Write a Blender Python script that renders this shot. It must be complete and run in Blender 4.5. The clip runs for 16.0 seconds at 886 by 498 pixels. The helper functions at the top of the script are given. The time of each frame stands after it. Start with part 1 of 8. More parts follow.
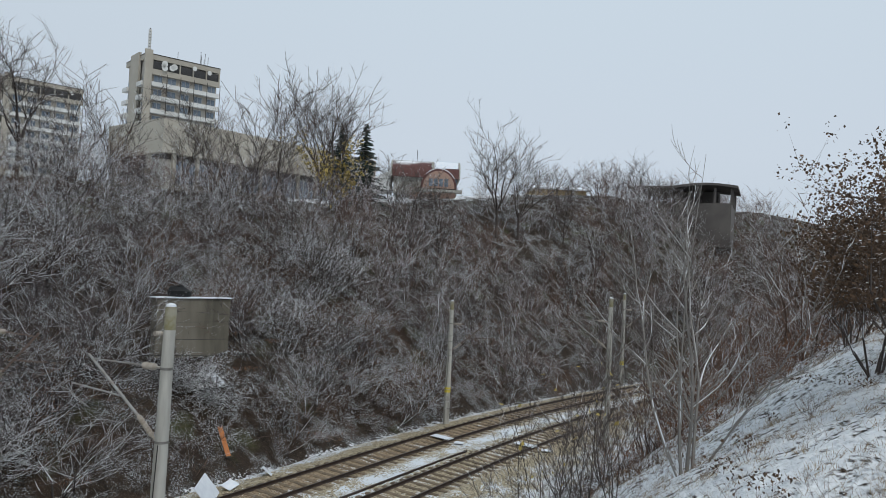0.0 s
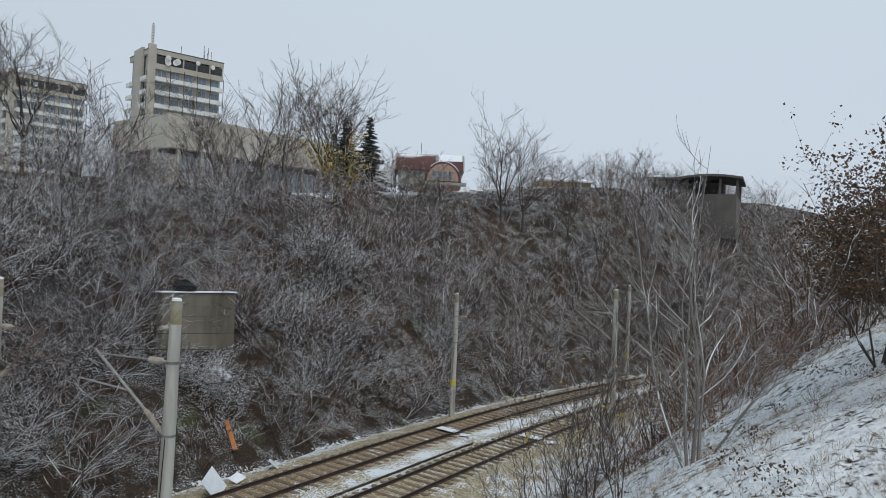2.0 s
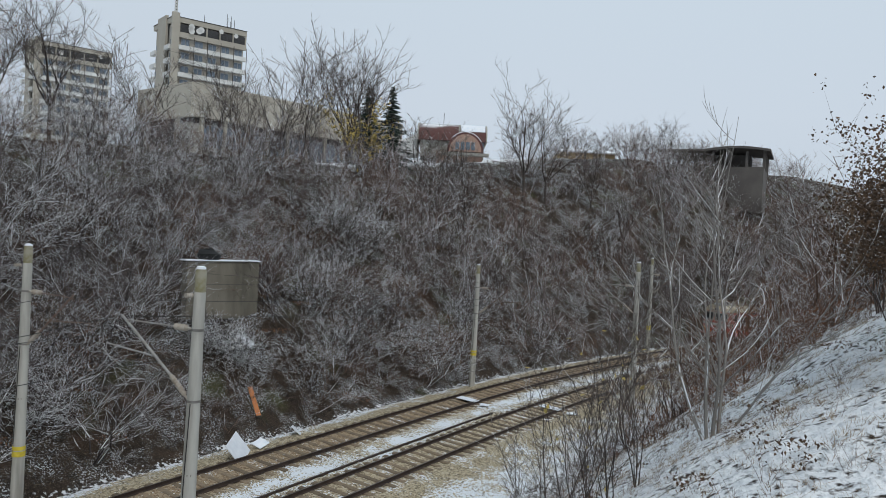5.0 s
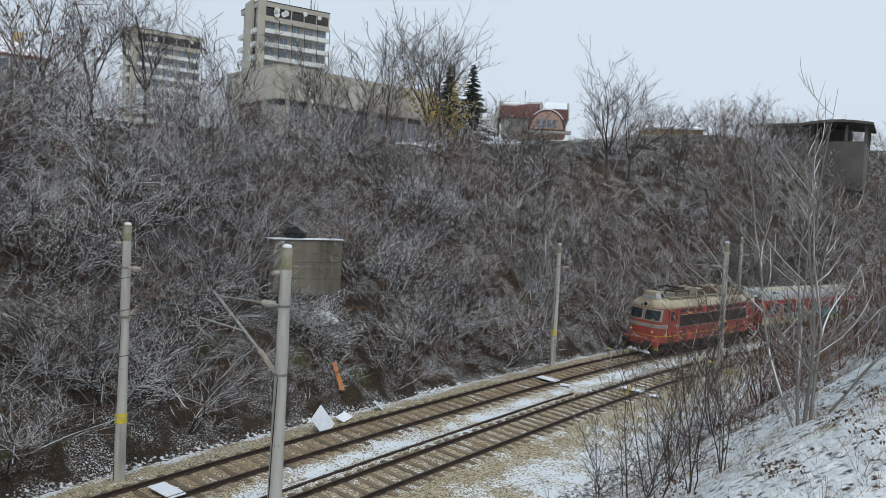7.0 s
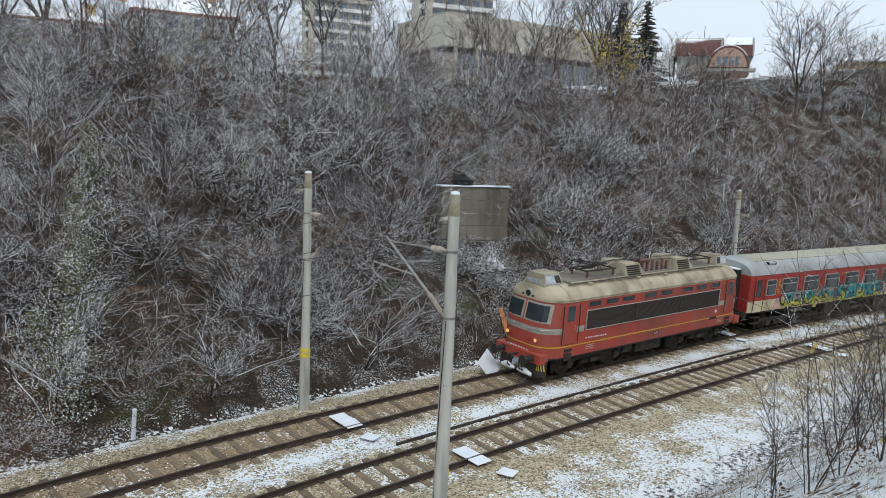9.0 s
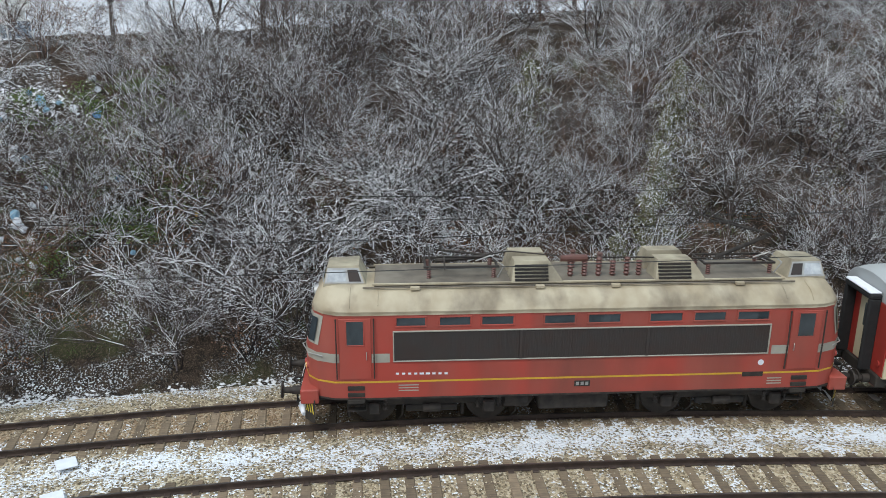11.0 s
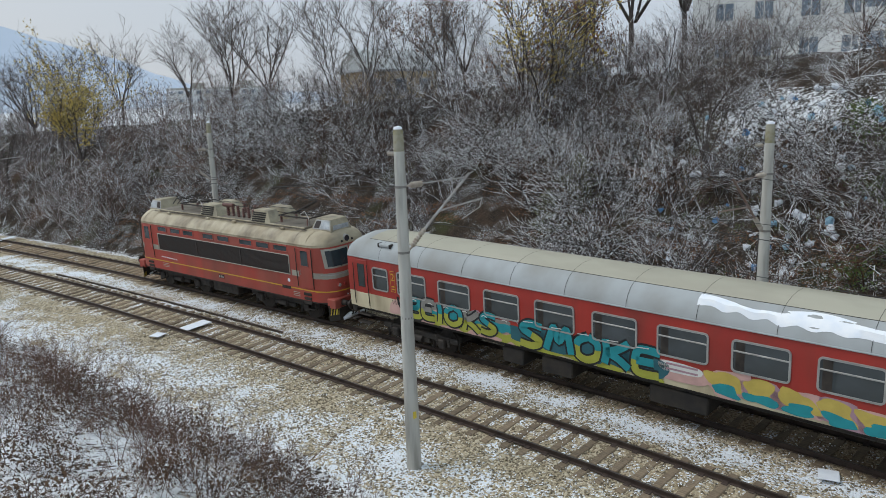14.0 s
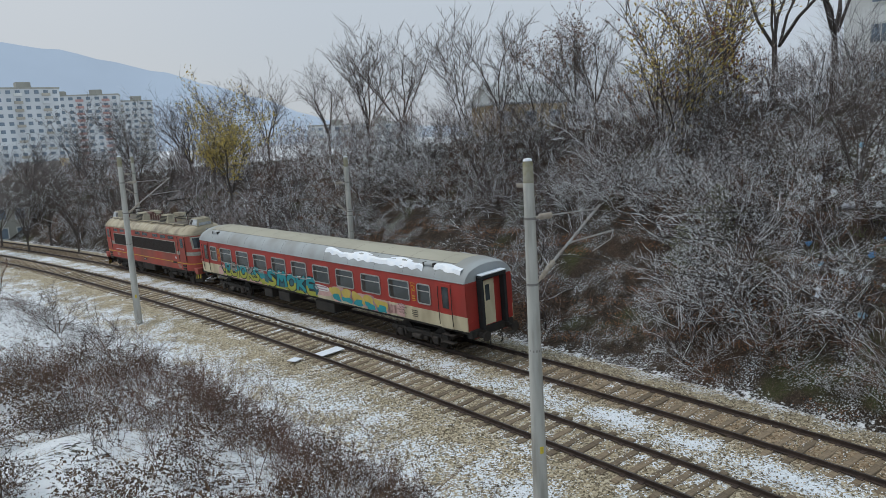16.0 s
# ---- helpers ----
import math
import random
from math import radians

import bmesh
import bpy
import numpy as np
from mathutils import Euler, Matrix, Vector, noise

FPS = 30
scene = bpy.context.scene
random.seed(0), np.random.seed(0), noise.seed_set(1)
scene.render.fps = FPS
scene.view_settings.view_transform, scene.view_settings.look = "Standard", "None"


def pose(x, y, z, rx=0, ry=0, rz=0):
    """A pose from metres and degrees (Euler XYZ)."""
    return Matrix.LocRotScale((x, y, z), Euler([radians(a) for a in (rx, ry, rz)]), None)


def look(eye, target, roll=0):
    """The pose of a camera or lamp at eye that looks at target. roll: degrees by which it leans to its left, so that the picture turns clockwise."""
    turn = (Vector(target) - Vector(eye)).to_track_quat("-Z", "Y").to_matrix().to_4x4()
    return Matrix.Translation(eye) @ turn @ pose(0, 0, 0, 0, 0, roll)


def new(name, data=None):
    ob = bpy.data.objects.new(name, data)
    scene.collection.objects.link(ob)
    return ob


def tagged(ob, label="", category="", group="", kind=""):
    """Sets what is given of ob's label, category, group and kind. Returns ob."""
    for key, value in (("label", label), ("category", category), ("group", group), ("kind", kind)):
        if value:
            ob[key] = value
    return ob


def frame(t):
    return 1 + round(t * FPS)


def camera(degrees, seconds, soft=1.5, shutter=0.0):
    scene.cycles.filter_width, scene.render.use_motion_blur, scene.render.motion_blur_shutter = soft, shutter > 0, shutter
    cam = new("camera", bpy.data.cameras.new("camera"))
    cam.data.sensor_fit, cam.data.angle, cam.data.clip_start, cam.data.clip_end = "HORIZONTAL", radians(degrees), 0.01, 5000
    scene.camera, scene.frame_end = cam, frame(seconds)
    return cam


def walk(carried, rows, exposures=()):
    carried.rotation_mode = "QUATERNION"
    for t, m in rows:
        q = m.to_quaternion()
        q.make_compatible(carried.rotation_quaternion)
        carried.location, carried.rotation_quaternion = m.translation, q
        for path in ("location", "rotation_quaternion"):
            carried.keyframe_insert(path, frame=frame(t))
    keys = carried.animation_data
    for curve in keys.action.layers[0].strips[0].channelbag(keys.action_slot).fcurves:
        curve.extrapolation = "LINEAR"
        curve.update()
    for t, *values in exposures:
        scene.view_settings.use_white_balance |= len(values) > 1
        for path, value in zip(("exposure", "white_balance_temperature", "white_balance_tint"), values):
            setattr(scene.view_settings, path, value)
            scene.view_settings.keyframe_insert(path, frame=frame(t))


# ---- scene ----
# The railway cutting. Plan in track terms: s runs along the line in the train's direction, dd across it
# from the middle of the near track, away from the camera.
cam = camera(61.27, 16.0, soft=0.62)
EYE = 9.70
ROWS = [
    (0.0, 0.01, 1.67, -2.85), (0.5, 0.26, 1.51, -2.68), (1.0, 0.56, 1.47, -2.61), (1.5, 0.58, 1.37, -2.49),
    (2.0, 0.37, 1.11, -2.5), (2.5, -0.02, 0.22, -2.65), (3.0, -0.11, -0.3, -2.82), (5.5, 3.16, -1.44, -3.12),
    (6.0, 4.49, -1.78, -3.22), (6.5, 6.04, -2.33, -3.14), (7.0, 8.19, -3.13, -2.92), (7.5, 10.35, -3.9, -2.85),
    (8.0, 12.52, -5.0, -2.89), (8.5, 15.09, -6.17, -2.69), (9.0, 20.88, -7.75, -2.16), (9.5, 28.36, -9.41, -1.56),
    (10.0, 40.14, -11.19, -0.49), (10.2, 44.13, -11.82, -0.4), (12.3, 95.92, -13.56, 0.73), (12.5, 99.94, -13.48, 1.02),
    (13.0, 108.9, -13.15, 1.75), (13.5, 116.4, -12.54, 1.72), (14.0, 120.62, -11.8, 1.7), (14.5, 123.63, -11.0, 2.24),
    (15.0, 126.4, -10.28, 2.81), (15.5, 128.42, -9.64, 3.02), (16.0, 130.41, -9.0, 2.84),
]
walk(cam, [(t, pose(0, 0, EYE, 90 + pitch, roll, yaw)) for t, yaw, pitch, roll in ROWS],
     exposures=[(0.0, -0.18), (3.0, -0.18), (5.5, -0.15), (7.0, 0.0), (8.5, 0.12), (9.0, 0.22), (9.5, 0.42), (10.0, 0.52), (12.5, 0.44), (13.5, 0.2), (14.5, 0.02), (16.0, -0.05)])

# ---- sky and light: an even winter overcast ----
world = bpy.data.worlds.new("world")
scene.world = world
world.use_nodes = True
wn, wl = world.node_tree.nodes, world.node_tree.links
wn.clear()
sky = wn.new("ShaderNodeTexSky")
sky.sky_type, sky.sun_disc, sky.sun_elevation, sky.sun_rotation = "NISHITA", False, radians(24), radians(200)
coord = wn.new("ShaderNodeTexCoord")
sep = wn.new("ShaderNodeSeparateXYZ")
cloud_ramp = wn.new("ShaderNodeValToRGB")
cloud_ramp.color_ramp.elements[0].color = (0.54, 0.61, 0.70, 1)
cloud_ramp.color_ramp.elements[0].position = 0.0
cloud_ramp.color_ramp.elements[1].color = (0.63, 0.77, 0.86, 1)
cloud_ramp.color_ramp.elements[1].position = 0.75
mid_el = cloud_ramp.color_ramp.elements.new(0.16)
mid_el.color = (0.60, 0.675, 0.765, 1)
# the cloud is thinner and brighter to the north than over the hills in the south
north = wn.new("ShaderNodeVectorMath")
north.operation = "DOT_PRODUCT"
north.inputs[1].default_value = (0.25, 0.97, 0.0)
thin = wn.new("ShaderNodeMapRange")
thin.inputs[1].default_value, thin.inputs[2].default_value, thin.inputs[3].default_value, thin.inputs[4].default_value = -1, 1, 0.78, 1.07
b_sky, b_cloud, b_add, w_out = wn.new("ShaderNodeBackground"), wn.new("ShaderNodeBackground"), wn.new("ShaderNodeAddShader"), wn.new("ShaderNodeOutputWorld")
b_sky.inputs["Strength"].default_value = 0.005
wl.new(coord.outputs["Generated"], sep.inputs[0])
wl.new(sep.outputs["Z"], cloud_ramp.inputs[0])
wl.new(cloud_ramp.outputs[0], b_cloud.inputs["Color"])
wl.new(coord.outputs["Generated"], north.inputs[0])
wl.new(north.outputs["Value"], thin.inputs[0])
wl.new(thin.outputs[0], b_cloud.inputs["Strength"])
wl.new(sky.outputs[0], b_sky.inputs["Color"])
wl.new(b_sky.outputs[0], b_add.inputs[0])
wl.new(b_cloud.outputs[0], b_add.inputs[1])
wl.new(b_add.outputs[0], w_out.inputs[0])
sun = new("sun", bpy.data.lights.new("sun", "SUN"))
sun.data.energy, sun.data.angle, sun.data.color = 1.45, radians(25), (1.0, 0.97, 0.93)
sun.matrix_world = look((20, -40, 60), (0, 0, 0))

# ---- materials ----
MATS = {}


def material(name, color, rough=0.8, metal=0.0, color2=None, scale=4.0, bump=0.0, bump_scale=30.0, snow=None, spec=0.4, detail=6.0, stretch=None, emit=None, random_tint=0.0, dirt=None):
    """Two-scale procedural surface. snow=(normal threshold, patchiness); dirt=(colour, scale, amount)."""
    m = bpy.data.materials.new(name)
    m.use_nodes = True
    nt = m.node_tree
    N, L = nt.nodes, nt.links
    b = N["Principled BSDF"]
    b.inputs["Roughness"].default_value, b.inputs["Metallic"].default_value = rough, metal
    b.inputs["Specular IOR Level"].default_value = spec
    tc = N.new("ShaderNodeNewGeometry") if snow or stretch is None else N.new("ShaderNodeTexCoord")
    texc = N.new("ShaderNodeTexCoord")
    vec = texc.outputs["Object"]
    if stretch:
        mp = N.new("ShaderNodeMapping")
        mp.inputs["Scale"].default_value = stretch
        L.new(vec, mp.inputs[0])
        vec = mp.outputs[0]
    n1 = N.new("ShaderNodeTexNoise")
    n1.inputs["Scale"].default_value, n1.inputs["Detail"].default_value = scale, detail
    L.new(vec, n1.inputs["Vector"])
    mix = N.new("ShaderNodeMixRGB")
    c2 = color2 or tuple(c * 0.7 for c in color)
    mix.inputs[1].default_value, mix.inputs[2].default_value = (*color, 1), (*c2, 1)
    rmp = N.new("ShaderNodeMapRange")
    rmp.inputs[1].default_value, rmp.inputs[2].default_value = 0.35, 0.65
    L.new(n1.outputs["Fac"], rmp.inputs[0])
    L.new(rmp.outputs[0], mix.inputs[0])
    col = mix.outputs[0]
    if dirt:
        n3 = N.new("ShaderNodeTexNoise")
        n3.inputs["Scale"].default_value, n3.inputs["Detail"].default_value = dirt[1], 8
        L.new(vec, n3.inputs["Vector"])
        r3 = N.new("ShaderNodeMapRange")
        r3.inputs[1].default_value, r3.inputs[2].default_value, r3.inputs[4].default_value = 0.45, 0.72, dirt[2]
        L.new(n3.outputs["Fac"], r3.inputs[0])
        mx = N.new("ShaderNodeMixRGB")
        L.new(r3.outputs[0], mx.inputs[0])
        L.new(col, mx.inputs[1])
        mx.inputs[2].default_value = (*dirt[0], 1)
        col = mx.outputs[0]
    if random_tint:
        oi, hs = N.new("ShaderNodeObjectInfo"), N.new("ShaderNodeHueSaturation")
        mr = N.new("ShaderNodeMapRange")
        mr.inputs[3].default_value, mr.inputs[4].default_value = 1 - random_tint, 1 + random_tint
        L.new(oi.outputs["Random"], mr.inputs[0])
        L.new(mr.outputs[0], hs.inputs["Value"])
        L.new(col, hs.inputs["Color"])
        col = hs.outputs[0]
    if snow:
        geo = N.new("ShaderNodeNewGeometry")
        sx = N.new("ShaderNodeSeparateXYZ")
        L.new(geo.outputs["Normal"], sx.inputs[0])
        n2 = N.new("ShaderNodeTexNoise")
        n2.inputs["Scale"].default_value, n2.inputs["Detail"].default_value = snow[2] if len(snow) > 2 else 0.5, 5
        L.new(geo.outputs["Position"], n2.inputs["Vector"])
        ma = N.new("ShaderNodeMath")
        ma.operation = "MULTIPLY_ADD"
        ma.inputs[1].default_value = snow[1]
        L.new(n2.outputs["Fac"], ma.inputs[0])
        L.new(sx.outputs["Z"], ma.inputs[2])
        mr2 = N.new("ShaderNodeMapRange")
        mr2.inputs[1].default_value, mr2.inputs[2].default_value = snow[0] + snow[1] * 0.5 - 0.1, snow[0] + snow[1] * 0.5 + 0.12
        L.new(ma.outputs[0], mr2.inputs[0])
        mxs = N.new("ShaderNodeMixRGB")
        L.new(mr2.outputs[0], mxs.inputs[0])
        L.new(col, mxs.inputs[1])
        mxs.inputs[2].default_value = (0.82, 0.83, 0.855, 1)
        col = mxs.outputs[0]
    L.new(col, b.inputs["Base Color"])
    if bump:
        nb = N.new("ShaderNodeTexNoise")
        nb.inputs["Scale"].default_value, nb.inputs["Detail"].default_value = bump_scale, 5
        L.new(vec, nb.inputs["Vector"])
        bp = N.new("ShaderNodeBump")
        bp.inputs["Strength"].default_value, bp.inputs["Distance"].default_value = bump, 0.02
        L.new(nb.outputs["Fac"], bp.inputs["Height"])
        L.new(bp.outputs[0], b.inputs["Normal"])
    if emit:
        b.inputs["Emission Color"].default_value, b.inputs["Emission Strength"].default_value = (*emit[0], 1), emit[1]
    MATS[name] = m
    return m


SNOWC = (0.82, 0.83, 0.855)
m_snow = material("snow", SNOWC, 0.6, color2=(0.72, 0.76, 0.83), scale=3, bump=0.4, bump_scale=6)
m_rail = material("rail_steel", (0.075, 0.052, 0.042), 0.55, 0.3, (0.045, 0.032, 0.028), 3)
m_railtop = material("rail_head", (0.20, 0.175, 0.16), 0.42, 0.85, (0.12, 0.10, 0.09), 2)
m_sleeper = material("weathered_sleeper", (0.235, 0.175, 0.115), 0.9, 0, (0.14, 0.105, 0.075), 3, 0.5, 40, snow=(1.35, 1.3, 1.6), random_tint=0.3, stretch=(1, 6, 1))
m_concrete = material("pole_concrete", (0.50, 0.485, 0.445), 0.9, 0, (0.40, 0.385, 0.35), 1.5, 0.4, 50, stretch=(3, 3, 0.4), dirt=((0.16, 0.15, 0.13), 1.2, 0.6))
m_moss = material("mossy_pole_top", (0.22, 0.20, 0.11), 0.95, 0, (0.30, 0.28, 0.22), 6, 0.4, 50)
m_wallc = material("stained_concrete", (0.21, 0.19, 0.155), 0.92, 0, (0.135, 0.12, 0.095), 1.3, 0.5, 20, stretch=(1, 1, 0.22), dirt=((0.075, 0.072, 0.055), 1.1, 0.85))
m_rustarm = material("rusty_arm", (0.20, 0.12, 0.09), 0.75, 0.3, (0.27, 0.22, 0.2), 5)
m_arm = material("grey_arm", (0.40, 0.40, 0.40), 0.6, 0.4, (0.28, 0.25, 0.23), 4)
m_ceramic = material("insulator", (0.42, 0.38, 0.33), 0.35, 0, (0.30, 0.25, 0.2), 6)
m_browncer = material("brown_insulator", (0.13, 0.06, 0.05), 0.4, 0, (0.11, 0.045, 0.035), 6)
m_clamp = material("galvanised_clamp", (0.26, 0.25, 0.235), 0.6, 0.5, (0.18, 0.165, 0.15), 6)
m_wire = material("wire", (0.05, 0.05, 0.05), 0.6, 0.5)
m_yellow = material("yellow_paint", (0.70, 0.55, 0.06), 0.7, 0, (0.55, 0.42, 0.05), 8)


def twig_material(name, dark, light, share, patch=1.2, scale=0.2, tint=None, lie=0.12):
    """Bark whose tone differs from shoot to shoot; snow lies along the upper sides of a share of the shoots, thicker in patches."""
    m = bpy.data.materials.new(name)
    m.use_nodes = True
    N, L = m.node_tree.nodes, m.node_tree.links
    b = N["Principled BSDF"]
    b.inputs["Roughness"].default_value, b.inputs["Specular IOR Level"].default_value = 0.9, 0.25
    geo = N.new("ShaderNodeNewGeometry")

    def math_node(op, *ins):
        q = N.new("ShaderNodeMath")
        q.operation = op
        for k, v in enumerate(ins):
            if isinstance(v, (int, float)):
                q.inputs[k].default_value = v
            else:
                L.new(v, q.inputs[k])
        return q.outputs[0]

    def mixed(fac, a, c):
        x = N.new("ShaderNodeMixRGB")
        L.new(fac, x.inputs[0])
        for k, v in ((1, a), (2, c)):
            if isinstance(v, tuple):
                x.inputs[k].default_value = (*v, 1)
            else:
                L.new(v, x.inputs[k])
        return x.outputs[0]

    def noise_of(sc, detail):
        q = N.new("ShaderNodeTexNoise")
        q.inputs["Scale"].default_value, q.inputs["Detail"].default_value = sc, detail
        L.new(geo.outputs["Position"], q.inputs["Vector"])
        return q.outputs["Fac"]

    rnd = geo.outputs["Random Per Island"]
    tone = math_node("FRACT", math_node("MULTIPLY", rnd, 7.37))
    tone = math_node("POWER", tone, 1.7)
    col = mixed(tone, dark, light)
    if tint:
        big = noise_of(0.13, 3)
        mr = N.new("ShaderNodeMapRange")
        mr.inputs[1].default_value, mr.inputs[2].default_value = 0.46, 0.62
        L.new(big, mr.inputs[0])
        col = mixed(mr.outputs[0], col, mixed(tone, tuple(c * 0.4 for c in tint), tint))
    grain = noise_of(18, 4)
    col = mixed(math_node("MULTIPLY", grain, 0.5), col, tuple(c * 0.5 for c in dark))
    sx = N.new("ShaderNodeSeparateXYZ")
    L.new(geo.outputs["Normal"], sx.inputs[0])
    up = math_node("GREATER_THAN", sx.outputs["Z"], lie)
    swing = math_node("MULTIPLY", math_node("SUBTRACT", noise_of(scale, 4), 0.5), patch * 2)
    lies = math_node("GREATER_THAN", math_node("ADD", rnd, swing), 1.0 - share)
    broken = math_node("GREATER_THAN", noise_of(5.5, 3), 0.36)
    fac = math_node("MULTIPLY", math_node("MULTIPLY", up, lies), broken)
    L.new(mixed(fac, col, (0.82, 0.83, 0.855)), b.inputs["Base Color"])
    return m


m_stone = twig_material("ballast_stone", (0.15, 0.118, 0.08), (0.66, 0.56, 0.41), 0.24, 1.1, 0.55, lie=0.25)
m_bark = twig_material("grey_bark", (0.026, 0.021, 0.022), (0.26, 0.222, 0.22), 0.33, 0.9, 0.22)
m_bark2 = twig_material("brown_bark", (0.028, 0.020, 0.017), (0.25, 0.17, 0.138), 0.25, 0.8, 0.25, (0.28, 0.155, 0.10))
m_bark3 = twig_material("frosted_bark", (0.040, 0.034, 0.034), (0.21, 0.178, 0.168), 0.60, 0.8, 0.3)
# far and crest scrub: bark lightened, the paling with distance put into the colour
m_barkfar = twig_material("far_paled_bark", (0.095, 0.080, 0.080), (0.44, 0.365, 0.36), 0.24, 0.7, 0.1, (0.27, 0.165, 0.125))
m_barktree = twig_material("tree_bark", (0.075, 0.062, 0.056), (0.165, 0.138, 0.124), 0.12, 0.7, 0.25)
m_barkpale = twig_material("pale_bark", (0.24, 0.222, 0.205), (0.42, 0.39, 0.36), 0.30, 0.9, 1.6)
m_stalk = material("brown_stalk", (0.17, 0.095, 0.07), 0.95, 0, (0.085, 0.05, 0.04), 1.5)
m_leafb = material("withered_leaf", (0.27, 0.155, 0.10), 0.85, 0, (0.12, 0.072, 0.052), 5, snow=(0.92, 0.9, 0.8))
m_leafd = material("dark_withered_leaf", (0.15, 0.088, 0.05), 0.85, 0, (0.055, 0.038, 0.028), 4, snow=(0.9, 0.9, 0.8))
m_leafg = material("evergreen_leaf", (0.105, 0.115, 0.05), 0.8, 0, (0.19, 0.175, 0.09), 1.5, snow=(0.55, 1.4, 0.9))
m_leafy = material("yellow_leaf", (0.55, 0.40, 0.10), 0.8, 0, (0.38, 0.31, 0.11), 1.5)
m_leafo = material("russet_leaf", (0.26, 0.115, 0.05), 0.85, 0, (0.16, 0.075, 0.04), 1.5)
m_fir = material("fir_needles", (0.022, 0.042, 0.034), 0.85, 0, (0.04, 0.055, 0.045), 3, snow=(0.95, 0.9, 0.6))
m_straw = material("dry_grass", (0.36, 0.27, 0.17), 0.95, 0, (0.20, 0.14, 0.09), 2)
m_grassg = material("grass_green", (0.09, 0.155, 0.04), 0.9, 0, (0.14, 0.18, 0.06), 2)
m_red = material("faded_red_paint", (0.37, 0.056, 0.040), 0.55, 0, (0.31, 0.076, 0.056), 0.9, dirt=((0.15, 0.048, 0.036), 0.8, 0.6), stretch=(1, 1, 0.35))
m_redc = material("coach_red_paint", (0.37, 0.036, 0.026), 0.5, 0, (0.31, 0.033, 0.026), 1.0, dirt=((0.15, 0.04, 0.03), 1.2, 0.5), stretch=(1, 1, 0.3))
m_cream = material("coach_cream_paint", (0.60, 0.53, 0.37), 0.55, 0, (0.50, 0.43, 0.29), 1.2, dirt=((0.22, 0.16, 0.10), 1.5, 0.6), stretch=(1, 1, 0.3))
m_roofb = material("beige_roof_paint", (0.45, 0.39, 0.285), 0.6, 0, (0.34, 0.28, 0.19), 1.6, dirt=((0.115, 0.088, 0.062), 1.3, 0.8), stretch=(1, 0.35, 1))
m_roofdeck = material("sooty_roof_deck", (0.20, 0.175, 0.14), 0.85, 0, (0.13, 0.11, 0.09), 1.2, dirt=((0.07, 0.06, 0.05), 1.5, 0.7))
m_rooftan = material("tan_roof_stain", (0.385, 0.36, 0.29), 0.7, 0, (0.37, 0.35, 0.28), 1.2, dirt=((0.27, 0.25, 0.2), 0.8, 0.6), stretch=(0.4, 1, 1))
m_roofg = material("coach_grey_roof", (0.37, 0.39, 0.40), 0.8, 0.0, (0.31, 0.325, 0.33), 0.6, dirt=((0.25, 0.235, 0.2), 0.6, 0.55), stretch=(1, 0.3, 1))
m_stripe = material("grey_stripe_paint", (0.36, 0.35, 0.30), 0.6, 0, (0.29, 0.27, 0.23), 2)
m_yline = material("yellow_line_paint", (0.62, 0.37, 0.03), 0.55, 0, (0.5, 0.29, 0.04), 3)
m_grille = material("dark_grille", (0.050, 0.036, 0.032), 0.7, 0.1, (0.045, 0.04, 0.038), 2)
m_black = material("black_underframe", (0.022, 0.02, 0.019), 0.75, 0.1, (0.045, 0.037, 0.03), 2, 0.3, 30)
m_gunk = material("greasy_iron", (0.06, 0.05, 0.043), 0.7, 0.3, (0.03, 0.026, 0.024), 4)
m_frame = material("window_frame_grey", (0.42, 0.42, 0.41), 0.45, 0.4, (0.33, 0.32, 0.31), 3)
m_lampbox = material("lamp_box_paint", (0.40, 0.355, 0.26), 0.7, 0, (0.29, 0.25, 0.18), 2, dirt=((0.10, 0.085, 0.065), 1.6, 0.6))
m_lens = material("lamp_glass", (0.55, 0.57, 0.58), 0.12, 0.3, (0.4, 0.42, 0.44), 6)
m_amber = material("lit_headlamp", (0.8, 0.55, 0.2), 0.3, emit=((1.0, 0.62, 0.22), 0.5))
m_orange = material("orange_board", (0.62, 0.22, 0.07), 0.7, 0, (0.5, 0.2, 0.08), 3)
m_white = material("white_sheet", (0.74, 0.77, 0.82), 0.55, 0, (0.66, 0.69, 0.75), 3)
m_blue = material("blue_bag", (0.10, 0.28, 0.55), 0.5)
m_ltblue = material("pale_blue_bag", (0.30, 0.52, 0.68), 0.5)
m_tyre = material("tyre_rubber", (0.018, 0.018, 0.019), 0.8)


def glass(name, tint, rough=0.08):
    m = bpy.data.materials.new(name)
    m.use_nodes = True
    b = m.node_tree.nodes["Principled BSDF"]
    nz = m.node_tree.nodes.new("ShaderNodeTexNoise")
    nz.inputs["Scale"].default_value = 1.7
    mx = m.node_tree.nodes.new("ShaderNodeMixRGB")
    mx.inputs[1].default_value, mx.inputs[2].default_value = (*tint, 1), (*[min(1, c * 2.2 + 0.01) for c in tint], 1)
    m.node_tree.links.new(nz.outputs["Fac"], mx.inputs[0])
    m.node_tree.links.new(mx.outputs[0], b.inputs["Base Color"])
    b.inputs["Roughness"].default_value, b.inputs["Specular IOR Level"].default_value = rough, 0.5
    return m


m_glass = glass("grimy_window_glass", (0.03, 0.036, 0.04))
m_cabglass = glass("cab_glass", (0.014, 0.020, 0.024), 0.05)
# building panes: tint lifted, painting in the sky they would reflect
m_bldglass = glass("sky_toned_building_glass", (0.10, 0.125, 0.155), 0.1)

# ---- mesh tools ----


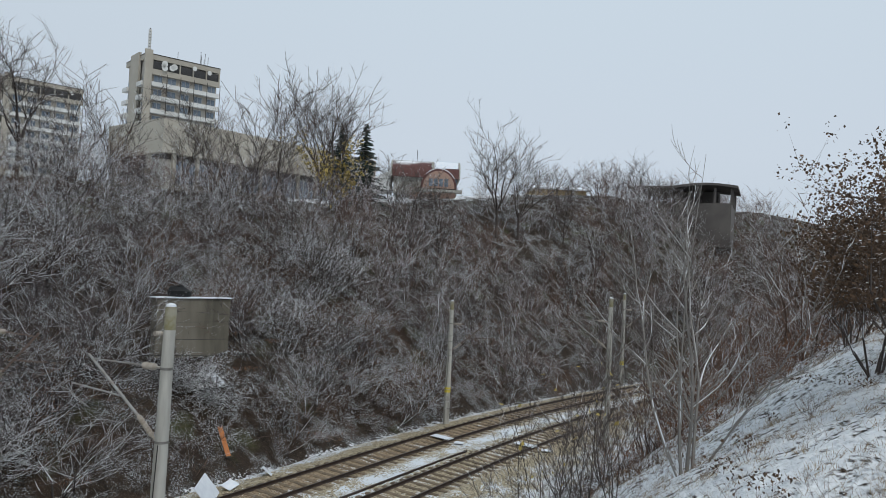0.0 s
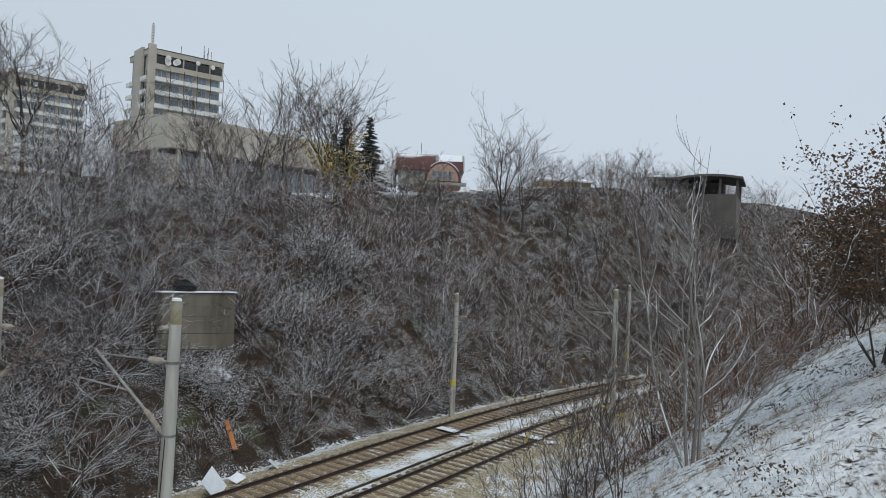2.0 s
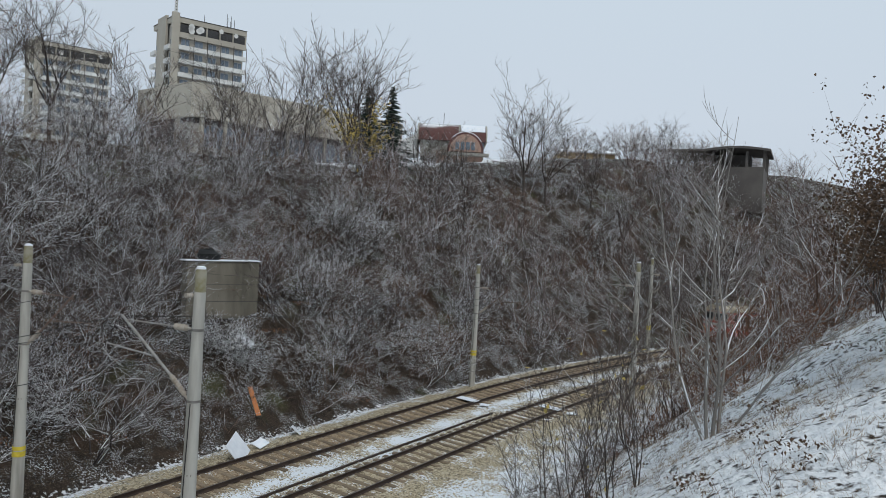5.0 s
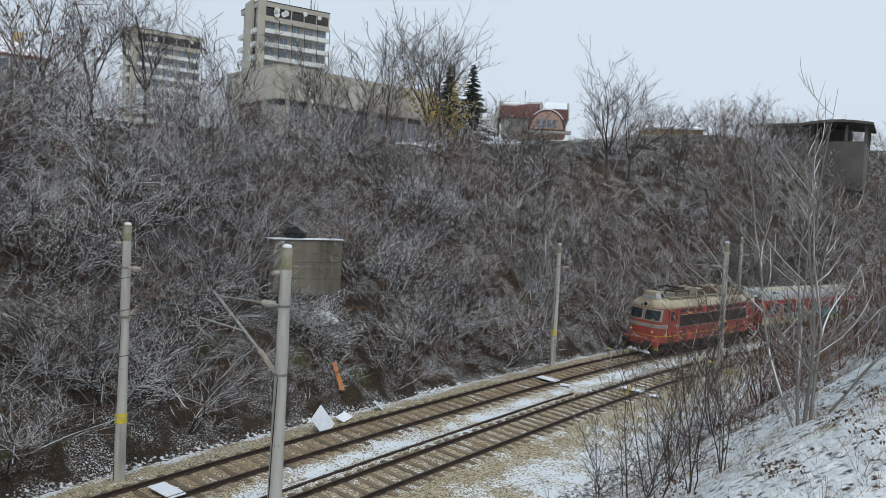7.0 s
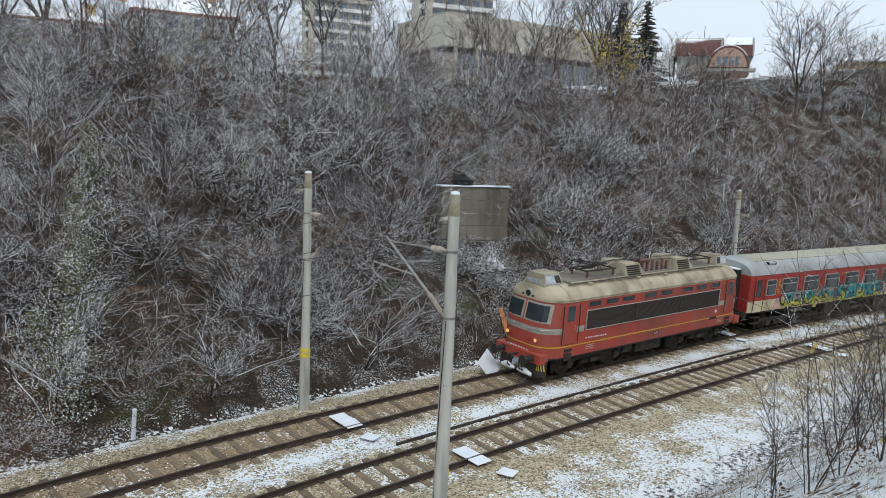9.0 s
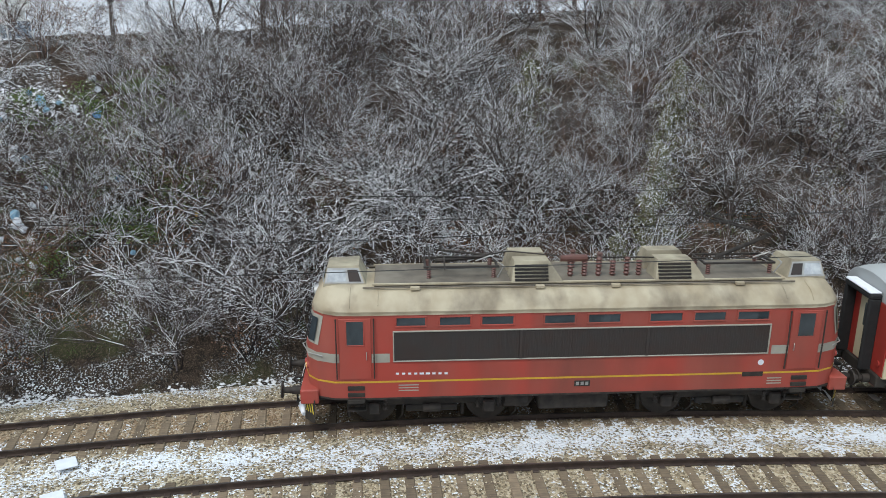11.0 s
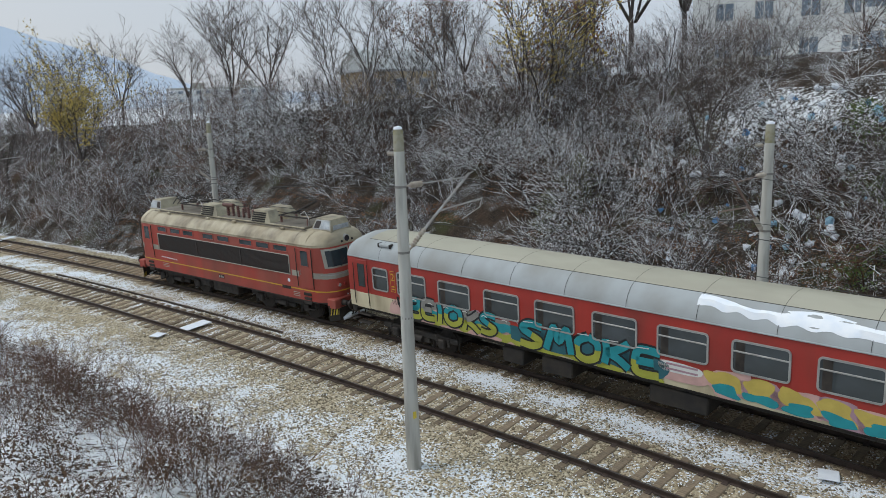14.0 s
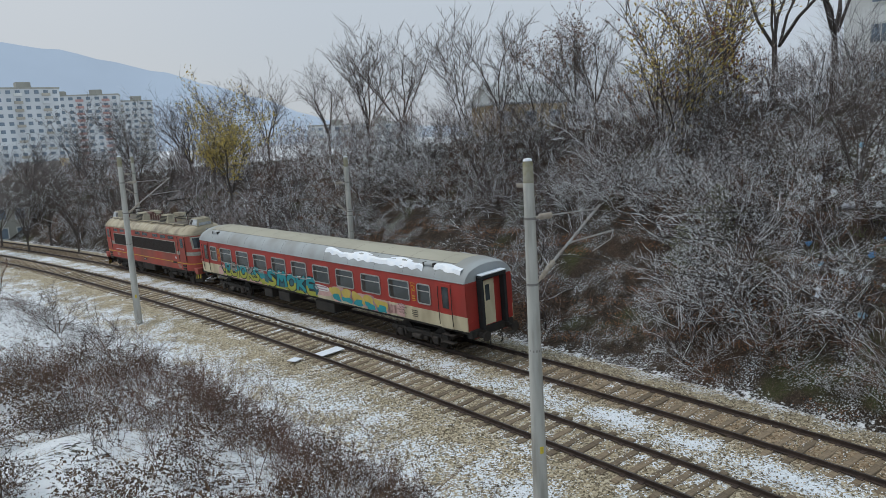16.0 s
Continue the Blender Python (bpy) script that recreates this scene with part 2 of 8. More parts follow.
class Mesh:
    """Collects vertices and faces; made into one mesh object."""

    def __init__(self):
        self.v, self.f = [], []

    def add(self, verts, faces):
        o = len(self.v)
        self.v += [tuple(p) for p in verts]
        self.f += [tuple(i + o for i in q) for q in faces]
        return self

    def box(self, cx, cy, cz, sx, sy, sz, c=0.0, m=None):
        hx, hy, hz = sx / 2, sy / 2, sz / 2
        if c <= 0:
            v = [(x * hx, y * hy, z * hz) for z in (-1, 1) for y in (-1, 1) for x in (-1, 1)]
            f = [(0, 2, 3, 1), (4, 5, 7, 6), (0, 1, 5, 4), (2, 6, 7, 3), (0, 4, 6, 2), (1, 3, 7, 5)]
        else:
            c = min(c, hx * 0.9, hy * 0.9, hz * 0.9)
            v, f, idx = [], [], {}
            for sx_ in (-1, 1):
                for sy_ in (-1, 1):
                    for sz_ in (-1, 1):
                        for a in range(3):
                            p = [sx_ * (hx - c), sy_ * (hy - c), sz_ * (hz - c)]
                            p[a] = (sx_ * hx, sy_ * hy, sz_ * hz)[a]
                            idx[(sx_, sy_, sz_, a)] = len(v)
                            v.append(p)
            for a in range(3):
                b_, c_ = (a + 1) % 3, (a + 2) % 3
                for sg in (-1, 1):
                    q = []
                    for t1, t2 in ((-1, -1), (1, -1), (1, 1), (-1, 1)):
                        k = [0, 0, 0]
                        k[a], k[b_], k[c_] = sg, t1, t2
                        q.append(idx[(*k, a)])
                    f.append(tuple(q) if sg > 0 else tuple(q[::-1]))
                for t1 in (-1, 1):
                    for t2 in (-1, 1):
                        q = []
                        for sg, ax in ((-1, b_), (1, b_), (1, c_), (-1, c_)):
                            k = [0, 0, 0]
                            k[a], k[b_], k[c_] = sg, t1, t2
                            q.append(idx[(*k, ax)])
                        f.append(tuple(q) if t1 * t2 < 0 else tuple(q[::-1]))
            for sx_ in (-1, 1):
                for sy_ in (-1, 1):
                    for sz_ in (-1, 1):
                        q = [idx[(sx_, sy_, sz_, a)] for a in range(3)]
                        f.append(tuple(q) if sx_ * sy_ * sz_ > 0 else tuple(q[::-1]))
        if m is not None:
            v = [m @ Vector(p) for p in v]
        return self.add([(p[0] + cx, p[1] + cy, p[2] + cz) for p in v], f)

    def tube(self, pts, radii, n=8, caps=True):
        pts = [Vector(p) for p in pts]
        if not hasattr(radii, "__len__"):
            radii = [radii] * len(pts)
        rings = []
        for i, p in enumerate(pts):
            d = (pts[min(i + 1, len(pts) - 1)] - pts[max(i - 1, 0)]).normalized()
            a = d.cross(Vector((0, 0, 1)) if abs(d.z) < 0.95 else Vector((1, 0, 0))).normalized()
            b = d.cross(a)
            rings.append([p + (a * math.cos(2 * math.pi * k / n) + b * math.sin(2 * math.pi * k / n)) * radii[i] for k in range(n)])
        v = [q for r in rings for q in r]
        f = []
        for i in range(len(rings) - 1):
            for k in range(n):
                f.append((i * n + k, i * n + (k + 1) % n, (i + 1) * n + (k + 1) % n, (i + 1) * n + k))
        if caps:
            f.append(tuple(range(n))[::-1])
            f.append(tuple(range((len(rings) - 1) * n, len(rings) * n)))
        return self.add(v, f)

    def loft(self, rings, closed=True, caps=True):
        n = len(rings[0])
        v = [q for r in rings for q in r]
        f = []
        for i in range(len(rings) - 1):
            for k in range(n if closed else n - 1):
                f.append((i * n + k, i * n + (k + 1) % n, (i + 1) * n + (k + 1) % n, (i + 1) * n + k))
        if caps and closed:
            f.append(tuple(range(n))[::-1])
            f.append(tuple(range((len(rings) - 1) * n, len(rings) * n)))
        return self.add(v, f)

    def slab(self, outline, axis, lo, hi):
        """A flat outline (pairs) thickened along an axis from lo to hi."""
        def put(p, h):
            return {0: (h, p[0], p[1]), 1: (p[0], h, p[1]), 2: (p[0], p[1], h)}[axis]
        return self.loft([[put(p, lo) for p in outline], [put(p, hi) for p in outline]])

    def data(self, name, mat, smooth=False):
        me = bpy.data.meshes.new(name)
        me.from_pydata(self.v, [], self.f)
        me.materials.append(mat)
        if smooth:
            me.shade_smooth()
            me.set_sharp_from_angle(angle=radians(38))
        return me


def part(name, mb, mat, parent, label="", smooth=False, m=None):
    ob = new(name, mb.data(name, mat, smooth) if isinstance(mb, Mesh) else mb)
    ob.parent = parent
    if m is not None:
        ob.matrix_basis = m
    if label:
        ob["label"] = label
    return ob


def thing(name, label, category, m=None, group="", kind=""):
    e = tagged(new(name), label, category, group, kind)
    e.empty_display_size = 0.2
    if m is not None:
        e.matrix_basis = m
    return e


# ---- the line in plan ----
U, W = np.array([-0.2271, -0.97387]), np.array([-0.97387, 0.2271])
KN = np.arange(-90, 151, 10.0)
KD = np.array([-20.65, -13.56, -7.3, -1.9, 2.59, 6.22, 9.39, 12.33, 14.77, 16.2, 16.48, 16.04, 15.26, 14.26, 13.01,
               11.46, 9.59, 7.37, 4.84, 2.02, -1.04, -4.31, -7.79, -11.45, -15.29]) - 0.104
SP = 4.43
CANT = 0.08


def line_d(s):
    """How far the near track's middle lies from the camera's foot line at s."""
    s = np.asarray(s, float)
    q = np.clip(s, -79.99, 139.99)
    i = np.floor((q + 90) / 10).astype(int)
    t = (q - KN[i]) / 10
    p0, p1, p2, p3 = KD[i - 1], KD[i], KD[i + 1], KD[np.minimum(i + 2, len(KD) - 1)]
    v = 0.5 * (2 * p1 + (p2 - p0) * t + (2 * p0 - 5 * p1 + 4 * p2 - p3) * t * t + (3 * p1 - p0 - 3 * p2 + p3) * t ** 3)
    return v + np.where(s < -79.99, (s + 79.99) * 0.66, 0) + np.where(s > 139.99, (s - 139.99) * -0.375, 0)


def line_slope(s):
    return line_d(np.asarray(s, float) + 0.5) - line_d(np.asarray(s, float) - 0.5)


def plan(s, dd):
    """World x, y of a place at s along and dd across (square to the track)."""
    s, dd = np.asarray(s, float), np.asarray(dd, float)
    sl = line_slope(s)
    q = np.sqrt(1 + sl ** 2)
    s2, d2 = s - dd * sl / q, line_d(s) + dd / q
    return U[0] * s2 + W[0] * d2, U[1] * s2 + W[1] * d2


def to_sd(x, y):
    """Back from world x, y to s and the distance dd across."""
    x, y = np.asarray(x, float), np.asarray(y, float)
    s0, d0 = x * U[0] + y * U[1], x * W[0] + y * W[1]
    s = s0 * 1.0
    for _ in range(8):
        sl = line_slope(s)
        s = s + 0.6 * ((s0 - s) + (d0 - line_d(s)) * sl) / (1 + sl ** 2)
    sl = line_slope(s)
    return s, ((d0 - line_d(s)) - (s0 - s) * sl) / np.sqrt(1 + sl ** 2)


def heading(s):
    """Yaw in degrees of a thing whose x axis runs with the train."""
    t = U + W * float(line_slope(s))
    return math.degrees(math.atan2(t[1], t[0]))


def hill_top(s):
    return np.interp(s, [-300, -140, -90, -60, -20, 0, 20, 40, 70, 110, 200, 400], [24, 24, 21.6, 16.2, 14.2, 12.4, 11.0, 9.6, 7.6, 5.5, 2, -4])


def near_top(s):
    return np.interp(s, [-200, -60, -40, -24, -12, 0, 8, 16, 28, 45, 70, 120, 300], [16, 13.0, 11.3, 9.4, 7.7, 7.0, 5.6, 3.9, 2.3, 1.4, 0.8, 0.0, -4])


def wob(x, y, k):
    return np.sin(x * k + 1.3 * np.sin(y * k * 0.7)) * np.cos(y * k * 1.1 + 0.8 * np.sin(x * k * 0.6))


def soft_min(p, q, k):
    """The lesser of two heights with a rounded shoulder, nought where p is nought."""
    m = -np.log(np.exp(-k * p) + np.exp(-k * q)) / k
    m0 = -np.log(1 + np.exp(-k * q)) / k
    return np.maximum(m - m0 * np.exp(-k * p), 0)


def ground_z(s, dd):
    s, dd = np.asarray(s, float), np.asarray(dd, float)
    base = np.full(np.broadcast(s, dd).shape, -0.42)
    top = np.maximum(hill_top(s), 0.2)
    rise = np.clip(dd - 8.0, 0, None) * (0.86 + 0.5 * np.clip((-s - 70) / 30, 0, 1))
    far = base + soft_min(rise, top, 0.55) + 0.035 * np.clip(dd - 26, 0, 60)
    steep = near_top(s)
    climb = np.clip(-6.2 - dd, 0, None) * 0.80
    near = base + soft_min(climb, np.maximum(steep, 0.2), 0.9) + 0.06 * np.clip(-16 - dd, 0, 40) * np.clip(-s / 25, -0.2, 1)
    z = np.where(dd > 8.0, far, np.where(dd < -6.2, near, base))
    z = z + 2.3 * np.exp(-(((s + 34.3) / 3.6) ** 2 + ((dd - 12.1) / 1.9) ** 2))
    rough = np.clip((np.abs(dd - 1.2) - 7.2) / 3, 0, 1)
    x, y = plan(s, dd)
    z = z + rough * (0.25 * wob(x, y, 0.45) + 0.10 * wob(y, x, 1.7) + 0.05 * wob(x, y, 4.1))
    return z


def at(s, dd, up=0.0):
    x, y = plan(s, dd)
    return float(x), float(y), float(ground_z(s, dd)) + up


def polar(az, r):
    return -math.sin(radians(az)) * r, math.cos(radians(az)) * r


def ground_at(x, y):
    s, dd = to_sd(x, y)
    return float(ground_z(s, dd))

# ---- ground ----
def snow_amount(s, dd, x, y):
    """How much snow lies: thick on the near bank, thin under the scrub."""
    near = np.clip((-dd - 2.0) / 1.2, 0, 1) * (0.49 + 0.085 * np.clip((-dd - 6) / 3, 0, 1))
    far = np.clip((dd - 8.0) / 3.0, 0, 1) * 0.16 + np.clip((dd - 30) / 12, 0, 1) * 0.42
    dump = 0.36 * np.exp(-((s - 12) / 5.5) ** 2 - ((dd - 18.8) / 2.2) ** 2) + 0.34 * np.exp(-((s - 24) / 7) ** 2 - ((dd - 17.0) / 1.6) ** 2)
    toe = 0.45 * np.exp(-((dd - 7.6) / 0.9) ** 2)
    mid = 0.34 * np.clip(1 - np.abs(dd - 1.2) / 7, 0, 1)
    return np.clip(near + far + dump + toe + mid, 0, 1)


def ground_material():
    m = bpy.data.materials.new("winter_ground")
    m.use_nodes = True
    nt = m.node_tree
    N, L = nt.nodes, nt.links
    b = N["Principled BSDF"]
    b.inputs["Roughness"].default_value = 0.95
    b.inputs["Specular IOR Level"].default_value = 0.2
    geo = N.new("ShaderNodeNewGeometry")
    def noise_of(scale, detail=8):
        n = N.new("ShaderNodeTexNoise")
        n.inputs["Scale"].default_value, n.inputs["Detail"].default_value = scale, detail
        L.new(geo.outputs["Position"], n.inputs["Vector"])
        return n.outputs["Fac"]
    def ramp(fac, lo, hi):
        r = N.new("ShaderNodeMapRange")
        r.inputs[1].default_value, r.inputs[2].default_value = lo, hi
        L.new(fac, r.inputs[0])
        return r.outputs[0]
    def mixc(fac, a, b_):
        x = N.new("ShaderNodeMixRGB")
        L.new(fac, x.inputs[0])
        for k, c in ((1, a), (2, b_)):
            if isinstance(c, tuple):
                x.inputs[k].default_value = (*c, 1)
            else:
                L.new(c, x.inputs[k])
        return x.outputs[0]
    soil = mixc(ramp(noise_of(2.2), 0.38, 0.62), (0.020, 0.016, 0.013), (0.045, 0.031, 0.023))
    soil = mixc(ramp(noise_of(0.22), 0.56, 0.70), soil, (0.085, 0.046, 0.029))
    soil = mixc(ramp(noise_of(0.35), 0.58, 0.70), soil, (0.05, 0.058, 0.022))
    soil = mixc(ramp(noise_of(14), 0.55, 0.7), soil, (0.13, 0.10, 0.065))
    soil = mixc(ramp(noise_of(26, 12), 0.54, 0.62), soil, (0.095, 0.070, 0.052))
    soil = mixc(ramp(noise_of(33, 10), 0.42, 0.36), soil, (0.018, 0.015, 0.013))
    flecks = mixc(ramp(noise_of(17, 15), 0.54, 0.60), soil, (0.66, 0.69, 0.73))
    soil = mixc(ramp(noise_of(0.8, 6), 0.44, 0.60), soil, flecks)
    at_ = N.new("ShaderNodeAttribute")
    at_.attribute_name = "snow"
    add = N.new("ShaderNodeMath")
    add.operation = "ADD"
    two = N.new("ShaderNodeMath")
    two.operation = "MULTIPLY_ADD"
    two.inputs[1].default_value = 0.95
    L.new(noise_of(6.5, 13), two.inputs[0])
    tw = N.new("ShaderNodeMath")
    tw.operation = "MULTIPLY"
    tw.inputs[1].default_value = 0.4
    L.new(noise_of(0.9, 4), tw.inputs[0])
    L.new(tw.outputs[0], two.inputs[2])
    L.new(two.outputs[0], add.inputs[0])
    L.new(at_.outputs["Fac"], add.inputs[1])
    fac = ramp(add.outputs[0], 1.10, 1.21)
    col = mixc(fac, soil, mixc(ramp(noise_of(3), 0.4, 0.6), (0.82, 0.83, 0.855), (0.74, 0.755, 0.79)))
    L.new(col, b.inputs["Base Color"])
    bp = N.new("ShaderNodeBump")
    bp.inputs["Strength"].default_value, bp.inputs["Distance"].default_value = 1.0, 0.22
    L.new(noise_of(5, 10), bp.inputs["Height"])
    L.new(bp.outputs[0], b.inputs["Normal"])
    return m


m_ground = ground_material()


def build_ground():
    def axis(lo, hi, fine, step, reach):
        inner = np.arange(lo, hi + 0.01, fine)
        k = step * 1.18 ** np.arange(1, 60)
        out = np.cumsum(k)
        out = out[out < reach]
        return np.concatenate([lo - out[::-1], inner, hi + out])
    ss = axis(-95, 125, 0.7, 0.9, 2600)
    vv = axis(-32, 52, 0.55, 0.7, 2600)
    S, V = np.meshgrid(ss, vv, indexing="ij")
    D = line_d(S) + V
    X, Y = U[0] * S + W[0] * D, U[1] * S + W[1] * D
    s2, dd = to_sd(X, Y)
    Z = ground_z(s2, dd)
    far_r = np.hypot(X, Y)
    Z = np.where(far_r > 260, Z * np.clip(1 - (far_r - 260) / 900, 0, 1) - 8 * np.clip((far_r - 260) / 900, 0, 1), Z)
    a, b_ = S.shape
    idx = np.arange(a * b_).reshape(a, b_)
    quads = np.stack([idx[:-1, :-1], idx[:-1, 1:], idx[1:, 1:], idx[1:, :-1]], -1).reshape(-1, 4)
    me = bpy.data.meshes.new("ground")
    me.from_pydata(np.stack([X, Y, Z], -1).reshape(-1, 3).tolist(), [], quads.tolist())
    me.materials.append(m_ground)
    at_ = me.attributes.new("snow", "FLOAT", "POINT")
    at_.data.foreach_set("value", snow_amount(s2, dd, X, Y).reshape(-1).astype(np.float32))
    me.shade_smooth()
    ob = tagged(new("ground", me), "snow-dusted earth banks of a railway cutting", "ground", kind="structure")
    return ob


build_ground()


def ribbon(name, profile, s0, s1, step, mat, label, kind="structure", offset=0.0, parent=None, smooth=False, close=False):
    """Sweeps a cross profile of (across, height) along the line."""
    rows = np.arange(s0, s1 + step / 2, step)
    mb = Mesh()
    rings = []
    for s in rows:
        ring = []
        for p in profile:
            x, y = plan(s, offset + p[0])
            ring.append((float(x), float(y), p[1]))
        rings.append(ring)
    mb.loft(rings, closed=close, caps=close)
    ob = part(name, mb, mat, parent, smooth=smooth)
    if parent is None:
        tagged(ob, label, name.replace("_", " "), kind=kind)
    elif label:
        ob["label"] = label
    return ob


def bed_material():
    m = bpy.data.materials.new("ballast_gravel")
    m.use_nodes = True
    N, L = m.node_tree.nodes, m.node_tree.links
    b = N["Principled BSDF"]
    b.inputs["Roughness"].default_value = 0.95
    geo = N.new("ShaderNodeNewGeometry")
    vo = N.new("ShaderNodeTexVoronoi")
    vo.inputs["Scale"].default_value = 17
    L.new(geo.outputs["Position"], vo.inputs["Vector"])
    sepc = N.new("ShaderNodeSeparateColor")
    L.new(vo.outputs["Color"], sepc.inputs[0])
    st = N.new("ShaderNodeValToRGB")
    e = st.color_ramp.elements
    e[0].color, e[1].color = (0.12, 0.095, 0.065, 1), (0.60, 0.52, 0.39, 1)
    mid = e.new(0.5)
    mid.color = (0.40, 0.325, 0.21, 1)
    L.new(sepc.outputs[0], st.inputs[0])
    ru = N.new("ShaderNodeAttribute")
    ru.attribute_name = "rust"
    rm = N.new("ShaderNodeMixRGB")
    L.new(ru.outputs["Fac"], rm.inputs[0])
    L.new(st.outputs[0], rm.inputs[1])
    rm.inputs[2].default_value = (0.20, 0.105, 0.05, 1)
    n = N.new("ShaderNodeTexNoise")
    n.inputs["Scale"].default_value, n.inputs["Detail"].default_value = 0.75, 6
    L.new(geo.outputs["Position"], n.inputs["Vector"])
    at_ = N.new("ShaderNodeAttribute")
    at_.attribute_name = "snow"
    # snow lodges on single stones: patches times a per-stone chance
    ad = N.new("ShaderNodeMath")
    ad.operation = "ADD"
    L.new(n.outputs["Fac"], ad.inputs[0])
    L.new(at_.outputs["Fac"], ad.inputs[1])
    gt = N.new("ShaderNodeMath")
    gt.operation = "MULTIPLY_ADD"
    gt.inputs[1].default_value = 0.35
    L.new(sepc.outputs[1], gt.inputs[0])
    L.new(ad.outputs[0], gt.inputs[2])
    r = N.new("ShaderNodeMapRange")
    r.inputs[1].default_value, r.inputs[2].default_value = 0.90, 0.98
    L.new(gt.outputs[0], r.inputs[0])
    mx = N.new("ShaderNodeMixRGB")
    L.new(r.outputs[0], mx.inputs[0])
    L.new(rm.outputs[0], mx.inputs[1])
    mx.inputs[2].default_value = (0.78, 0.81, 0.86, 1)
    L.new(mx.outputs[0], b.inputs["Base Color"])
    bp = N.new("ShaderNodeBump")
    bp.inputs["Strength"].default_value, bp.inputs["Distance"].default_value = 1.0, 0.05
    inv = N.new("ShaderNodeMath")
    inv.operation = "SUBTRACT"
    inv.inputs[0].default_value = 1.0
    L.new(vo.outputs["Distance"], inv.inputs[1])
    L.new(inv.outputs[0], bp.inputs["Height"])
    L.new(bp.outputs[0], b.inputs["Normal"])
    return m


m_bed = bed_material()


def bed_snow(dd):
    """Snow on the ballast by place across: most between the tracks and on the near shoulder, little between the rails."""
    return np.interp(dd, [-7, -4.6, -3.0, -1.9, -1.2, -0.6, 0.6, 1.0, 1.6, 2.5, 3.2, 3.9, 5.0, 5.7, 6.6, 7.4, 8.4],
                     [0.36, 0.31, 0.23, 0.05, 0.12, 0.1, 0.1, 0.12, 0.26, 0.34, 0.16, 0.06, 0.04, 0.02, 0.06, 0.30, 0.36])


def bed_z(dd):
    prof = [(-7.2, -0.62), (-5.6, -0.48), (-4.4, -0.36), (-2.9, -0.34), (-1.75, -0.20), (-0.75, -0.185), (0.75, -0.08), (1.7, -0.12), (2.3, -0.24),
            (2.75, -0.19), (3.7, -0.185), (5.2, -0.08), (6.2, -0.12), (7.4, -0.36), (8.6, -0.62)]
    return np.interp(dd, [p[0] for p in prof], [p[1] for p in prof])


def build_bed():
    ss = np.concatenate([np.arange(-170, -60, 2.0), np.arange(-60, 70, 0.35), np.arange(70, 240, 2.0)])
    dd = np.arange(-7.2, 8.61, 0.2)
    S, D = np.meshgrid(ss, dd, indexing="ij")
    X, Y = plan(S, D)
    Z = bed_z(D) + 0.022 * wob(X, Y, 5.3) + 0.015 * wob(Y, X, 11.0)
    a, b_ = S.shape
    idx = np.arange(a * b_).reshape(a, b_)
    quads = np.stack([idx[:-1, :-1], idx[:-1, 1:], idx[1:, 1:], idx[1:, :-1]], -1).reshape(-1, 4)
    me = bpy.data.meshes.new("ballast")
    me.from_pydata(np.stack([X, Y, Z], -1).reshape(-1, 3).tolist(), [], quads.tolist())
    me.materials.append(m_bed)
    at_ = me.attributes.new("snow", "FLOAT", "POINT")
    at_.data.foreach_set("value", bed_snow(D).reshape(-1).astype(np.float32))
    ar = me.attributes.new("rust", "FLOAT", "POINT")
    ar.data.foreach_set("value", (0.5 * np.exp(-((D - SP) / 1.15) ** 4) + 0.12 * np.exp(-(D / 1.1) ** 4)).reshape(-1).astype(np.float32))
    me.shade_smooth()
    tagged(new("ballast", me), "tan gravel ballast bed patched with snow", "ballast", kind="structure")


build_bed()


def build_stones():
    """Loose stones over the ballast near the camera, one mesh."""
    rng = np.random.default_rng(5)
    n = 62000
    s = np.concatenate([rng.uniform(-12, 32, 44000), rng.uniform(-30, 46, 18000)])
    dd = rng.uniform(-4.6, 7.6, n)
    for off_ in (0.0, SP):
        for r in (-0.7525, 0.7525):
            keep = np.abs(dd - off_ - r) > 0.1
            s, dd = s[keep], dd[keep]
    n = len(s)
    x, y = plan(s, dd)
    z = bed_z(dd) + 0.022 * wob(x, y, 5.3) + 0.015 * wob(y, x, 11.0) + rng.uniform(-0.005, 0.02, n)
    r = rng.uniform(0.018, 0.042, n)
    base = np.array([(1, 0, 0), (-1, 0, 0), (0, 1, 0), (0, -1, 0), (0, 0, 0.75), (0, 0, -0.6)])
    ang = rng.uniform(0, 6.28, n)
    c, sn = np.cos(ang), np.sin(ang)
    P = base[None] * rng.uniform(0.7, 1.3, (n, 6, 1)) * r[:, None, None]
    Q = np.stack([P[..., 0] * c[:, None] - P[..., 1] * sn[:, None] + x[:, None], P[..., 0] * sn[:, None] + P[..., 1] * c[:, None] + y[:, None], P[..., 2] + z[:, None]], -1)
    F = np.array([(0, 2, 4), (2, 1, 4), (1, 3, 4), (3, 0, 4), (2, 0, 5), (1, 2, 5), (3, 1, 5), (0, 3, 5)])
    faces = (F[None] + (np.arange(n) * 6)[:, None, None]).reshape(-1, 3)
    ob = tri_object("ballast_stones", Q.reshape(-1, 3), faces, m_stone)
    tagged(ob, "loose tan ballast stones, some capped with snow", "stones", kind="stuff")


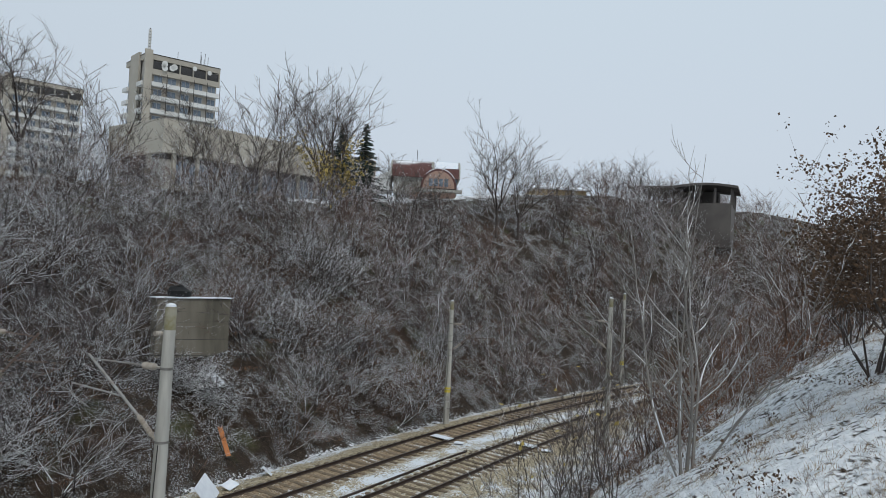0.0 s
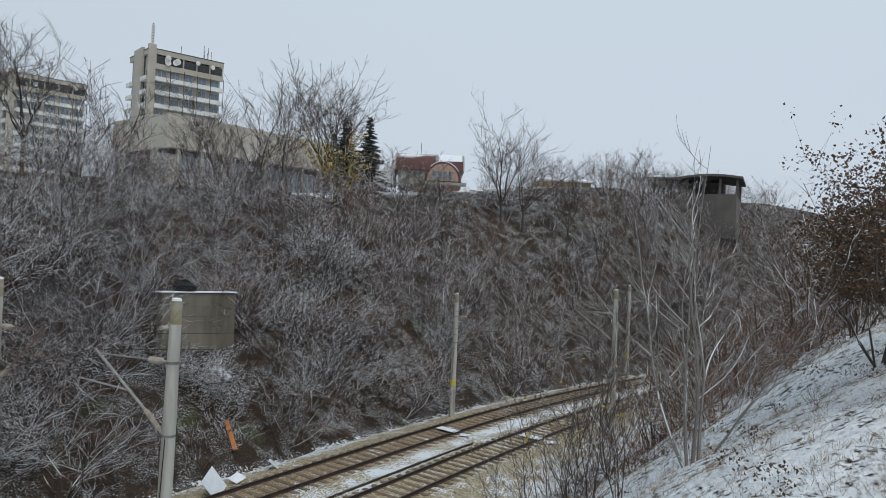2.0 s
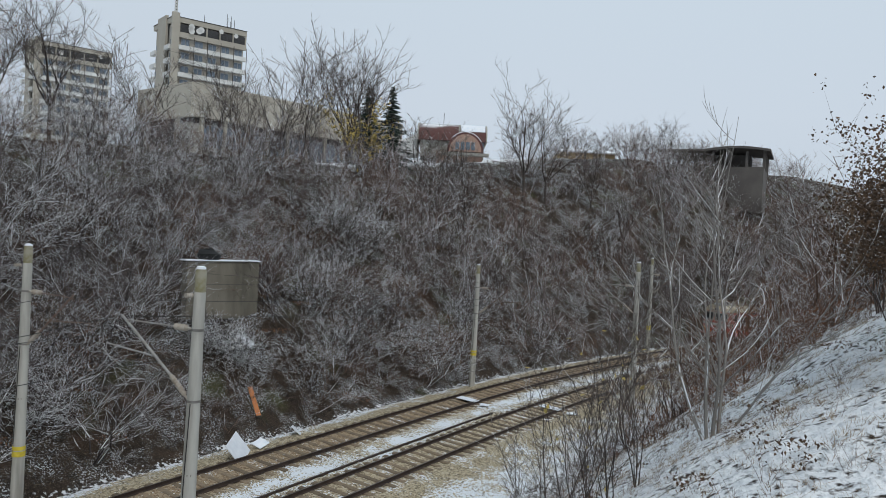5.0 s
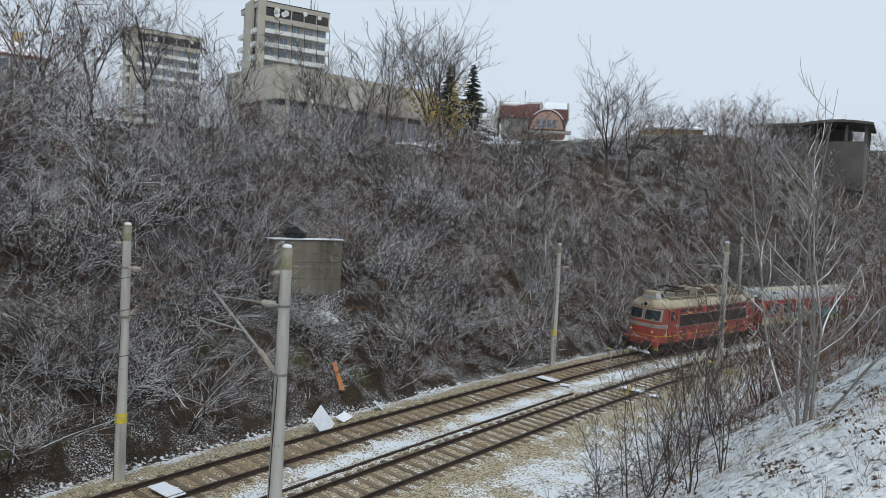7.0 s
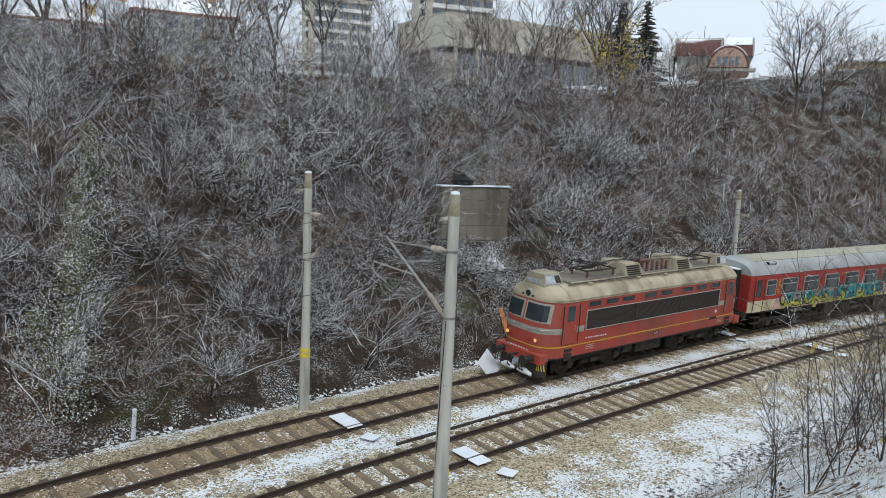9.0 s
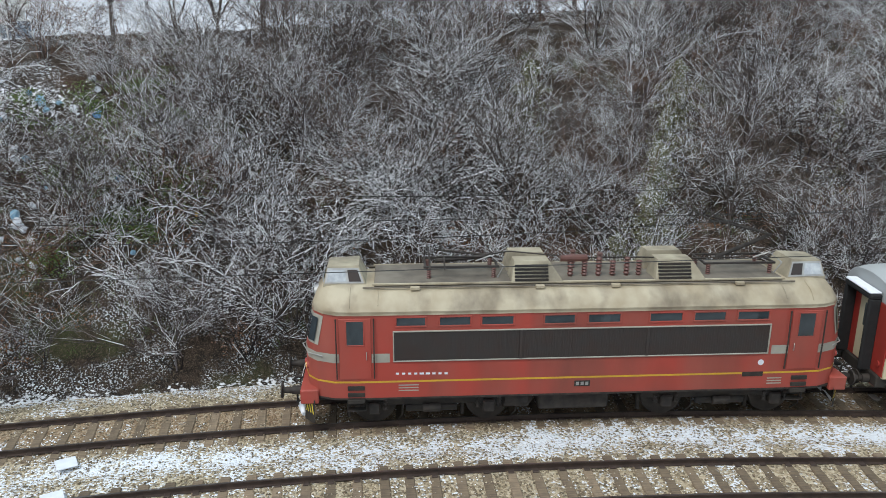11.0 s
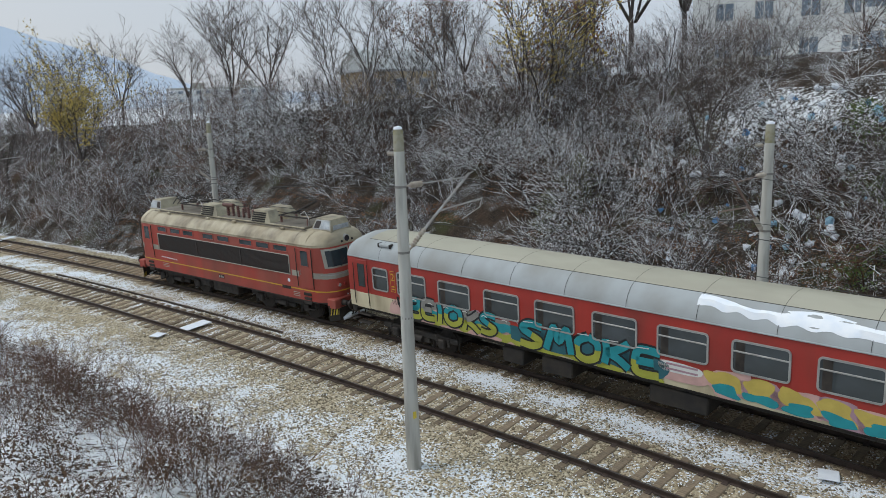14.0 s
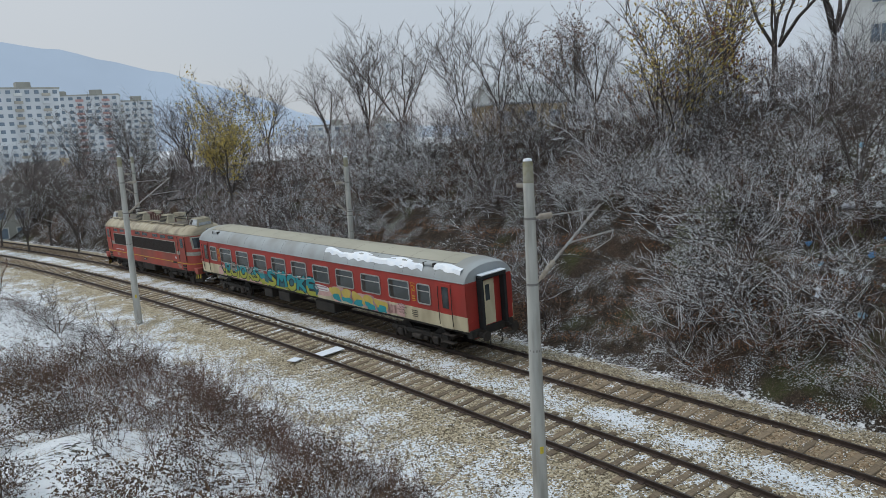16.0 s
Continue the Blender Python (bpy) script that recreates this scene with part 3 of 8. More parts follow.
def tri_object(name, verts, faces, mat, parent=None):
    me = bpy.data.meshes.new(name)
    nv, nf = len(verts), len(faces)
    me.vertices.add(nv)
    me.vertices.foreach_set("co", np.asarray(verts, np.float32).reshape(-1))
    me.loops.add(nf * 3)
    me.loops.foreach_set("vertex_index", np.asarray(faces, np.int32).reshape(-1))
    me.polygons.add(nf)
    me.polygons.foreach_set("loop_start", np.arange(0, nf * 3, 3, dtype=np.int32))
    me.update(calc_edges=True)
    me.materials.append(mat)
    ob = new(name, me)
    ob.parent = parent
    return ob


build_stones()

RAIL = [(-0.072, 0.0), (0.072, 0.0), (0.072, 0.012), (0.014, 0.030), (0.010, 0.110), (0.036, 0.122), (0.034, 0.150), (-0.034, 0.150), (-0.036, 0.122), (-0.010, 0.110), (-0.014, 0.030), (-0.072, 0.012)]


def build_track(off_, name, label):
    tr = thing(name, label, "railway track", kind="structure")
    for side, zt in ((-0.7525, 0.0), (0.7525, CANT)):
        ribbon("rail", [(p[0] + side, p[1] + zt - 0.15) for p in RAIL], -165, 235, 1.0, m_rail, "", offset=off_, parent=tr, close=True)
        ribbon("rail_head", [(side - 0.030, zt + 0.004), (side - 0.026, zt - 0.002), (side + 0.026, zt - 0.002), (side + 0.030, zt + 0.004)][::-1], -165, 235, 1.0, m_railtop, "bright worn running surface", offset=off_, parent=tr, close=True)
    return tr


track_near = build_track(0.0, "railway_track", "near railway track with rusty rails on weathered sleepers")
track_far = build_track(SP, "railway_track", "far railway track with rusty rails on brown sleepers")


# ---- overhead line poles ----
def pole_pose(x, y):
    s, _ = to_sd(x, y)
    return pose(x, y, 0, 0, 0, heading(float(s)))


def build_pole(x, y, top, side, lean=0.0, base=-0.5, reach=2.6, rusty=False, turn=0.0, group="overhead line poles"):
    """side: +1 when the track lies towards +y of the pole (towards the camera), -1 away."""
    lab = "tapered round concrete catenary pole with snow cap and bracket arm" if not rusty else "weathered concrete catenary pole with yellow band and rusty bracket"
    p = thing("catenary_pole", lab, "pole", pole_pose(x, y) @ pose(0, 0, 0, 0, lean, turn), group)
    hgt = top - base
    part("shaft", Mesh().tube([(0, 0, base + hgt * k / 8) for k in range(8)] + [(0, 0, top - 0.55)], [0.205 - 0.075 * k / 8 for k in range(8)] + [0.135], 14), m_concrete, p, smooth=True)
    part("pole_top", Mesh().tube([(0, 0, top - 0.55), (0, 0, top - 0.05), (0, 0, top)], [0.136, 0.13, 0.10], 14), m_moss, p, "mossy weathered pole head", smooth=True)
    part("snow_cap", Mesh().tube([(0, 0, top - 0.004), (0, 0, top + 0.05), (0, 0, top + 0.075)], [0.12, 0.11, 0.04], 12), m_snow, p, "small cap of snow", smooth=True)
    for z in (top - 1.45, top - 3.15, top - 4.9):
        part("clamp", Mesh().tube([(0, 0, z - 0.03), (0, 0, z + 0.03)], 0.150 + 0.012 * (top - z) / 3, 12), m_clamp, p)
    part("cable", Mesh().tube([(0.15, 0.05, top - 3.2), (0.19, 0.02, top - 5), (0.17, -0.06, base + 1.6), (0.21, 0, base + 0.4)], 0.012, 5), m_wire, p)
    if rusty:
        for dz, w in ((0.0, 0.17), (0.21, 0.12)):
            part("yellow_mark", Mesh().tube([(0, 0, base + 2.35 + dz), (0, 0, base + 2.35 + dz + w)], 0.196, 14), m_yellow, p, "flaking yellow paint band")
    else:
        part("yellow_mark", Mesh().box(-0.17, 0.06, base + 1.75, 0.05, 0.10, 0.2, 0.01), m_yellow, p, "small yellow plate")
    yy = side
    arm_m = m_rustarm if rusty else m_arm
    z1, z2 = top - 1.45, top - 3.15
    part("top_insulator", Mesh().tube([(0, yy * 0.16, z1), (0, yy * 0.34, z1)] + [(0, yy * (0.36 + 0.03 * k), z1) for k in range(14)] + [(0, yy * 0.82, z1)],
                                      [0.03, 0.03] + [0.085 if k % 2 else 0.05 for k in range(14)] + [0.03], 10), m_ceramic, p, "ribbed ceramic insulator")
    part("top_tie", Mesh().tube([(0, yy * 0.8, z1), (0, yy * reach, z1 - 0.02)], 0.022, 6), arm_m, p)
    part("strut_insulator", Mesh().tube([(0, yy * 0.18, z2), (0, yy * 0.3, z2 + 0.08)] + [(0, yy * (0.32 + 0.035 * k), z2 + 0.10 + 0.027 * k) for k in range(14)] + [(0, yy * 0.84, z2 + 0.5)],
                                        [0.03, 0.03] + [0.075 if k % 2 else 0.045 for k in range(14)] + [0.03], 10), m_ceramic, p, "ribbed ceramic insulator")
    part("strut", Mesh().tube([(0, yy * 0.82, z2 + 0.48), (0, yy * (reach + 0.15), z1 + 0.08)], 0.034, 8), arm_m, p)
    part("registration_arm", Mesh().tube([(0, yy * 1.35, z2 + 0.88), (0, yy * 3.3, z2 + 1.0)], 0.024, 6), arm_m, p)
    part("steady_arm", Mesh().tube([(0, yy * 3.3, z2 + 1.0), (0.05, yy * 3.25, z2 + 0.75), (0.1, yy * 2.5, z2 + 0.5)], 0.014, 5), arm_m, p)
    part("back_insulator", Mesh().tube([(0.17, -0.02, top - 0.62)] + [(0.2 + 0.03 * k, -0.02, top - 0.62) for k in range(8)], [0.02] + [0.06 if k % 2 else 0.035 for k in range(8)], 8), m_ceramic, p, "pale ceramic insulator")
    return p


NEAR_POLES = [(*polar(-12.77, 48.0), 8.5, 0.3), (*polar(20.1, 18.6), 8.55, -0.9), (-15.72, -10.57, 8.84, 0.6), (*polar(153.7, 45.5), 9.15, 0.8)]
FAR_POLES = [(*polar(-13.7, 71.5), 8.4, 0), (0.66, 48.78, 7.75, -0.6), (-14.09, 23.39, 8.61, -0.4), (-23.81, -3.01, 8.53, 0.3), (-29.52, -32.56, 8.46, 0.8), (*polar(152.9, 69.0), 8.85, 0.4)]
for x_, y_, top_, lean_ in NEAR_POLES:
    build_pole(x_, y_, top_, -1, lean_)
for x_, y_, top_, lean_ in FAR_POLES:
    build_pole(x_, y_, top_, 1, lean_, rusty=True, reach=2.3)


def build_wires():
    def bowed(a, b_, sag, n=9):
        a, b_ = Vector(a), Vector(b_)
        return [a.lerp(b_, k / n) - Vector((0, 0, sag * 4 * (k / n) * (1 - k / n))) for k in range(n + 1)]
    for poles, dd, dd2 in ((NEAR_POLES, -0.3, 0.1), (FAR_POLES, SP + 0.2, SP - 0.1)):
        ends = [-95] + [float(to_sd(p[0], p[1])[0]) for p in poles] + [95]
        for i in range(len(ends) - 1):
            pa, pb = plan(ends[i], dd), plan(ends[i + 1], dd)
            w = thing("overhead_wire", "thin dark overhead line wires above the rails", "wire", group="overhead wires")
            part("messenger_wire", Mesh().tube(bowed((float(pa[0]), float(pa[1]), 7.15), (float(pb[0]), float(pb[1]), 7.15), 0.7), 0.009, 4), m_wire, w)
            part("contact_wire", Mesh().tube(bowed((float(pa[0]), float(pa[1]), 5.85), (float(pb[0]), float(pb[1]), 5.85), 0.03), 0.009, 4), m_wire, w)


build_wires()

# ---- the train ----
def plan_outline(z, out=0.0, nose=7.62):
    """Half outline of the locomotive body seen from above at height z, near side, from tail to head."""
    rake = max(0.0, z - 2.35) * 0.20
    pts = [(-nose + rake, 0.0), (-nose + rake, 0.55), (-nose + 0.10 + rake, 0.95), (-nose + 0.36 + rake, 1.25), (-nose + 0.82 + rake * 0.6, 1.44), (-6.2, 1.475)]
    half = [(x - out if x < -6.3 else x, y + (out if y > 0 else 0)) for x, y in pts]
    return half + [(-x, y) for x, y in half[::-1]]


def ring_at(z, out=0.0, shrink=0.0):
    h = plan_outline(z, out)
    h = [(x * (1 - shrink * 0.06), y * (1 - shrink)) for x, y in h]
    return [(x, y, z) for x, y in h] + [(x, -y, z) for x, y in h[::-1][1:-1]]


def body_band(z0, z1, out, x0=None, x1=None):
    """A painted band round the body between two heights; x0, x1 cut it to a stretch (both sides)."""
    mb = Mesh()
    if x0 is None:
        mb.loft([ring_at(z0, out), ring_at(z1, out)], caps=False)
        return mb
    for sgn in (1, -1):
        a = [(x, y) for x, y in plan_outline(z0, out)]
        pts = [p for p in a if x0 <= p[0] <= x1]
        if abs(x1) < 7 or abs(x0) < 7:
            edge = x0 if abs(x0) < 7 else x1
            pts = ([(edge, 1.475 + out)] + pts) if x0 == edge else (pts + [(edge, 1.475 + out)])
        lo = [(x, sgn * y, z0) for x, y in pts]
        hi = [(x - (1 if x > 0 else -1) * (max(0, z1 - 2.35) * 0.2 if abs(x) > 6.9 else 0), sgn * y, z1) for x, y in pts]
        mb.loft([lo, hi], closed=False, caps=False)
    return mb


def louvres(mb, x0, x1, z0, z1, y, n, depth=0.05):
    """A field of upright louvre slats on a side plane."""
    step = (x1 - x0) / n
    for k in range(n):
        mb.box(x0 + (k + 0.5) * step, y, (z0 + z1) / 2, step * 0.45, depth, z1 - z0, 0)


def frame_rect(mb, x0, x1, z0, z1, y, w=0.05, d=0.03):
    mb.box((x0 + x1) / 2, y, z1 + w / 2, x1 - x0 + 2 * w, d, w, 0.008)
    mb.box((x0 + x1) / 2, y, z0 - w / 2, x1 - x0 + 2 * w, d, w, 0.008)
    mb.box(x0 - w / 2, y, (z0 + z1) / 2, w, d, z1 - z0, 0.008)
    mb.box(x1 + w / 2, y, (z0 + z1) / 2, w, d, z1 - z0, 0.008)
    return mb


def wheelset(parent, x, r):
    w = part("wheelset", Mesh().tube([(0, -0.85, 0), (0, 0.85, 0)], 0.09, 10), m_gunk, parent, "steel axle with two wheels", m=pose(x, 0, r))
    for sg in (-1, 1):
        part("wheel", Mesh().tube([(0, sg * 0.69, 0), (0, sg * 0.70, 0), (0, sg * 0.735, 0), (0, sg * 0.74, 0), (0, sg * 0.835, 0), (0, sg * 0.84, 0)], [r - 0.1, r + 0.028, r + 0.028, r, r, r - 0.1], 24), m_gunk, w, smooth=True)
        for k in range(5):
            a = k * 2 * math.pi / 5
            part("spoke", Mesh().box(math.cos(a) * r * 0.45, sg * 0.80, math.sin(a) * r * 0.45, r * 0.7, 0.05, 0.07, 0.01, Euler((0, -a, 0)).to_matrix()), m_black, w)
    return w


WHEELS = []


def bogie(parent, cx, base, r, name="bogie", heavy=True):
    b = part(name, Mesh().box(0, 0, r + 0.12, base + 1.2, 1.5, 0.25, 0.03), m_black, parent, "dark greasy bogie", m=pose(cx, 0, 0))
    for sg in (-1, 1):
        y = sg * 1.08
        mb = Mesh().box(0, y, r + 0.16, base + 1.5, 0.14, 0.22, 0.03).box(0, y, r - 0.06, base * 0.45, 0.14, 0.2, 0.03)
        part("side_frame", mb, m_black, b)
        for wx in (-base / 2, base / 2):
            part("axle_box", Mesh().box(wx, y + sg * 0.06, r, 0.34, 0.26, 0.36, 0.04), m_gunk, b)
            for o in (-0.3, 0.3):
                part("spring", Mesh().tube([(wx + o, y + sg * 0.04, r - 0.1 + 0.05 * k) for k in range(9)], [0.085 if k % 2 else 0.06 for k in range(9)], 8), m_gunk, b)
            part("brake_hanger", Mesh().box(wx + 0.72, y - sg * 0.2, r - 0.05, 0.10, 0.12, 0.7, 0.02), m_gunk, b)
            part("sand_pipe", Mesh().tube([(wx - 0.8, y, r + 0.2), (wx - 0.78, y, 0.35), (wx - 0.68, y - sg * 0.2, 0.1)], 0.025, 5), m_gunk, b)
        part("brake_cylinder", Mesh().tube([(-0.25, y + sg * 0.1, r - 0.02), (0.25, y + sg * 0.1, r - 0.02)], 0.13, 10), m_gunk, b)
    for wx in (-base / 2, base / 2):
        WHEELS.append((wheelset(b, wx, r), r, wx))
    return b


def buffer_pair(parent, x, sg, z=1.06):
    for y in (-0.875, 0.875):
        bf = part("buffer", Mesh().tube([(x, y, z), (x + sg * 0.30, y, z), (x + sg * 0.30, y, z), (x + sg * 0.55, y, z), (x + sg * 0.555, y, z), (x + sg * 0.60, y, z)], [0.13, 0.12, 0.09, 0.09, 0.225, 0.215], 16), m_gunk, parent, "round black buffer", smooth=True)
        part("buffer_plate", Mesh().box(x + sg * 0.01, y, z, 0.04, 0.36, 0.36, 0.01), m_red, bf)


def build_loco():
    e = thing("electric_locomotive", "faded red electric locomotive with beige roof pulling one coach", "locomotive")
    zs = [1.0, 1.35, 2.35, 2.7, 3.1, 3.48]
    part("body", Mesh().loft([ring_at(z) for z in zs]), m_red, e, "faded brick-red painted body", smooth=True)
    rf = [(3.48, 0.0), (3.56, -0.012), (3.68, 0.03), (3.80, 0.10), (3.92, 0.22), (4.00, 0.36), (4.05, 0.55)]
    part("roof", Mesh().loft([ring_at(z, 0.012 if z < 3.6 else 0, sh) for z, sh in rf]), m_roofb, e, "weathered beige rounded roof", smooth=True)
    part("gutter", body_band(3.455, 3.50, 0.028), m_roofb, e)
    part("roof_deck", Mesh().box(0, 0, 4.09, 11.4, 1.75, 0.10, 0.02), m_roofdeck, e, "sooty flat roof deck")
    for sg in (-1, 1):
        part("roof_pipe", Mesh().tube([(-6.0, sg * 0.98, 4.06), (6.0, sg * 0.98, 4.06)], 0.022, 6), m_roofdeck, e)
        part("roof_rib", Mesh().box(0, sg * 0.89, 4.12, 11.5, 0.05, 0.06, 0.01), m_roofb, e)
        for x in (-6.35, -5.6, 5.6, 6.35):
            part("roof_seam", Mesh().tube([(x, sg * 1.47, 3.52), (x, sg * 1.40, 3.72), (x, sg * 1.20, 3.90), (x, sg * 0.85, 4.03)], 0.018, 5), m_roofb, e)
        for x in (-4.4, -0.9, 1.2, 4.6):
            part("roof_bracket", Mesh().box(x, sg * 1.02, 4.04, 0.25, 0.12, 0.10, 0.015), m_roofb, e)
    # painted bands
    part("yellow_line", body_band(1.505, 1.56, 0.005), m_yline, e, "yellow lining round the body")
    for a, b_ in ((5.3, 8), (-8, -5.3)):
        part("grey_stripe", body_band(2.10, 2.36, 0.005, a, b_), m_stripe, e, "grey stripe on the cab")
    part("lower_stain", body_band(1.0, 1.06, 0.004), m_gunk, e)
    for sg in (-1, 1):
        y = sg * 1.475
        g = part("side_grille", Mesh().box(0, y, 2.56, 10.38, 0.02, 0.84, 0), m_grille, e, "long black ventilation grille")
        mb = Mesh()
        louvres(mb, -5.18, 5.18, 2.15, 2.97, y + sg * 0.012, 150, 0.018)
        part("slats", mb, m_grille, g)
        part("grille_frame", frame_rect(Mesh(), -5.18, 5.18, 2.15, 2.97, y + sg * 0.015, 0.035, 0.05), m_stripe, g)
        for x in (-1.75, 1.75):
            part("grille_post", Mesh().box(x, y + sg * 0.022, 2.56, 0.08, 0.045, 0.82, 0), m_grille, g)
        for x0, x1 in ((4.3, 5.16), (3.09, 4.0), (1.93, 2.87), (0.26, 1.17), (-0.99, -0.03), (-2.71, -1.73), (-3.92, -2.97), (-5.15, -4.19)):
            w = part("upper_window", frame_rect(Mesh(), x0 + 0.05, x1 - 0.05, 3.15, 3.37, y + sg * 0.01, 0.045, 0.03), m_red, e)
            part("pane", Mesh().box((x0 + x1) / 2, y + sg * 0.004, 3.26, x1 - x0 - 0.1, 0.012, 0.22, 0), m_cabglass, w, "dull grey-blue glass")
        for d in (-1, 1):
            dr = part("cab_door", Mesh().box(d * 6.22, y + sg * 0.006, 2.50, 0.86, 0.03, 1.74, 0.01), m_red, e, "narrow red cab door")
            part("pane", Mesh().box(d * 6.22, y + sg * 0.024, 2.96, 0.44, 0.012, 0.66, 0.0), m_cabglass, dr)
            part("pane_frame", frame_rect(Mesh(), d * 6.22 - 0.22, d * 6.22 + 0.22, 2.63, 3.29, y + sg * 0.026, 0.03, 0.02), m_red, dr)
            part("handle", Mesh().tube([(d * 5.92, y + sg * 0.03, 2.20), (d * 5.92, y + sg * 0.06, 2.25), (d * 5.92, y + sg * 0.06, 2.38), (d * 5.92, y + sg * 0.03, 2.43)], 0.012, 5), m_frame, dr)
            for hx in (5.72, 6.72):
                part("handrail", Mesh().tube([(d * hx, y + sg * 0.05, 1.66), (d * hx, y + sg * 0.07, 2.5), (d * hx, y + sg * 0.05, 3.38)], 0.02, 6), m_gunk, e, "dark upright handrail")
            for k in range(3):
                part("step", Mesh().box(d * 6.22, y + sg * 0.01, 1.36 - 0.2 * k, 0.46, 0.05, 0.12, 0.01), m_black, e, "black foot recess")
            part("ladder", Mesh().box(d * 6.22, sg * 1.28, 0.62, 0.5, 0.22, 0.03, 0.01).box(d * 6.22 - 0.25, sg * 1.3, 0.8, 0.03, 0.05, 0.45, 0.005).box(d * 6.22 + 0.25, sg * 1.3, 0.8, 0.03, 0.05, 0.45, 0.005), m_black, e)
        for x, z, sx, sz in ((5.05, 1.76, 0.0, 0), ):
            for k in range(9):
                part("number_bar", Mesh().box(sg * (5.1 - 0.165 * k), y + sg * 0.004, 1.765 - 0.003 * k, 0.085 if k not in (4, 5) else 0.12, 0.006, 0.055, 0), m_white, e)
            for k in range(3):
                part("data_bar", Mesh().box(sg * 4.8, y + sg * 0.004, 1.42 - 0.08 * k, 0.55, 0.005, 0.03, 0), m_stripe, e)
                part("data_bar", Mesh().box(-sg * 5.5, y + sg * 0.004, 1.36 - 0.08 * k, 0.42, 0.005, 0.03, 0), m_stripe, e)
        pl = part("maker_plate", Mesh().box(0, y + sg * 0.008, 1.345, 0.44, 0.016, 0.17, 0.006), m_gunk, e, "cast plate with pale raised bars")
        for k in range(3):
            part("plate_bar", Mesh().box(-0.13 + 0.13 * k, y + sg * 0.018, 1.345, 0.085, 0.008, 0.10, 0), m_frame, pl)
        part("badge", Mesh().tube([(-sg * 5.05, y, 1.85), (-sg * 5.05, y + sg * 0.008, 1.85)], 0.085, 14), m_white, e, "small round white badge")
        part("works_plate", Mesh().box(-sg * 4.85, y + sg * 0.006, 1.50, 0.6, 0.01, 0.14, 0.003), m_gunk, e)
    # cab ends
    for d in (-1, 1):
        for sg in (-1, 1):
            def wp(u, v, off=0.0):
                # windscreen patch running round from the middle to the corner
                z = 2.62 + v * 0.70
                o = plan_outline(z, off)
                half = [(x, y) for x, y in o if x > 0][::-1][:5] if True else []
                ys = [p[1] for p in half]
                y_ = 0.07 + u * 1.16
                x_ = float(np.interp(y_, ys, [p[0] for p in half]))
                return (d * x_, sg * y_, z)
            us = [q / 16 for q in range(17)]
            fr = part("windscreen_frame", Mesh().loft([[wp(u * 1.06 - 0.03, -0.09, 0.012) for u in us], [wp(u * 1.06 - 0.03, 1.09, 0.012) for u in us]], closed=False, caps=False), m_stripe, e, "pale rounded windscreen surround")
            part("windscreen", Mesh().loft([[wp(0.05 + u * 0.9, 0.02, 0.034) for u in us], [wp(0.05 + u * 0.9, 0.5, 0.036) for u in us], [wp(0.05 + u * 0.9, 0.98, 0.034) for u in us]], closed=False, caps=False), m_cabglass, fr, "dark cab windscreen")
            part("wiper", Mesh().tube([wp(0.5, -0.05, 0.03), wp(0.25, 0.4, 0.04)], 0.012, 4), m_black, fr)
            xl = 7.60
            lamp = part("headlamp", Mesh().tube([(d * (xl - 0.35), sg * 0.84, 1.80), (d * (xl - 0.05), sg * 0.84, 1.80), (d * xl, sg * 0.84, 1.80)], [0.105, 0.105, 0.09], 14), m_red, e, "round front lamp", smooth=True)
            part("lens", Mesh().tube([(d * xl, sg * 0.84, 1.80), (d * (xl + 0.02), sg * 0.84, 1.80)], 0.075, 12), m_amber if d > 0 else m_lens, lamp)
            part("tail_lamp", Mesh().tube([(d * 7.50, sg * 0.56, 1.80), (d * 7.67, sg * 0.56, 1.80)], [0.10, 0.08], 12), m_redc, e, smooth=True)
            part("front_handrail", Mesh().tube([(d * 7.45, sg * 0.2, 2.30), (d * 7.72, sg * 0.5, 2.30), (d * 7.5, sg * 1.1, 2.28), (d * 7.1, sg * 1.42, 2.3)], 0.016, 5), m_frame, e)
            pts = [(d * 7.35, sg * 1.40), (d * 7.65, sg * 1.05), (d * 7.65, sg * 0.35)]
            plow = Mesh()
            rings = [[(x, y, 0.98) for x, y in pts], [(x * 1.004, y, 0.28) for x, y in pts]]
            plow.loft(rings, closed=False, caps=False)
            pw = part("rail_guard", plow, m_black, e, "black and yellow striped rail guard")
            for k in range(4):
                a0, a1 = 0.05 + k * 0.25, 0.05 + k * 0.25 + 0.11
                lerp = lambda q: (pts[0][0] + (pts[1][0] - pts[0][0]) * q + d * 0.012, pts[0][1] + (pts[1][1] - pts[0][1]) * q)
                q0, q1 = lerp(a0), lerp(a1)
                q2, q3 = lerp(min(1, a0 + 0.25)), lerp(min(1, a1 + 0.25))
                part("stripe", Mesh().add([(q0[0], q0[1] + sg * 0.008, 0.30), (q1[0], q1[1] + sg * 0.008, 0.30), (q3[0], q3[1] + sg * 0.008, 0.95), (q2[0], q2[1] + sg * 0.008, 0.95)], [(0, 1, 2, 3)]), m_yellow, pw)
            part("snow_lump", Mesh().tube([(d * 7.72, sg * 0.9, 0.32), (d * 7.8, sg * 0.55, 0.42), (d * 7.75, sg * 0.1, 0.35)], [0.07, 0.14, 0.06], 8), m_snow, e, "packed snow on the rail guard", smooth=True)
        part("buffer_beam", Mesh().box(d * 7.50, 0, 1.06, 0.5, 2.7, 0.42, 0.03), m_red, e, "red buffer beam")
        buffer_pair(e, d * 7.72, d)
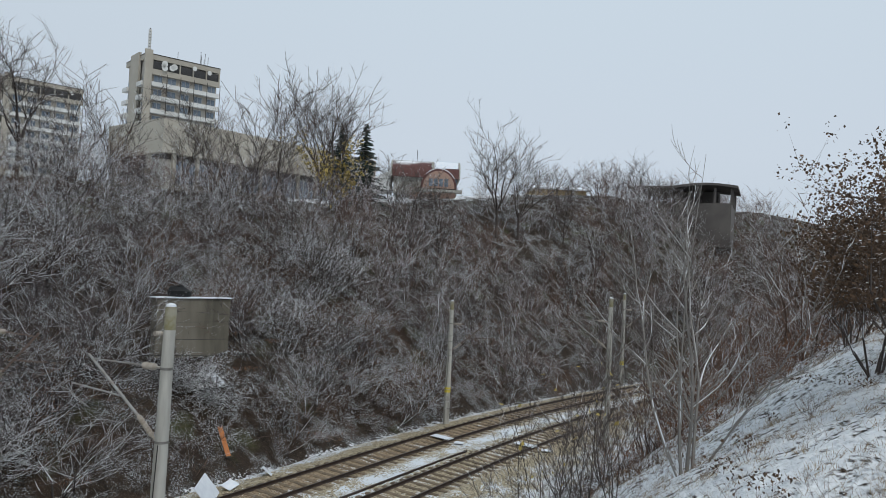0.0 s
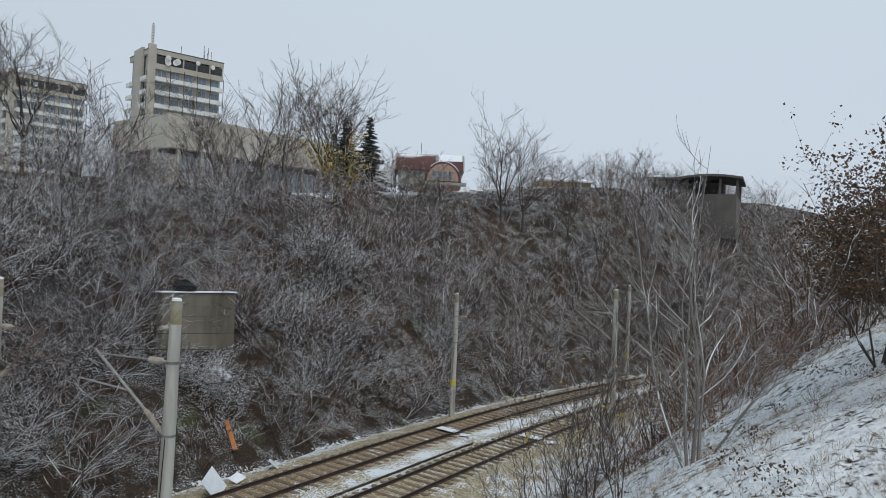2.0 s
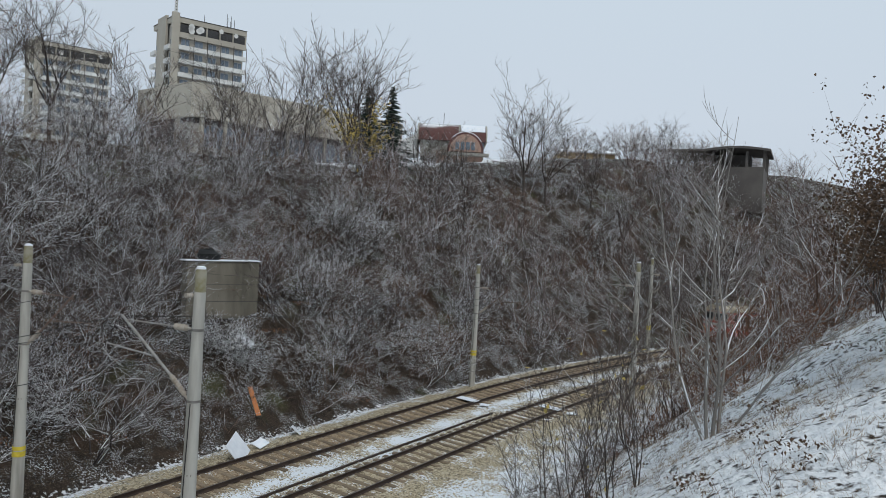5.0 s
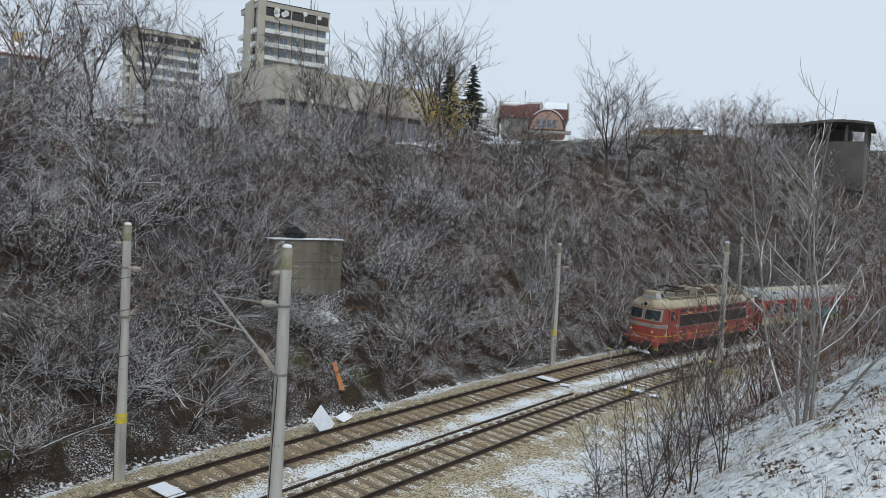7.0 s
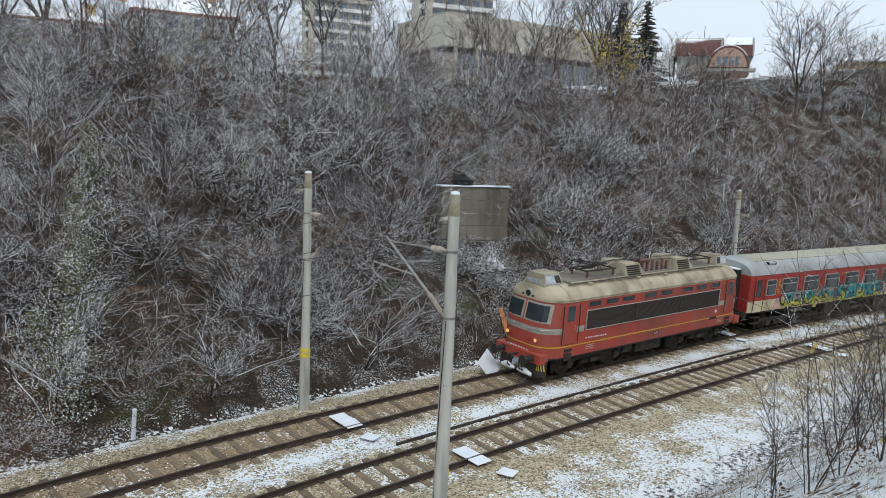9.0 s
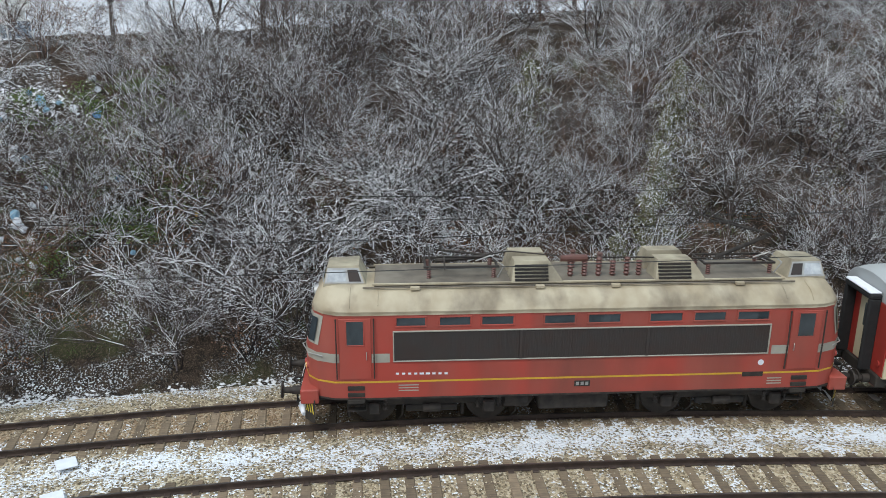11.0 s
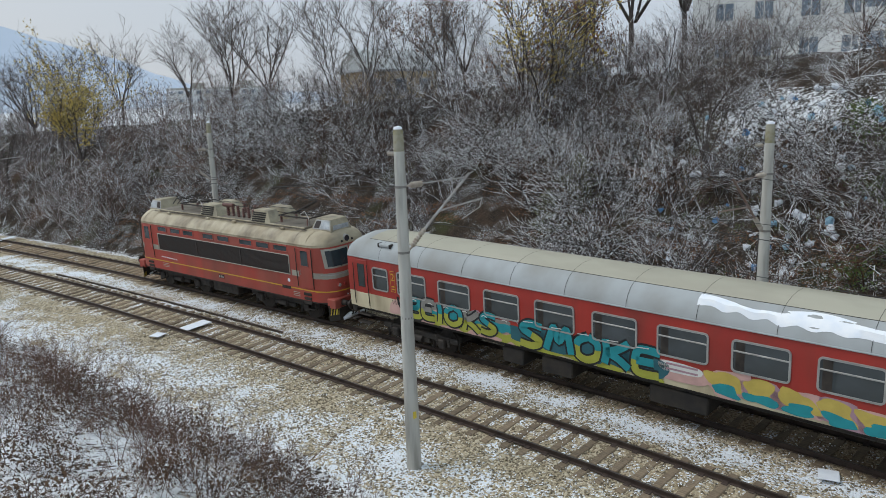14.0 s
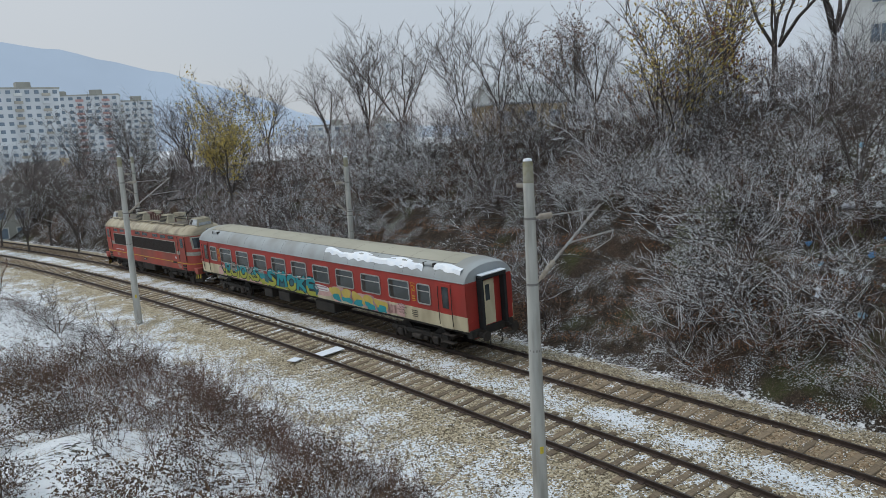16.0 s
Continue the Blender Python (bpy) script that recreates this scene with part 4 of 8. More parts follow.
        part("coupling_hook", Mesh().tube([(d * 7.7, 0, 1.05), (d * 8.0, 0, 1.05), (d * 8.1, 0, 0.95), (d * 8.0, 0, 0.85)], 0.05, 8), m_gunk, e)
        for y in (-0.4, 0.32, 0.5):
            part("brake_hose", Mesh().tube([(d * 7.75, y, 0.95), (d * 7.95, y, 0.85), (d * 7.95, y + 0.05, 0.5), (d * 7.82, y + 0.1, 0.4)], 0.035, 6), m_black, e)
        for k in range(8):
            part("number_bar", Mesh().box(d * 7.765, -0.56 + 0.16 * k, 1.36, 0.012, 0.085, 0.05, 0), m_white, e)
        em = part("wing_emblem", Mesh().box(d * 7.635, 0, 2.27, 0.02, 0.16, 0.16, 0.01), m_frame, e, "small pale winged emblem")
        for k in range(3):
            for sg in (-1, 1):
                part("wing_bar", Mesh().box(d * 7.63, sg * (0.2 + 0.02 * k), 2.31 - 0.04 * k, 0.012, 0.25 - 0.06 * k, 0.025, 0), m_frame, em)
        # raised headlamp box on the roof and marker recess below it
        lb = part("roof_lamp_box", Mesh().loft([[(d * 5.92, -0.66, 3.96), (d * 7.08, -0.62, 3.94), (d * 7.08, 0.62, 3.94), (d * 5.92, 0.66, 3.96)], [(d * 5.93, -0.65, 4.06), (d * 7.09, -0.61, 4.04), (d * 7.09, 0.61, 4.04), (d * 5.93, 0.65, 4.06)], [(d * 6.12, -0.46, 4.54), (d * 6.98, -0.44, 4.50), (d * 6.98, 0.44, 4.50), (d * 6.12, 0.46, 4.54)]]), m_lampbox, e, "beige roof lamp housing")
        for sg in (-1, 1):
            def on_side(u, v, off):
                # a place on the leaning side of the housing
                x_ = (5.93 + 1.16 * u) * (1 - v) + (6.12 + 0.86 * u) * v
                y_ = (0.65 - 0.04 * u) * (1 - v) + (0.46 - 0.02 * u) * v
                return (d * x_, sg * (y_ + off), 4.05 + 0.47 * v)
            for u0, u1, v0, v1, off, mt, nm in ((0.03, 0.97, 0.06, 0.90, 0.010, m_frame, "lamp_frame"), (0.44, 0.92, 0.16, 0.80, 0.018, m_lens, "side_glass"), (0.08, 0.38, 0.16, 0.80, 0.018, m_grille, "side_grille")):
                part(nm, Mesh().loft([[on_side(u0, v0, off), on_side(u1, v0, off), on_side(u1, v1, off), on_side(u0, v1, off)], [on_side(u0, v0, off - 0.03), on_side(u1, v0, off - 0.03), on_side(u1, v1, off - 0.03), on_side(u0, v1, off - 0.03)]]), mt, lb)
        part("front_grid", Mesh().box(d * 7.09, 0, 4.16, 0.03, 0.9, 0.2, 0.005), m_lens, lb)
        part("marker_lamp", Mesh().tube([(d * 6.95, 0, 3.70), (d * 7.38, 0, 3.66)], 0.17, 16), m_frame, e, "round lamp over the windscreens", smooth=True)
        part("marker_glass", Mesh().tube([(d * 7.38, 0, 3.66), (d * 7.40, 0, 3.66)], 0.135, 14), m_cabglass, e)
        for sg in (-1, 1):
            part("marker_small", Mesh().tube([(d * 7.0, sg * 0.3, 3.58), (d * 7.40, sg * 0.3, 3.56)], 0.07, 10), m_gunk, e)
    # roof louvre boxes
    for x in (1.25, -2.75):
        for sg in (-1, 1):
            vb = part("roof_vent", Mesh().loft([[(x - 0.72, sg * 0.12, 4.12), (x + 0.72, sg * 0.12, 4.12), (x + 0.72, sg * 0.92, 4.12), (x - 0.72, sg * 0.92, 4.12)], [(x - 0.35, sg * 0.2, 4.66), (x + 0.62, sg * 0.2, 4.66), (x + 0.62, sg * 0.7, 4.66), (x - 0.35, sg * 0.7, 4.66)]]), m_lampbox, e, "beige louvred roof vent")
            for k in range(5):
                zz = 4.19 + 0.09 * k
                part("louvre", Mesh().box(x + 0.16 - 0.0 * k, sg * (0.905 - 0.036 * k), zz, 0.92, 0.05, 0.055, 0.004), m_black, vb)
    # insulators, busbars
    for i, x in enumerate((0.25, -0.15, -0.55, -0.95, -1.35, -1.7, 0.0, -0.8)):
        y = 0.45 if i < 6 else -0.35
        h = 0.42 if i % 2 else 0.52
        part("roof_insulator", Mesh().tube([(x, y, 4.13)] + [(x, y, 4.16 + h * k / 10) for k in range(11)], [0.06] + [0.095 if k % 2 else 0.055 for k in range(11)], 10), m_browncer, e, "brown ribbed insulator")
    part("busbar", Mesh().tube([(0.3, 0.45, 4.68), (-1.75, 0.45, 4.66), (-3.6, 0.1, 4.5), (-5.0, 0.0, 4.5)], 0.02, 6), m_gunk, e)
    part("busbar", Mesh().tube([(0.3, 0.45, 4.70), (1.9, 0.0, 4.75), (3.4, 0.0, 4.55)], 0.02, 6), m_gunk, e)
    part("breaker", Mesh().tube([(0.55, 0.45, 4.66), (-0.2, 0.45, 4.66)], 0.10, 12), m_browncer, e)
    # pantographs: one folded, one raised
    for px, up in ((3.3, False), (-4.6, True)):
        pg = part("pantograph", Mesh().box(px, 0.45, 4.45, 2.1, 0.06, 0.06, 0.01).box(px, -0.45, 4.45, 2.1, 0.06, 0.06, 0.01).box(px - 1.0, 0, 4.45, 0.06, 0.9, 0.06, 0.01).box(px + 1.0, 0, 4.45, 0.06, 0.9, 0.06, 0.01), m_gunk, e, "raised current collector" if up else "folded current collector")
        for a in (-0.9, 0.9):
            for b_ in (-0.45, 0.45):
                part("foot_insulator", Mesh().tube([(px + a, b_, 4.12 + 0.03 * k) for k in range(11)], [0.075 if k % 2 else 0.045 for k in range(11)], 8), m_browncer, pg)
        if up:
            part("lower_arm", Mesh().tube([(px + 0.5, 0, 4.5), (px - 1.05, 0, 5.15)], 0.06, 8), m_gunk, pg)
            for b_ in (-0.3, 0.3):
                part("upper_arm", Mesh().tube([(px - 1.05, b_ * 0.2, 5.15), (px + 0.8, b_, 5.68)], 0.03, 6), m_gunk, pg)
            hx, hz = px + 0.8, 5.72
        else:
            part("lower_arm", Mesh().tube([(px + 0.7, 0, 4.5), (px - 0.8, 0, 4.62)], 0.06, 8), m_gunk, pg)
            for b_ in (-0.35, 0.35):
                part("upper_arm", Mesh().tube([(px - 0.8, b_ * 0.3, 4.62), (px + 0.7, b_, 4.72)], 0.03, 6), m_gunk, pg)
            hx, hz = px + 0.7, 4.76
        for dx in (-0.2, 0.2):
            part("collector_bow", Mesh().tube([(hx + dx, -0.95, hz - 0.22), (hx + dx, -0.72, hz), (hx + dx, 0.72, hz), (hx + dx, 0.95, hz - 0.22)], 0.024, 6), m_gunk, pg)
        part("cable_loop", Mesh().tube([(px - 1.0, 0.5, 4.15), (px - 1.15, 0.6, 4.5), (px - 0.8, 0.5, 4.78), (px - 0.4, 0.4, 4.6)], 0.022, 6), m_frame, pg, "pale cable loop")
    # underframe
    for cx in (-4.15, 4.15):
        bogie(e, cx, 3.2, 0.60)
    part("equipment_case", Mesh().box(0.15, 0, 0.72, 2.0, 2.5, 0.55, 0.05), m_gunk, e, "grey equipment case under the frame")
    part("air_tank", Mesh().tube([(1.3, 1.0, 0.74), (1.45, 1.0, 0.74), (2.1, 1.0, 0.74), (2.2, 1.0, 0.74)], [0.1, 0.27, 0.27, 0.1], 14), m_gunk, e, smooth=True)
    part("frame_underside", Mesh().box(0, 0, 0.98, 14.6, 2.5, 0.12, 0.02), m_black, e)
    return e


loco = build_loco()

COACH_L = 25.4


def coach_section(z_lo=1.27):
    """Half section (y, z) of the coach up over the roof, near side first."""
    side = [(1.41, z_lo), (1.425, 1.9), (1.425, 2.9), (1.405, 3.36)]
    roof = [(1.405, 3.36), (1.37, 3.52), (1.27, 3.72), (1.08, 3.93), (0.78, 4.08), (0.42, 4.16), (0.0, 4.19)]
    return side, roof


def round_rect(x0, x1, z0, z1, r, n=5):
    """Outline of a rectangle with rounded corners."""
    pts = []
    for cx, cz, a0 in ((x1 - r, z1 - r, 0), (x0 + r, z1 - r, 90), (x0 + r, z0 + r, 180), (x1 - r, z0 + r, 270)):
        for k in range(n):
            a = radians(a0 + 90 * k / (n - 1))
            pts.append((cx + r * math.cos(a), cz + r * math.sin(a)))
    return pts


def round_frame(x0, x1, z0, z1, ya, yb, w, r):
    """Window frame with rounded corners, w wide."""
    o, i = round_rect(x0, x1, z0, z1, r), round_rect(x0 + w, x1 - w, z0 + w, z1 - w, max(r - w, 0.02))
    rings = [[(p[0], ya, p[1]) for p in o], [(p[0], yb, p[1]) for p in o], [(p[0], yb, p[1]) for p in i], [(p[0], ya, p[1]) for p in i]]
    return Mesh().loft(rings, caps=False)


def smooth_line(pts, n=5):
    """Points of a curve running smoothly through the given ones."""
    q = [pts[0]] + list(pts) + [pts[-1]]
    out = []
    for i in range(1, len(q) - 2):
        for k in range(n):
            t = k / n
            out.append(tuple(0.5 * (2 * q[i][j] + (q[i + 1][j] - q[i - 1][j]) * t + (2 * q[i - 1][j] - 5 * q[i][j] + 4 * q[i + 1][j] - q[i + 2][j]) * t * t + (3 * q[i][j] - q[i - 1][j] - 3 * q[i + 1][j] + q[i + 2][j]) * t ** 3) for j in (0, 1)))
    return out + [pts[-1]]


def graffiti(e):
    """Layered painted shapes along the lower side: pink ground, teal and lime letter forms with black outlines, pale pieces further back."""
    cols = {k: material("spray_" + k, c, 0.5, 0, tuple(x * 0.85 for x in c), 3) for k, c in
            (("black", (0.02, 0.022, 0.025)), ("teal", (0.02, 0.27, 0.31)), ("lime", (0.37, 0.38, 0.06)), ("pink", (0.58, 0.36, 0.33)), ("grey", (0.26, 0.25, 0.23)), ("dteal", (0.03, 0.12, 0.15)), ("yellow", (0.55, 0.42, 0.10)), ("mauve", (0.40, 0.25, 0.30)), ("white", (0.7, 0.7, 0.68)))}
    rng = random.Random(11)
    y0 = 1.4285

    def blob(x, z, w, h, n=22, rough=0.12, lean=0.0):
        pts = []
        ph = [rng.uniform(0, 6.28) for _ in range(3)]
        for k in range(n):
            a = 2 * math.pi * k / n
            r = 1 + rough * (math.sin(2 * a + ph[0]) + 0.7 * math.sin(3 * a + ph[1]) + 0.4 * math.sin(5 * a + ph[2]))
            c, s_ = math.cos(a), math.sin(a)
            px = w / 2 * r * (abs(c) ** 0.7) * (1 if c > 0 else -1)
            pz = h / 2 * r * (abs(s_) ** 0.7) * (1 if s_ > 0 else -1)
            pts.append((x + px + lean * pz, min(max(z + pz, 1.275), 2.42)))
        return pts

    def lay(pts, col, level, name="sprayed_shape"):
        y = y0 + 0.0016 * level
        c = (sum(p[0] for p in pts) / len(pts), sum(p[1] for p in pts) / len(pts))
        mb = Mesh().add([(c[0], y, c[1])] + [(p[0], y, p[1]) for p in pts], [(0, (k + 1) % len(pts) + 1, k + 1) for k in range(len(pts))])
        part(name, mb, cols[col], g)

    def stroke(pts, w, col, level):
        rib = Mesh()
        lo, hi = [], []
        for i, p in enumerate(pts):
            a, b_ = pts[max(i - 1, 0)], pts[min(i + 1, len(pts) - 1)]
            d = Vector((b_[0] - a[0], b_[1] - a[1])).normalized()
            nrm = Vector((-d.y, d.x)) * w / 2
            lo.append((p[0] - nrm.x, y0 + 0.0016 * level, min(max(p[1] - nrm.y, 1.275), 2.45)))
            hi.append((p[0] + nrm.x, y0 + 0.0016 * level, min(max(p[1] + nrm.y, 1.275), 2.45)))
        rib.loft([lo, hi], closed=False, caps=False)
        part("sprayed_line", rib, cols[col], g)

    g = part("graffiti", Mesh().add([(2, y0, 1.276), (2.004, y0, 1.276), (2.004, y0, 1.28)], [(0, 2, 1)]), cols["pink"], e, "teal, lime and pink spray-painted lettering")
    F = COACH_L / 2
    # pink ground behind the letters
    for k in range(8):
        lay(blob(F - 2.95 - k * 0.78, 1.52 + 0.1 * (k % 3 == 0), 1.15, 0.62, rough=0.13), "pink", 1)
    for k in range(4):
        stroke(smooth_line([(F - 3.1 - k * 1.6, 1.95 + 0.2 * (k % 2)), (F - 3.4 - k * 1.6, 2.12), (F - 3.7 - k * 1.6, 2.2), (F - 3.9 - k * 1.6, 2.08)]), 0.07, "mauve", 2)

    def band(x0, x1, lo, hi, col, level, seed):
        """One wavy colour running through all the letters."""
        n = 60
        a, b_ = [], []
        for k in range(n + 1):
            x = x0 + (x1 - x0) * k / n
            a.append((x, y0 + 0.0016 * level, max(lo + 0.05 * math.sin(x * 4.1 + seed) + 0.03 * math.sin(x * 9.7 + seed), 1.275)))
            b_.append((x, y0 + 0.0016 * level, hi + 0.06 * math.sin(x * 3.3 + seed * 2) + 0.035 * math.sin(x * 8.3 + seed)))
        part("sprayed_band", Mesh().loft([a, b_], closed=False, caps=False), cols[col], g)

    band(F - 4.05, F - 8.35, 1.80, 2.13, "grey", 3, 1.0)
    band(F - 3.35, F - 8.35, 1.60, 1.90, "teal", 4, 2.2)
    band(F - 3.0, F - 8.35, 1.34, 1.66, "lime", 5, 4.1)
    for k in range(5):
        lay(blob(F - 3.5 - k * 1.05, 1.345, 0.5, 0.15, rough=0.15), "pink", 6)
    def letter(x, paths, wide, tall, z0, fat, upper, lower, level, slant=0.0):
        """Fat letter strokes: black edge, then a fill that changes colour half way up."""
        for pass_, col, w in ((0, "black", fat + 0.13), (1, None, fat)):
            for path in paths:
                pts = smooth_line([(F - (x + (p[0] + slant * p[1]) * wide), z0 + p[1] * tall) for p in path], 6)
                if pass_ == 0:
                    stroke(pts, w, "black", level)
                    continue
                stroke(pts, w, lower, level + 2)
                run = []
                for p in pts + [(0, -9)]:
                    if p[1] > z0 + 0.48 * tall:
                        run.append(p)
                    else:
                        if len(run) > 1:
                            stroke(run, w, upper, level + 3)
                        run = []

    B_ = [[(0.0, 0.0), (0.05, 0.5), (0.0, 1.0)], [(0.0, 0.95), (0.8, 0.95), (0.7, 0.55), (0.1, 0.5)], [(0.1, 0.5), (0.95, 0.45), (0.9, 0.05), (0.0, 0.02)]]
    E_ = [[(0.95, 0.95), (0.15, 0.95), (0.0, 0.5), (0.15, 0.05), (1.0, 0.05)], [(0.05, 0.5), (0.75, 0.52)]]
    I_ = [[(0.4, 0.0), (0.5, 0.5), (0.4, 1.0)]]
    O_ = [[(0.5, 0.98), (0.05, 0.7), (0.08, 0.2), (0.5, 0.02), (0.95, 0.25), (0.92, 0.75), (0.5, 0.98)]]
    K_ = [[(0.05, 0.0), (0.1, 0.5), (0.0, 1.0)], [(0.95, 1.0), (0.5, 0.65), (0.15, 0.5), (0.6, 0.3), (1.05, 0.0)]]
    S_ = [[(0.95, 0.92), (0.35, 0.98), (0.05, 0.72), (0.5, 0.5), (0.92, 0.28), (0.6, 0.04), (0.0, 0.08)]]
    M_ = [[(0.0, 0.0), (0.12, 0.6), (0.25, 1.0), (0.5, 0.45), (0.75, 1.0), (0.9, 0.6), (1.05, 0.0)]]
    stroke(smooth_line([(F - 2.85, 2.05), (F - 2.95, 1.7), (F - 3.2, 1.5), (F - 3.42, 1.66)]), 0.12, "black", 8)
    x = 3.45
    for k, (paths, w_) in enumerate(((B_, 0.62), (E_, 0.60), (I_, 0.30), (O_, 0.72), (K_, 0.70), (S_, 0.66))):
        letter(x, paths, w_, 0.70, 1.42 + 0.05 * (k % 2), 0.20, "teal" if k % 3 != 1 else "grey", "lime", 8 + 5 * (k % 2), 0.08)
        x += w_ + 0.13
    for x in (3.65, 4.5, 5.3, 6.2, 7.1, 8.0):
        stroke(smooth_line([(F - x, 2.06), (F - x - 0.12, 2.10), (F - x - 0.24, 2.05)]), 0.028, "white", 20)
    # second piece: tall teal letters over a lime and black ground
    for k in range(5):
        lay(blob(F - 9.0 - k * 1.1, 1.44, 1.35, 0.36, rough=0.16), "lime", 2)
        lay(blob(F - 9.0 - k * 1.1, 1.72, 1.3, 0.66, rough=0.14), "dteal", 3)
    x = 8.75
    for k, (paths, w_) in enumerate(((S_, 0.86), (M_, 0.92), (O_, 0.80), (K_, 0.84), (E_, 0.80))):
        letter(x, paths, w_, 0.80, 1.40 + 0.05 * (k % 2), 0.25, "teal", "teal" if k % 2 else "lime", 6 + 5 * (k % 2), 0.10)
        x += w_ + 0.20
        stroke([(F - x + 0.9, 2.22), (F - x + 0.5, 2.25)], 0.03, "white", 20)
    # third: pale panel with bars, then lime, blue and mauve shapes
    lay(blob(F - 14.3, 1.72, 1.7, 0.62, rough=0.07), "pink", 2)
    lay(blob(F - 14.4, 1.85, 1.3, 0.34, rough=0.05), "white", 3)
    for k in range(2):
        stroke([(F - 14.0, 1.93 - 0.15 * k), (F - 14.95, 1.93 - 0.15 * k)], 0.06, "mauve", 4)
    for k in range(5):
        lay(blob(F - 15.8 - k * 0.95, 1.74 - 0.04 * k, 1.2, 0.72, rough=0.2), "mauve" if k % 2 else "pink", 2)
        lay(blob(F - 15.7 - k * 0.95, 1.80 - 0.04 * k, 0.85, 0.56, rough=0.2, lean=0.3), "yellow", 3)
        lay(blob(F - 15.75 - k * 0.95, 1.52 - 0.02 * k, 0.8, 0.30, rough=0.2, lean=0.3), "teal", 4)
    for k in range(2):
        lay(blob(F - 20.2 - k * 0.7, 1.62, 0.9, 0.5, rough=0.2), "pink", 2)
    for k in range(4):
        for j in range(3):
            x = F - 20.75 - j * 0.2 - 0.12 * (k % 2)
            stroke([(x, 1.90 - 0.13 * k), (x - 0.05, 1.95 - 0.13 * k), (x - 0.1, 1.86 - 0.13 * k), (x - 0.15, 1.93 - 0.13 * k)], 0.022, "black", 4)
    for j in range(4):
        x = F - 2.55 - j * 0.16
        stroke([(x, 1.88), (x - 0.04, 1.70), (x - 0.10, 1.84), (x - 0.14, 1.72)], 0.025, "black", 5)
    return g


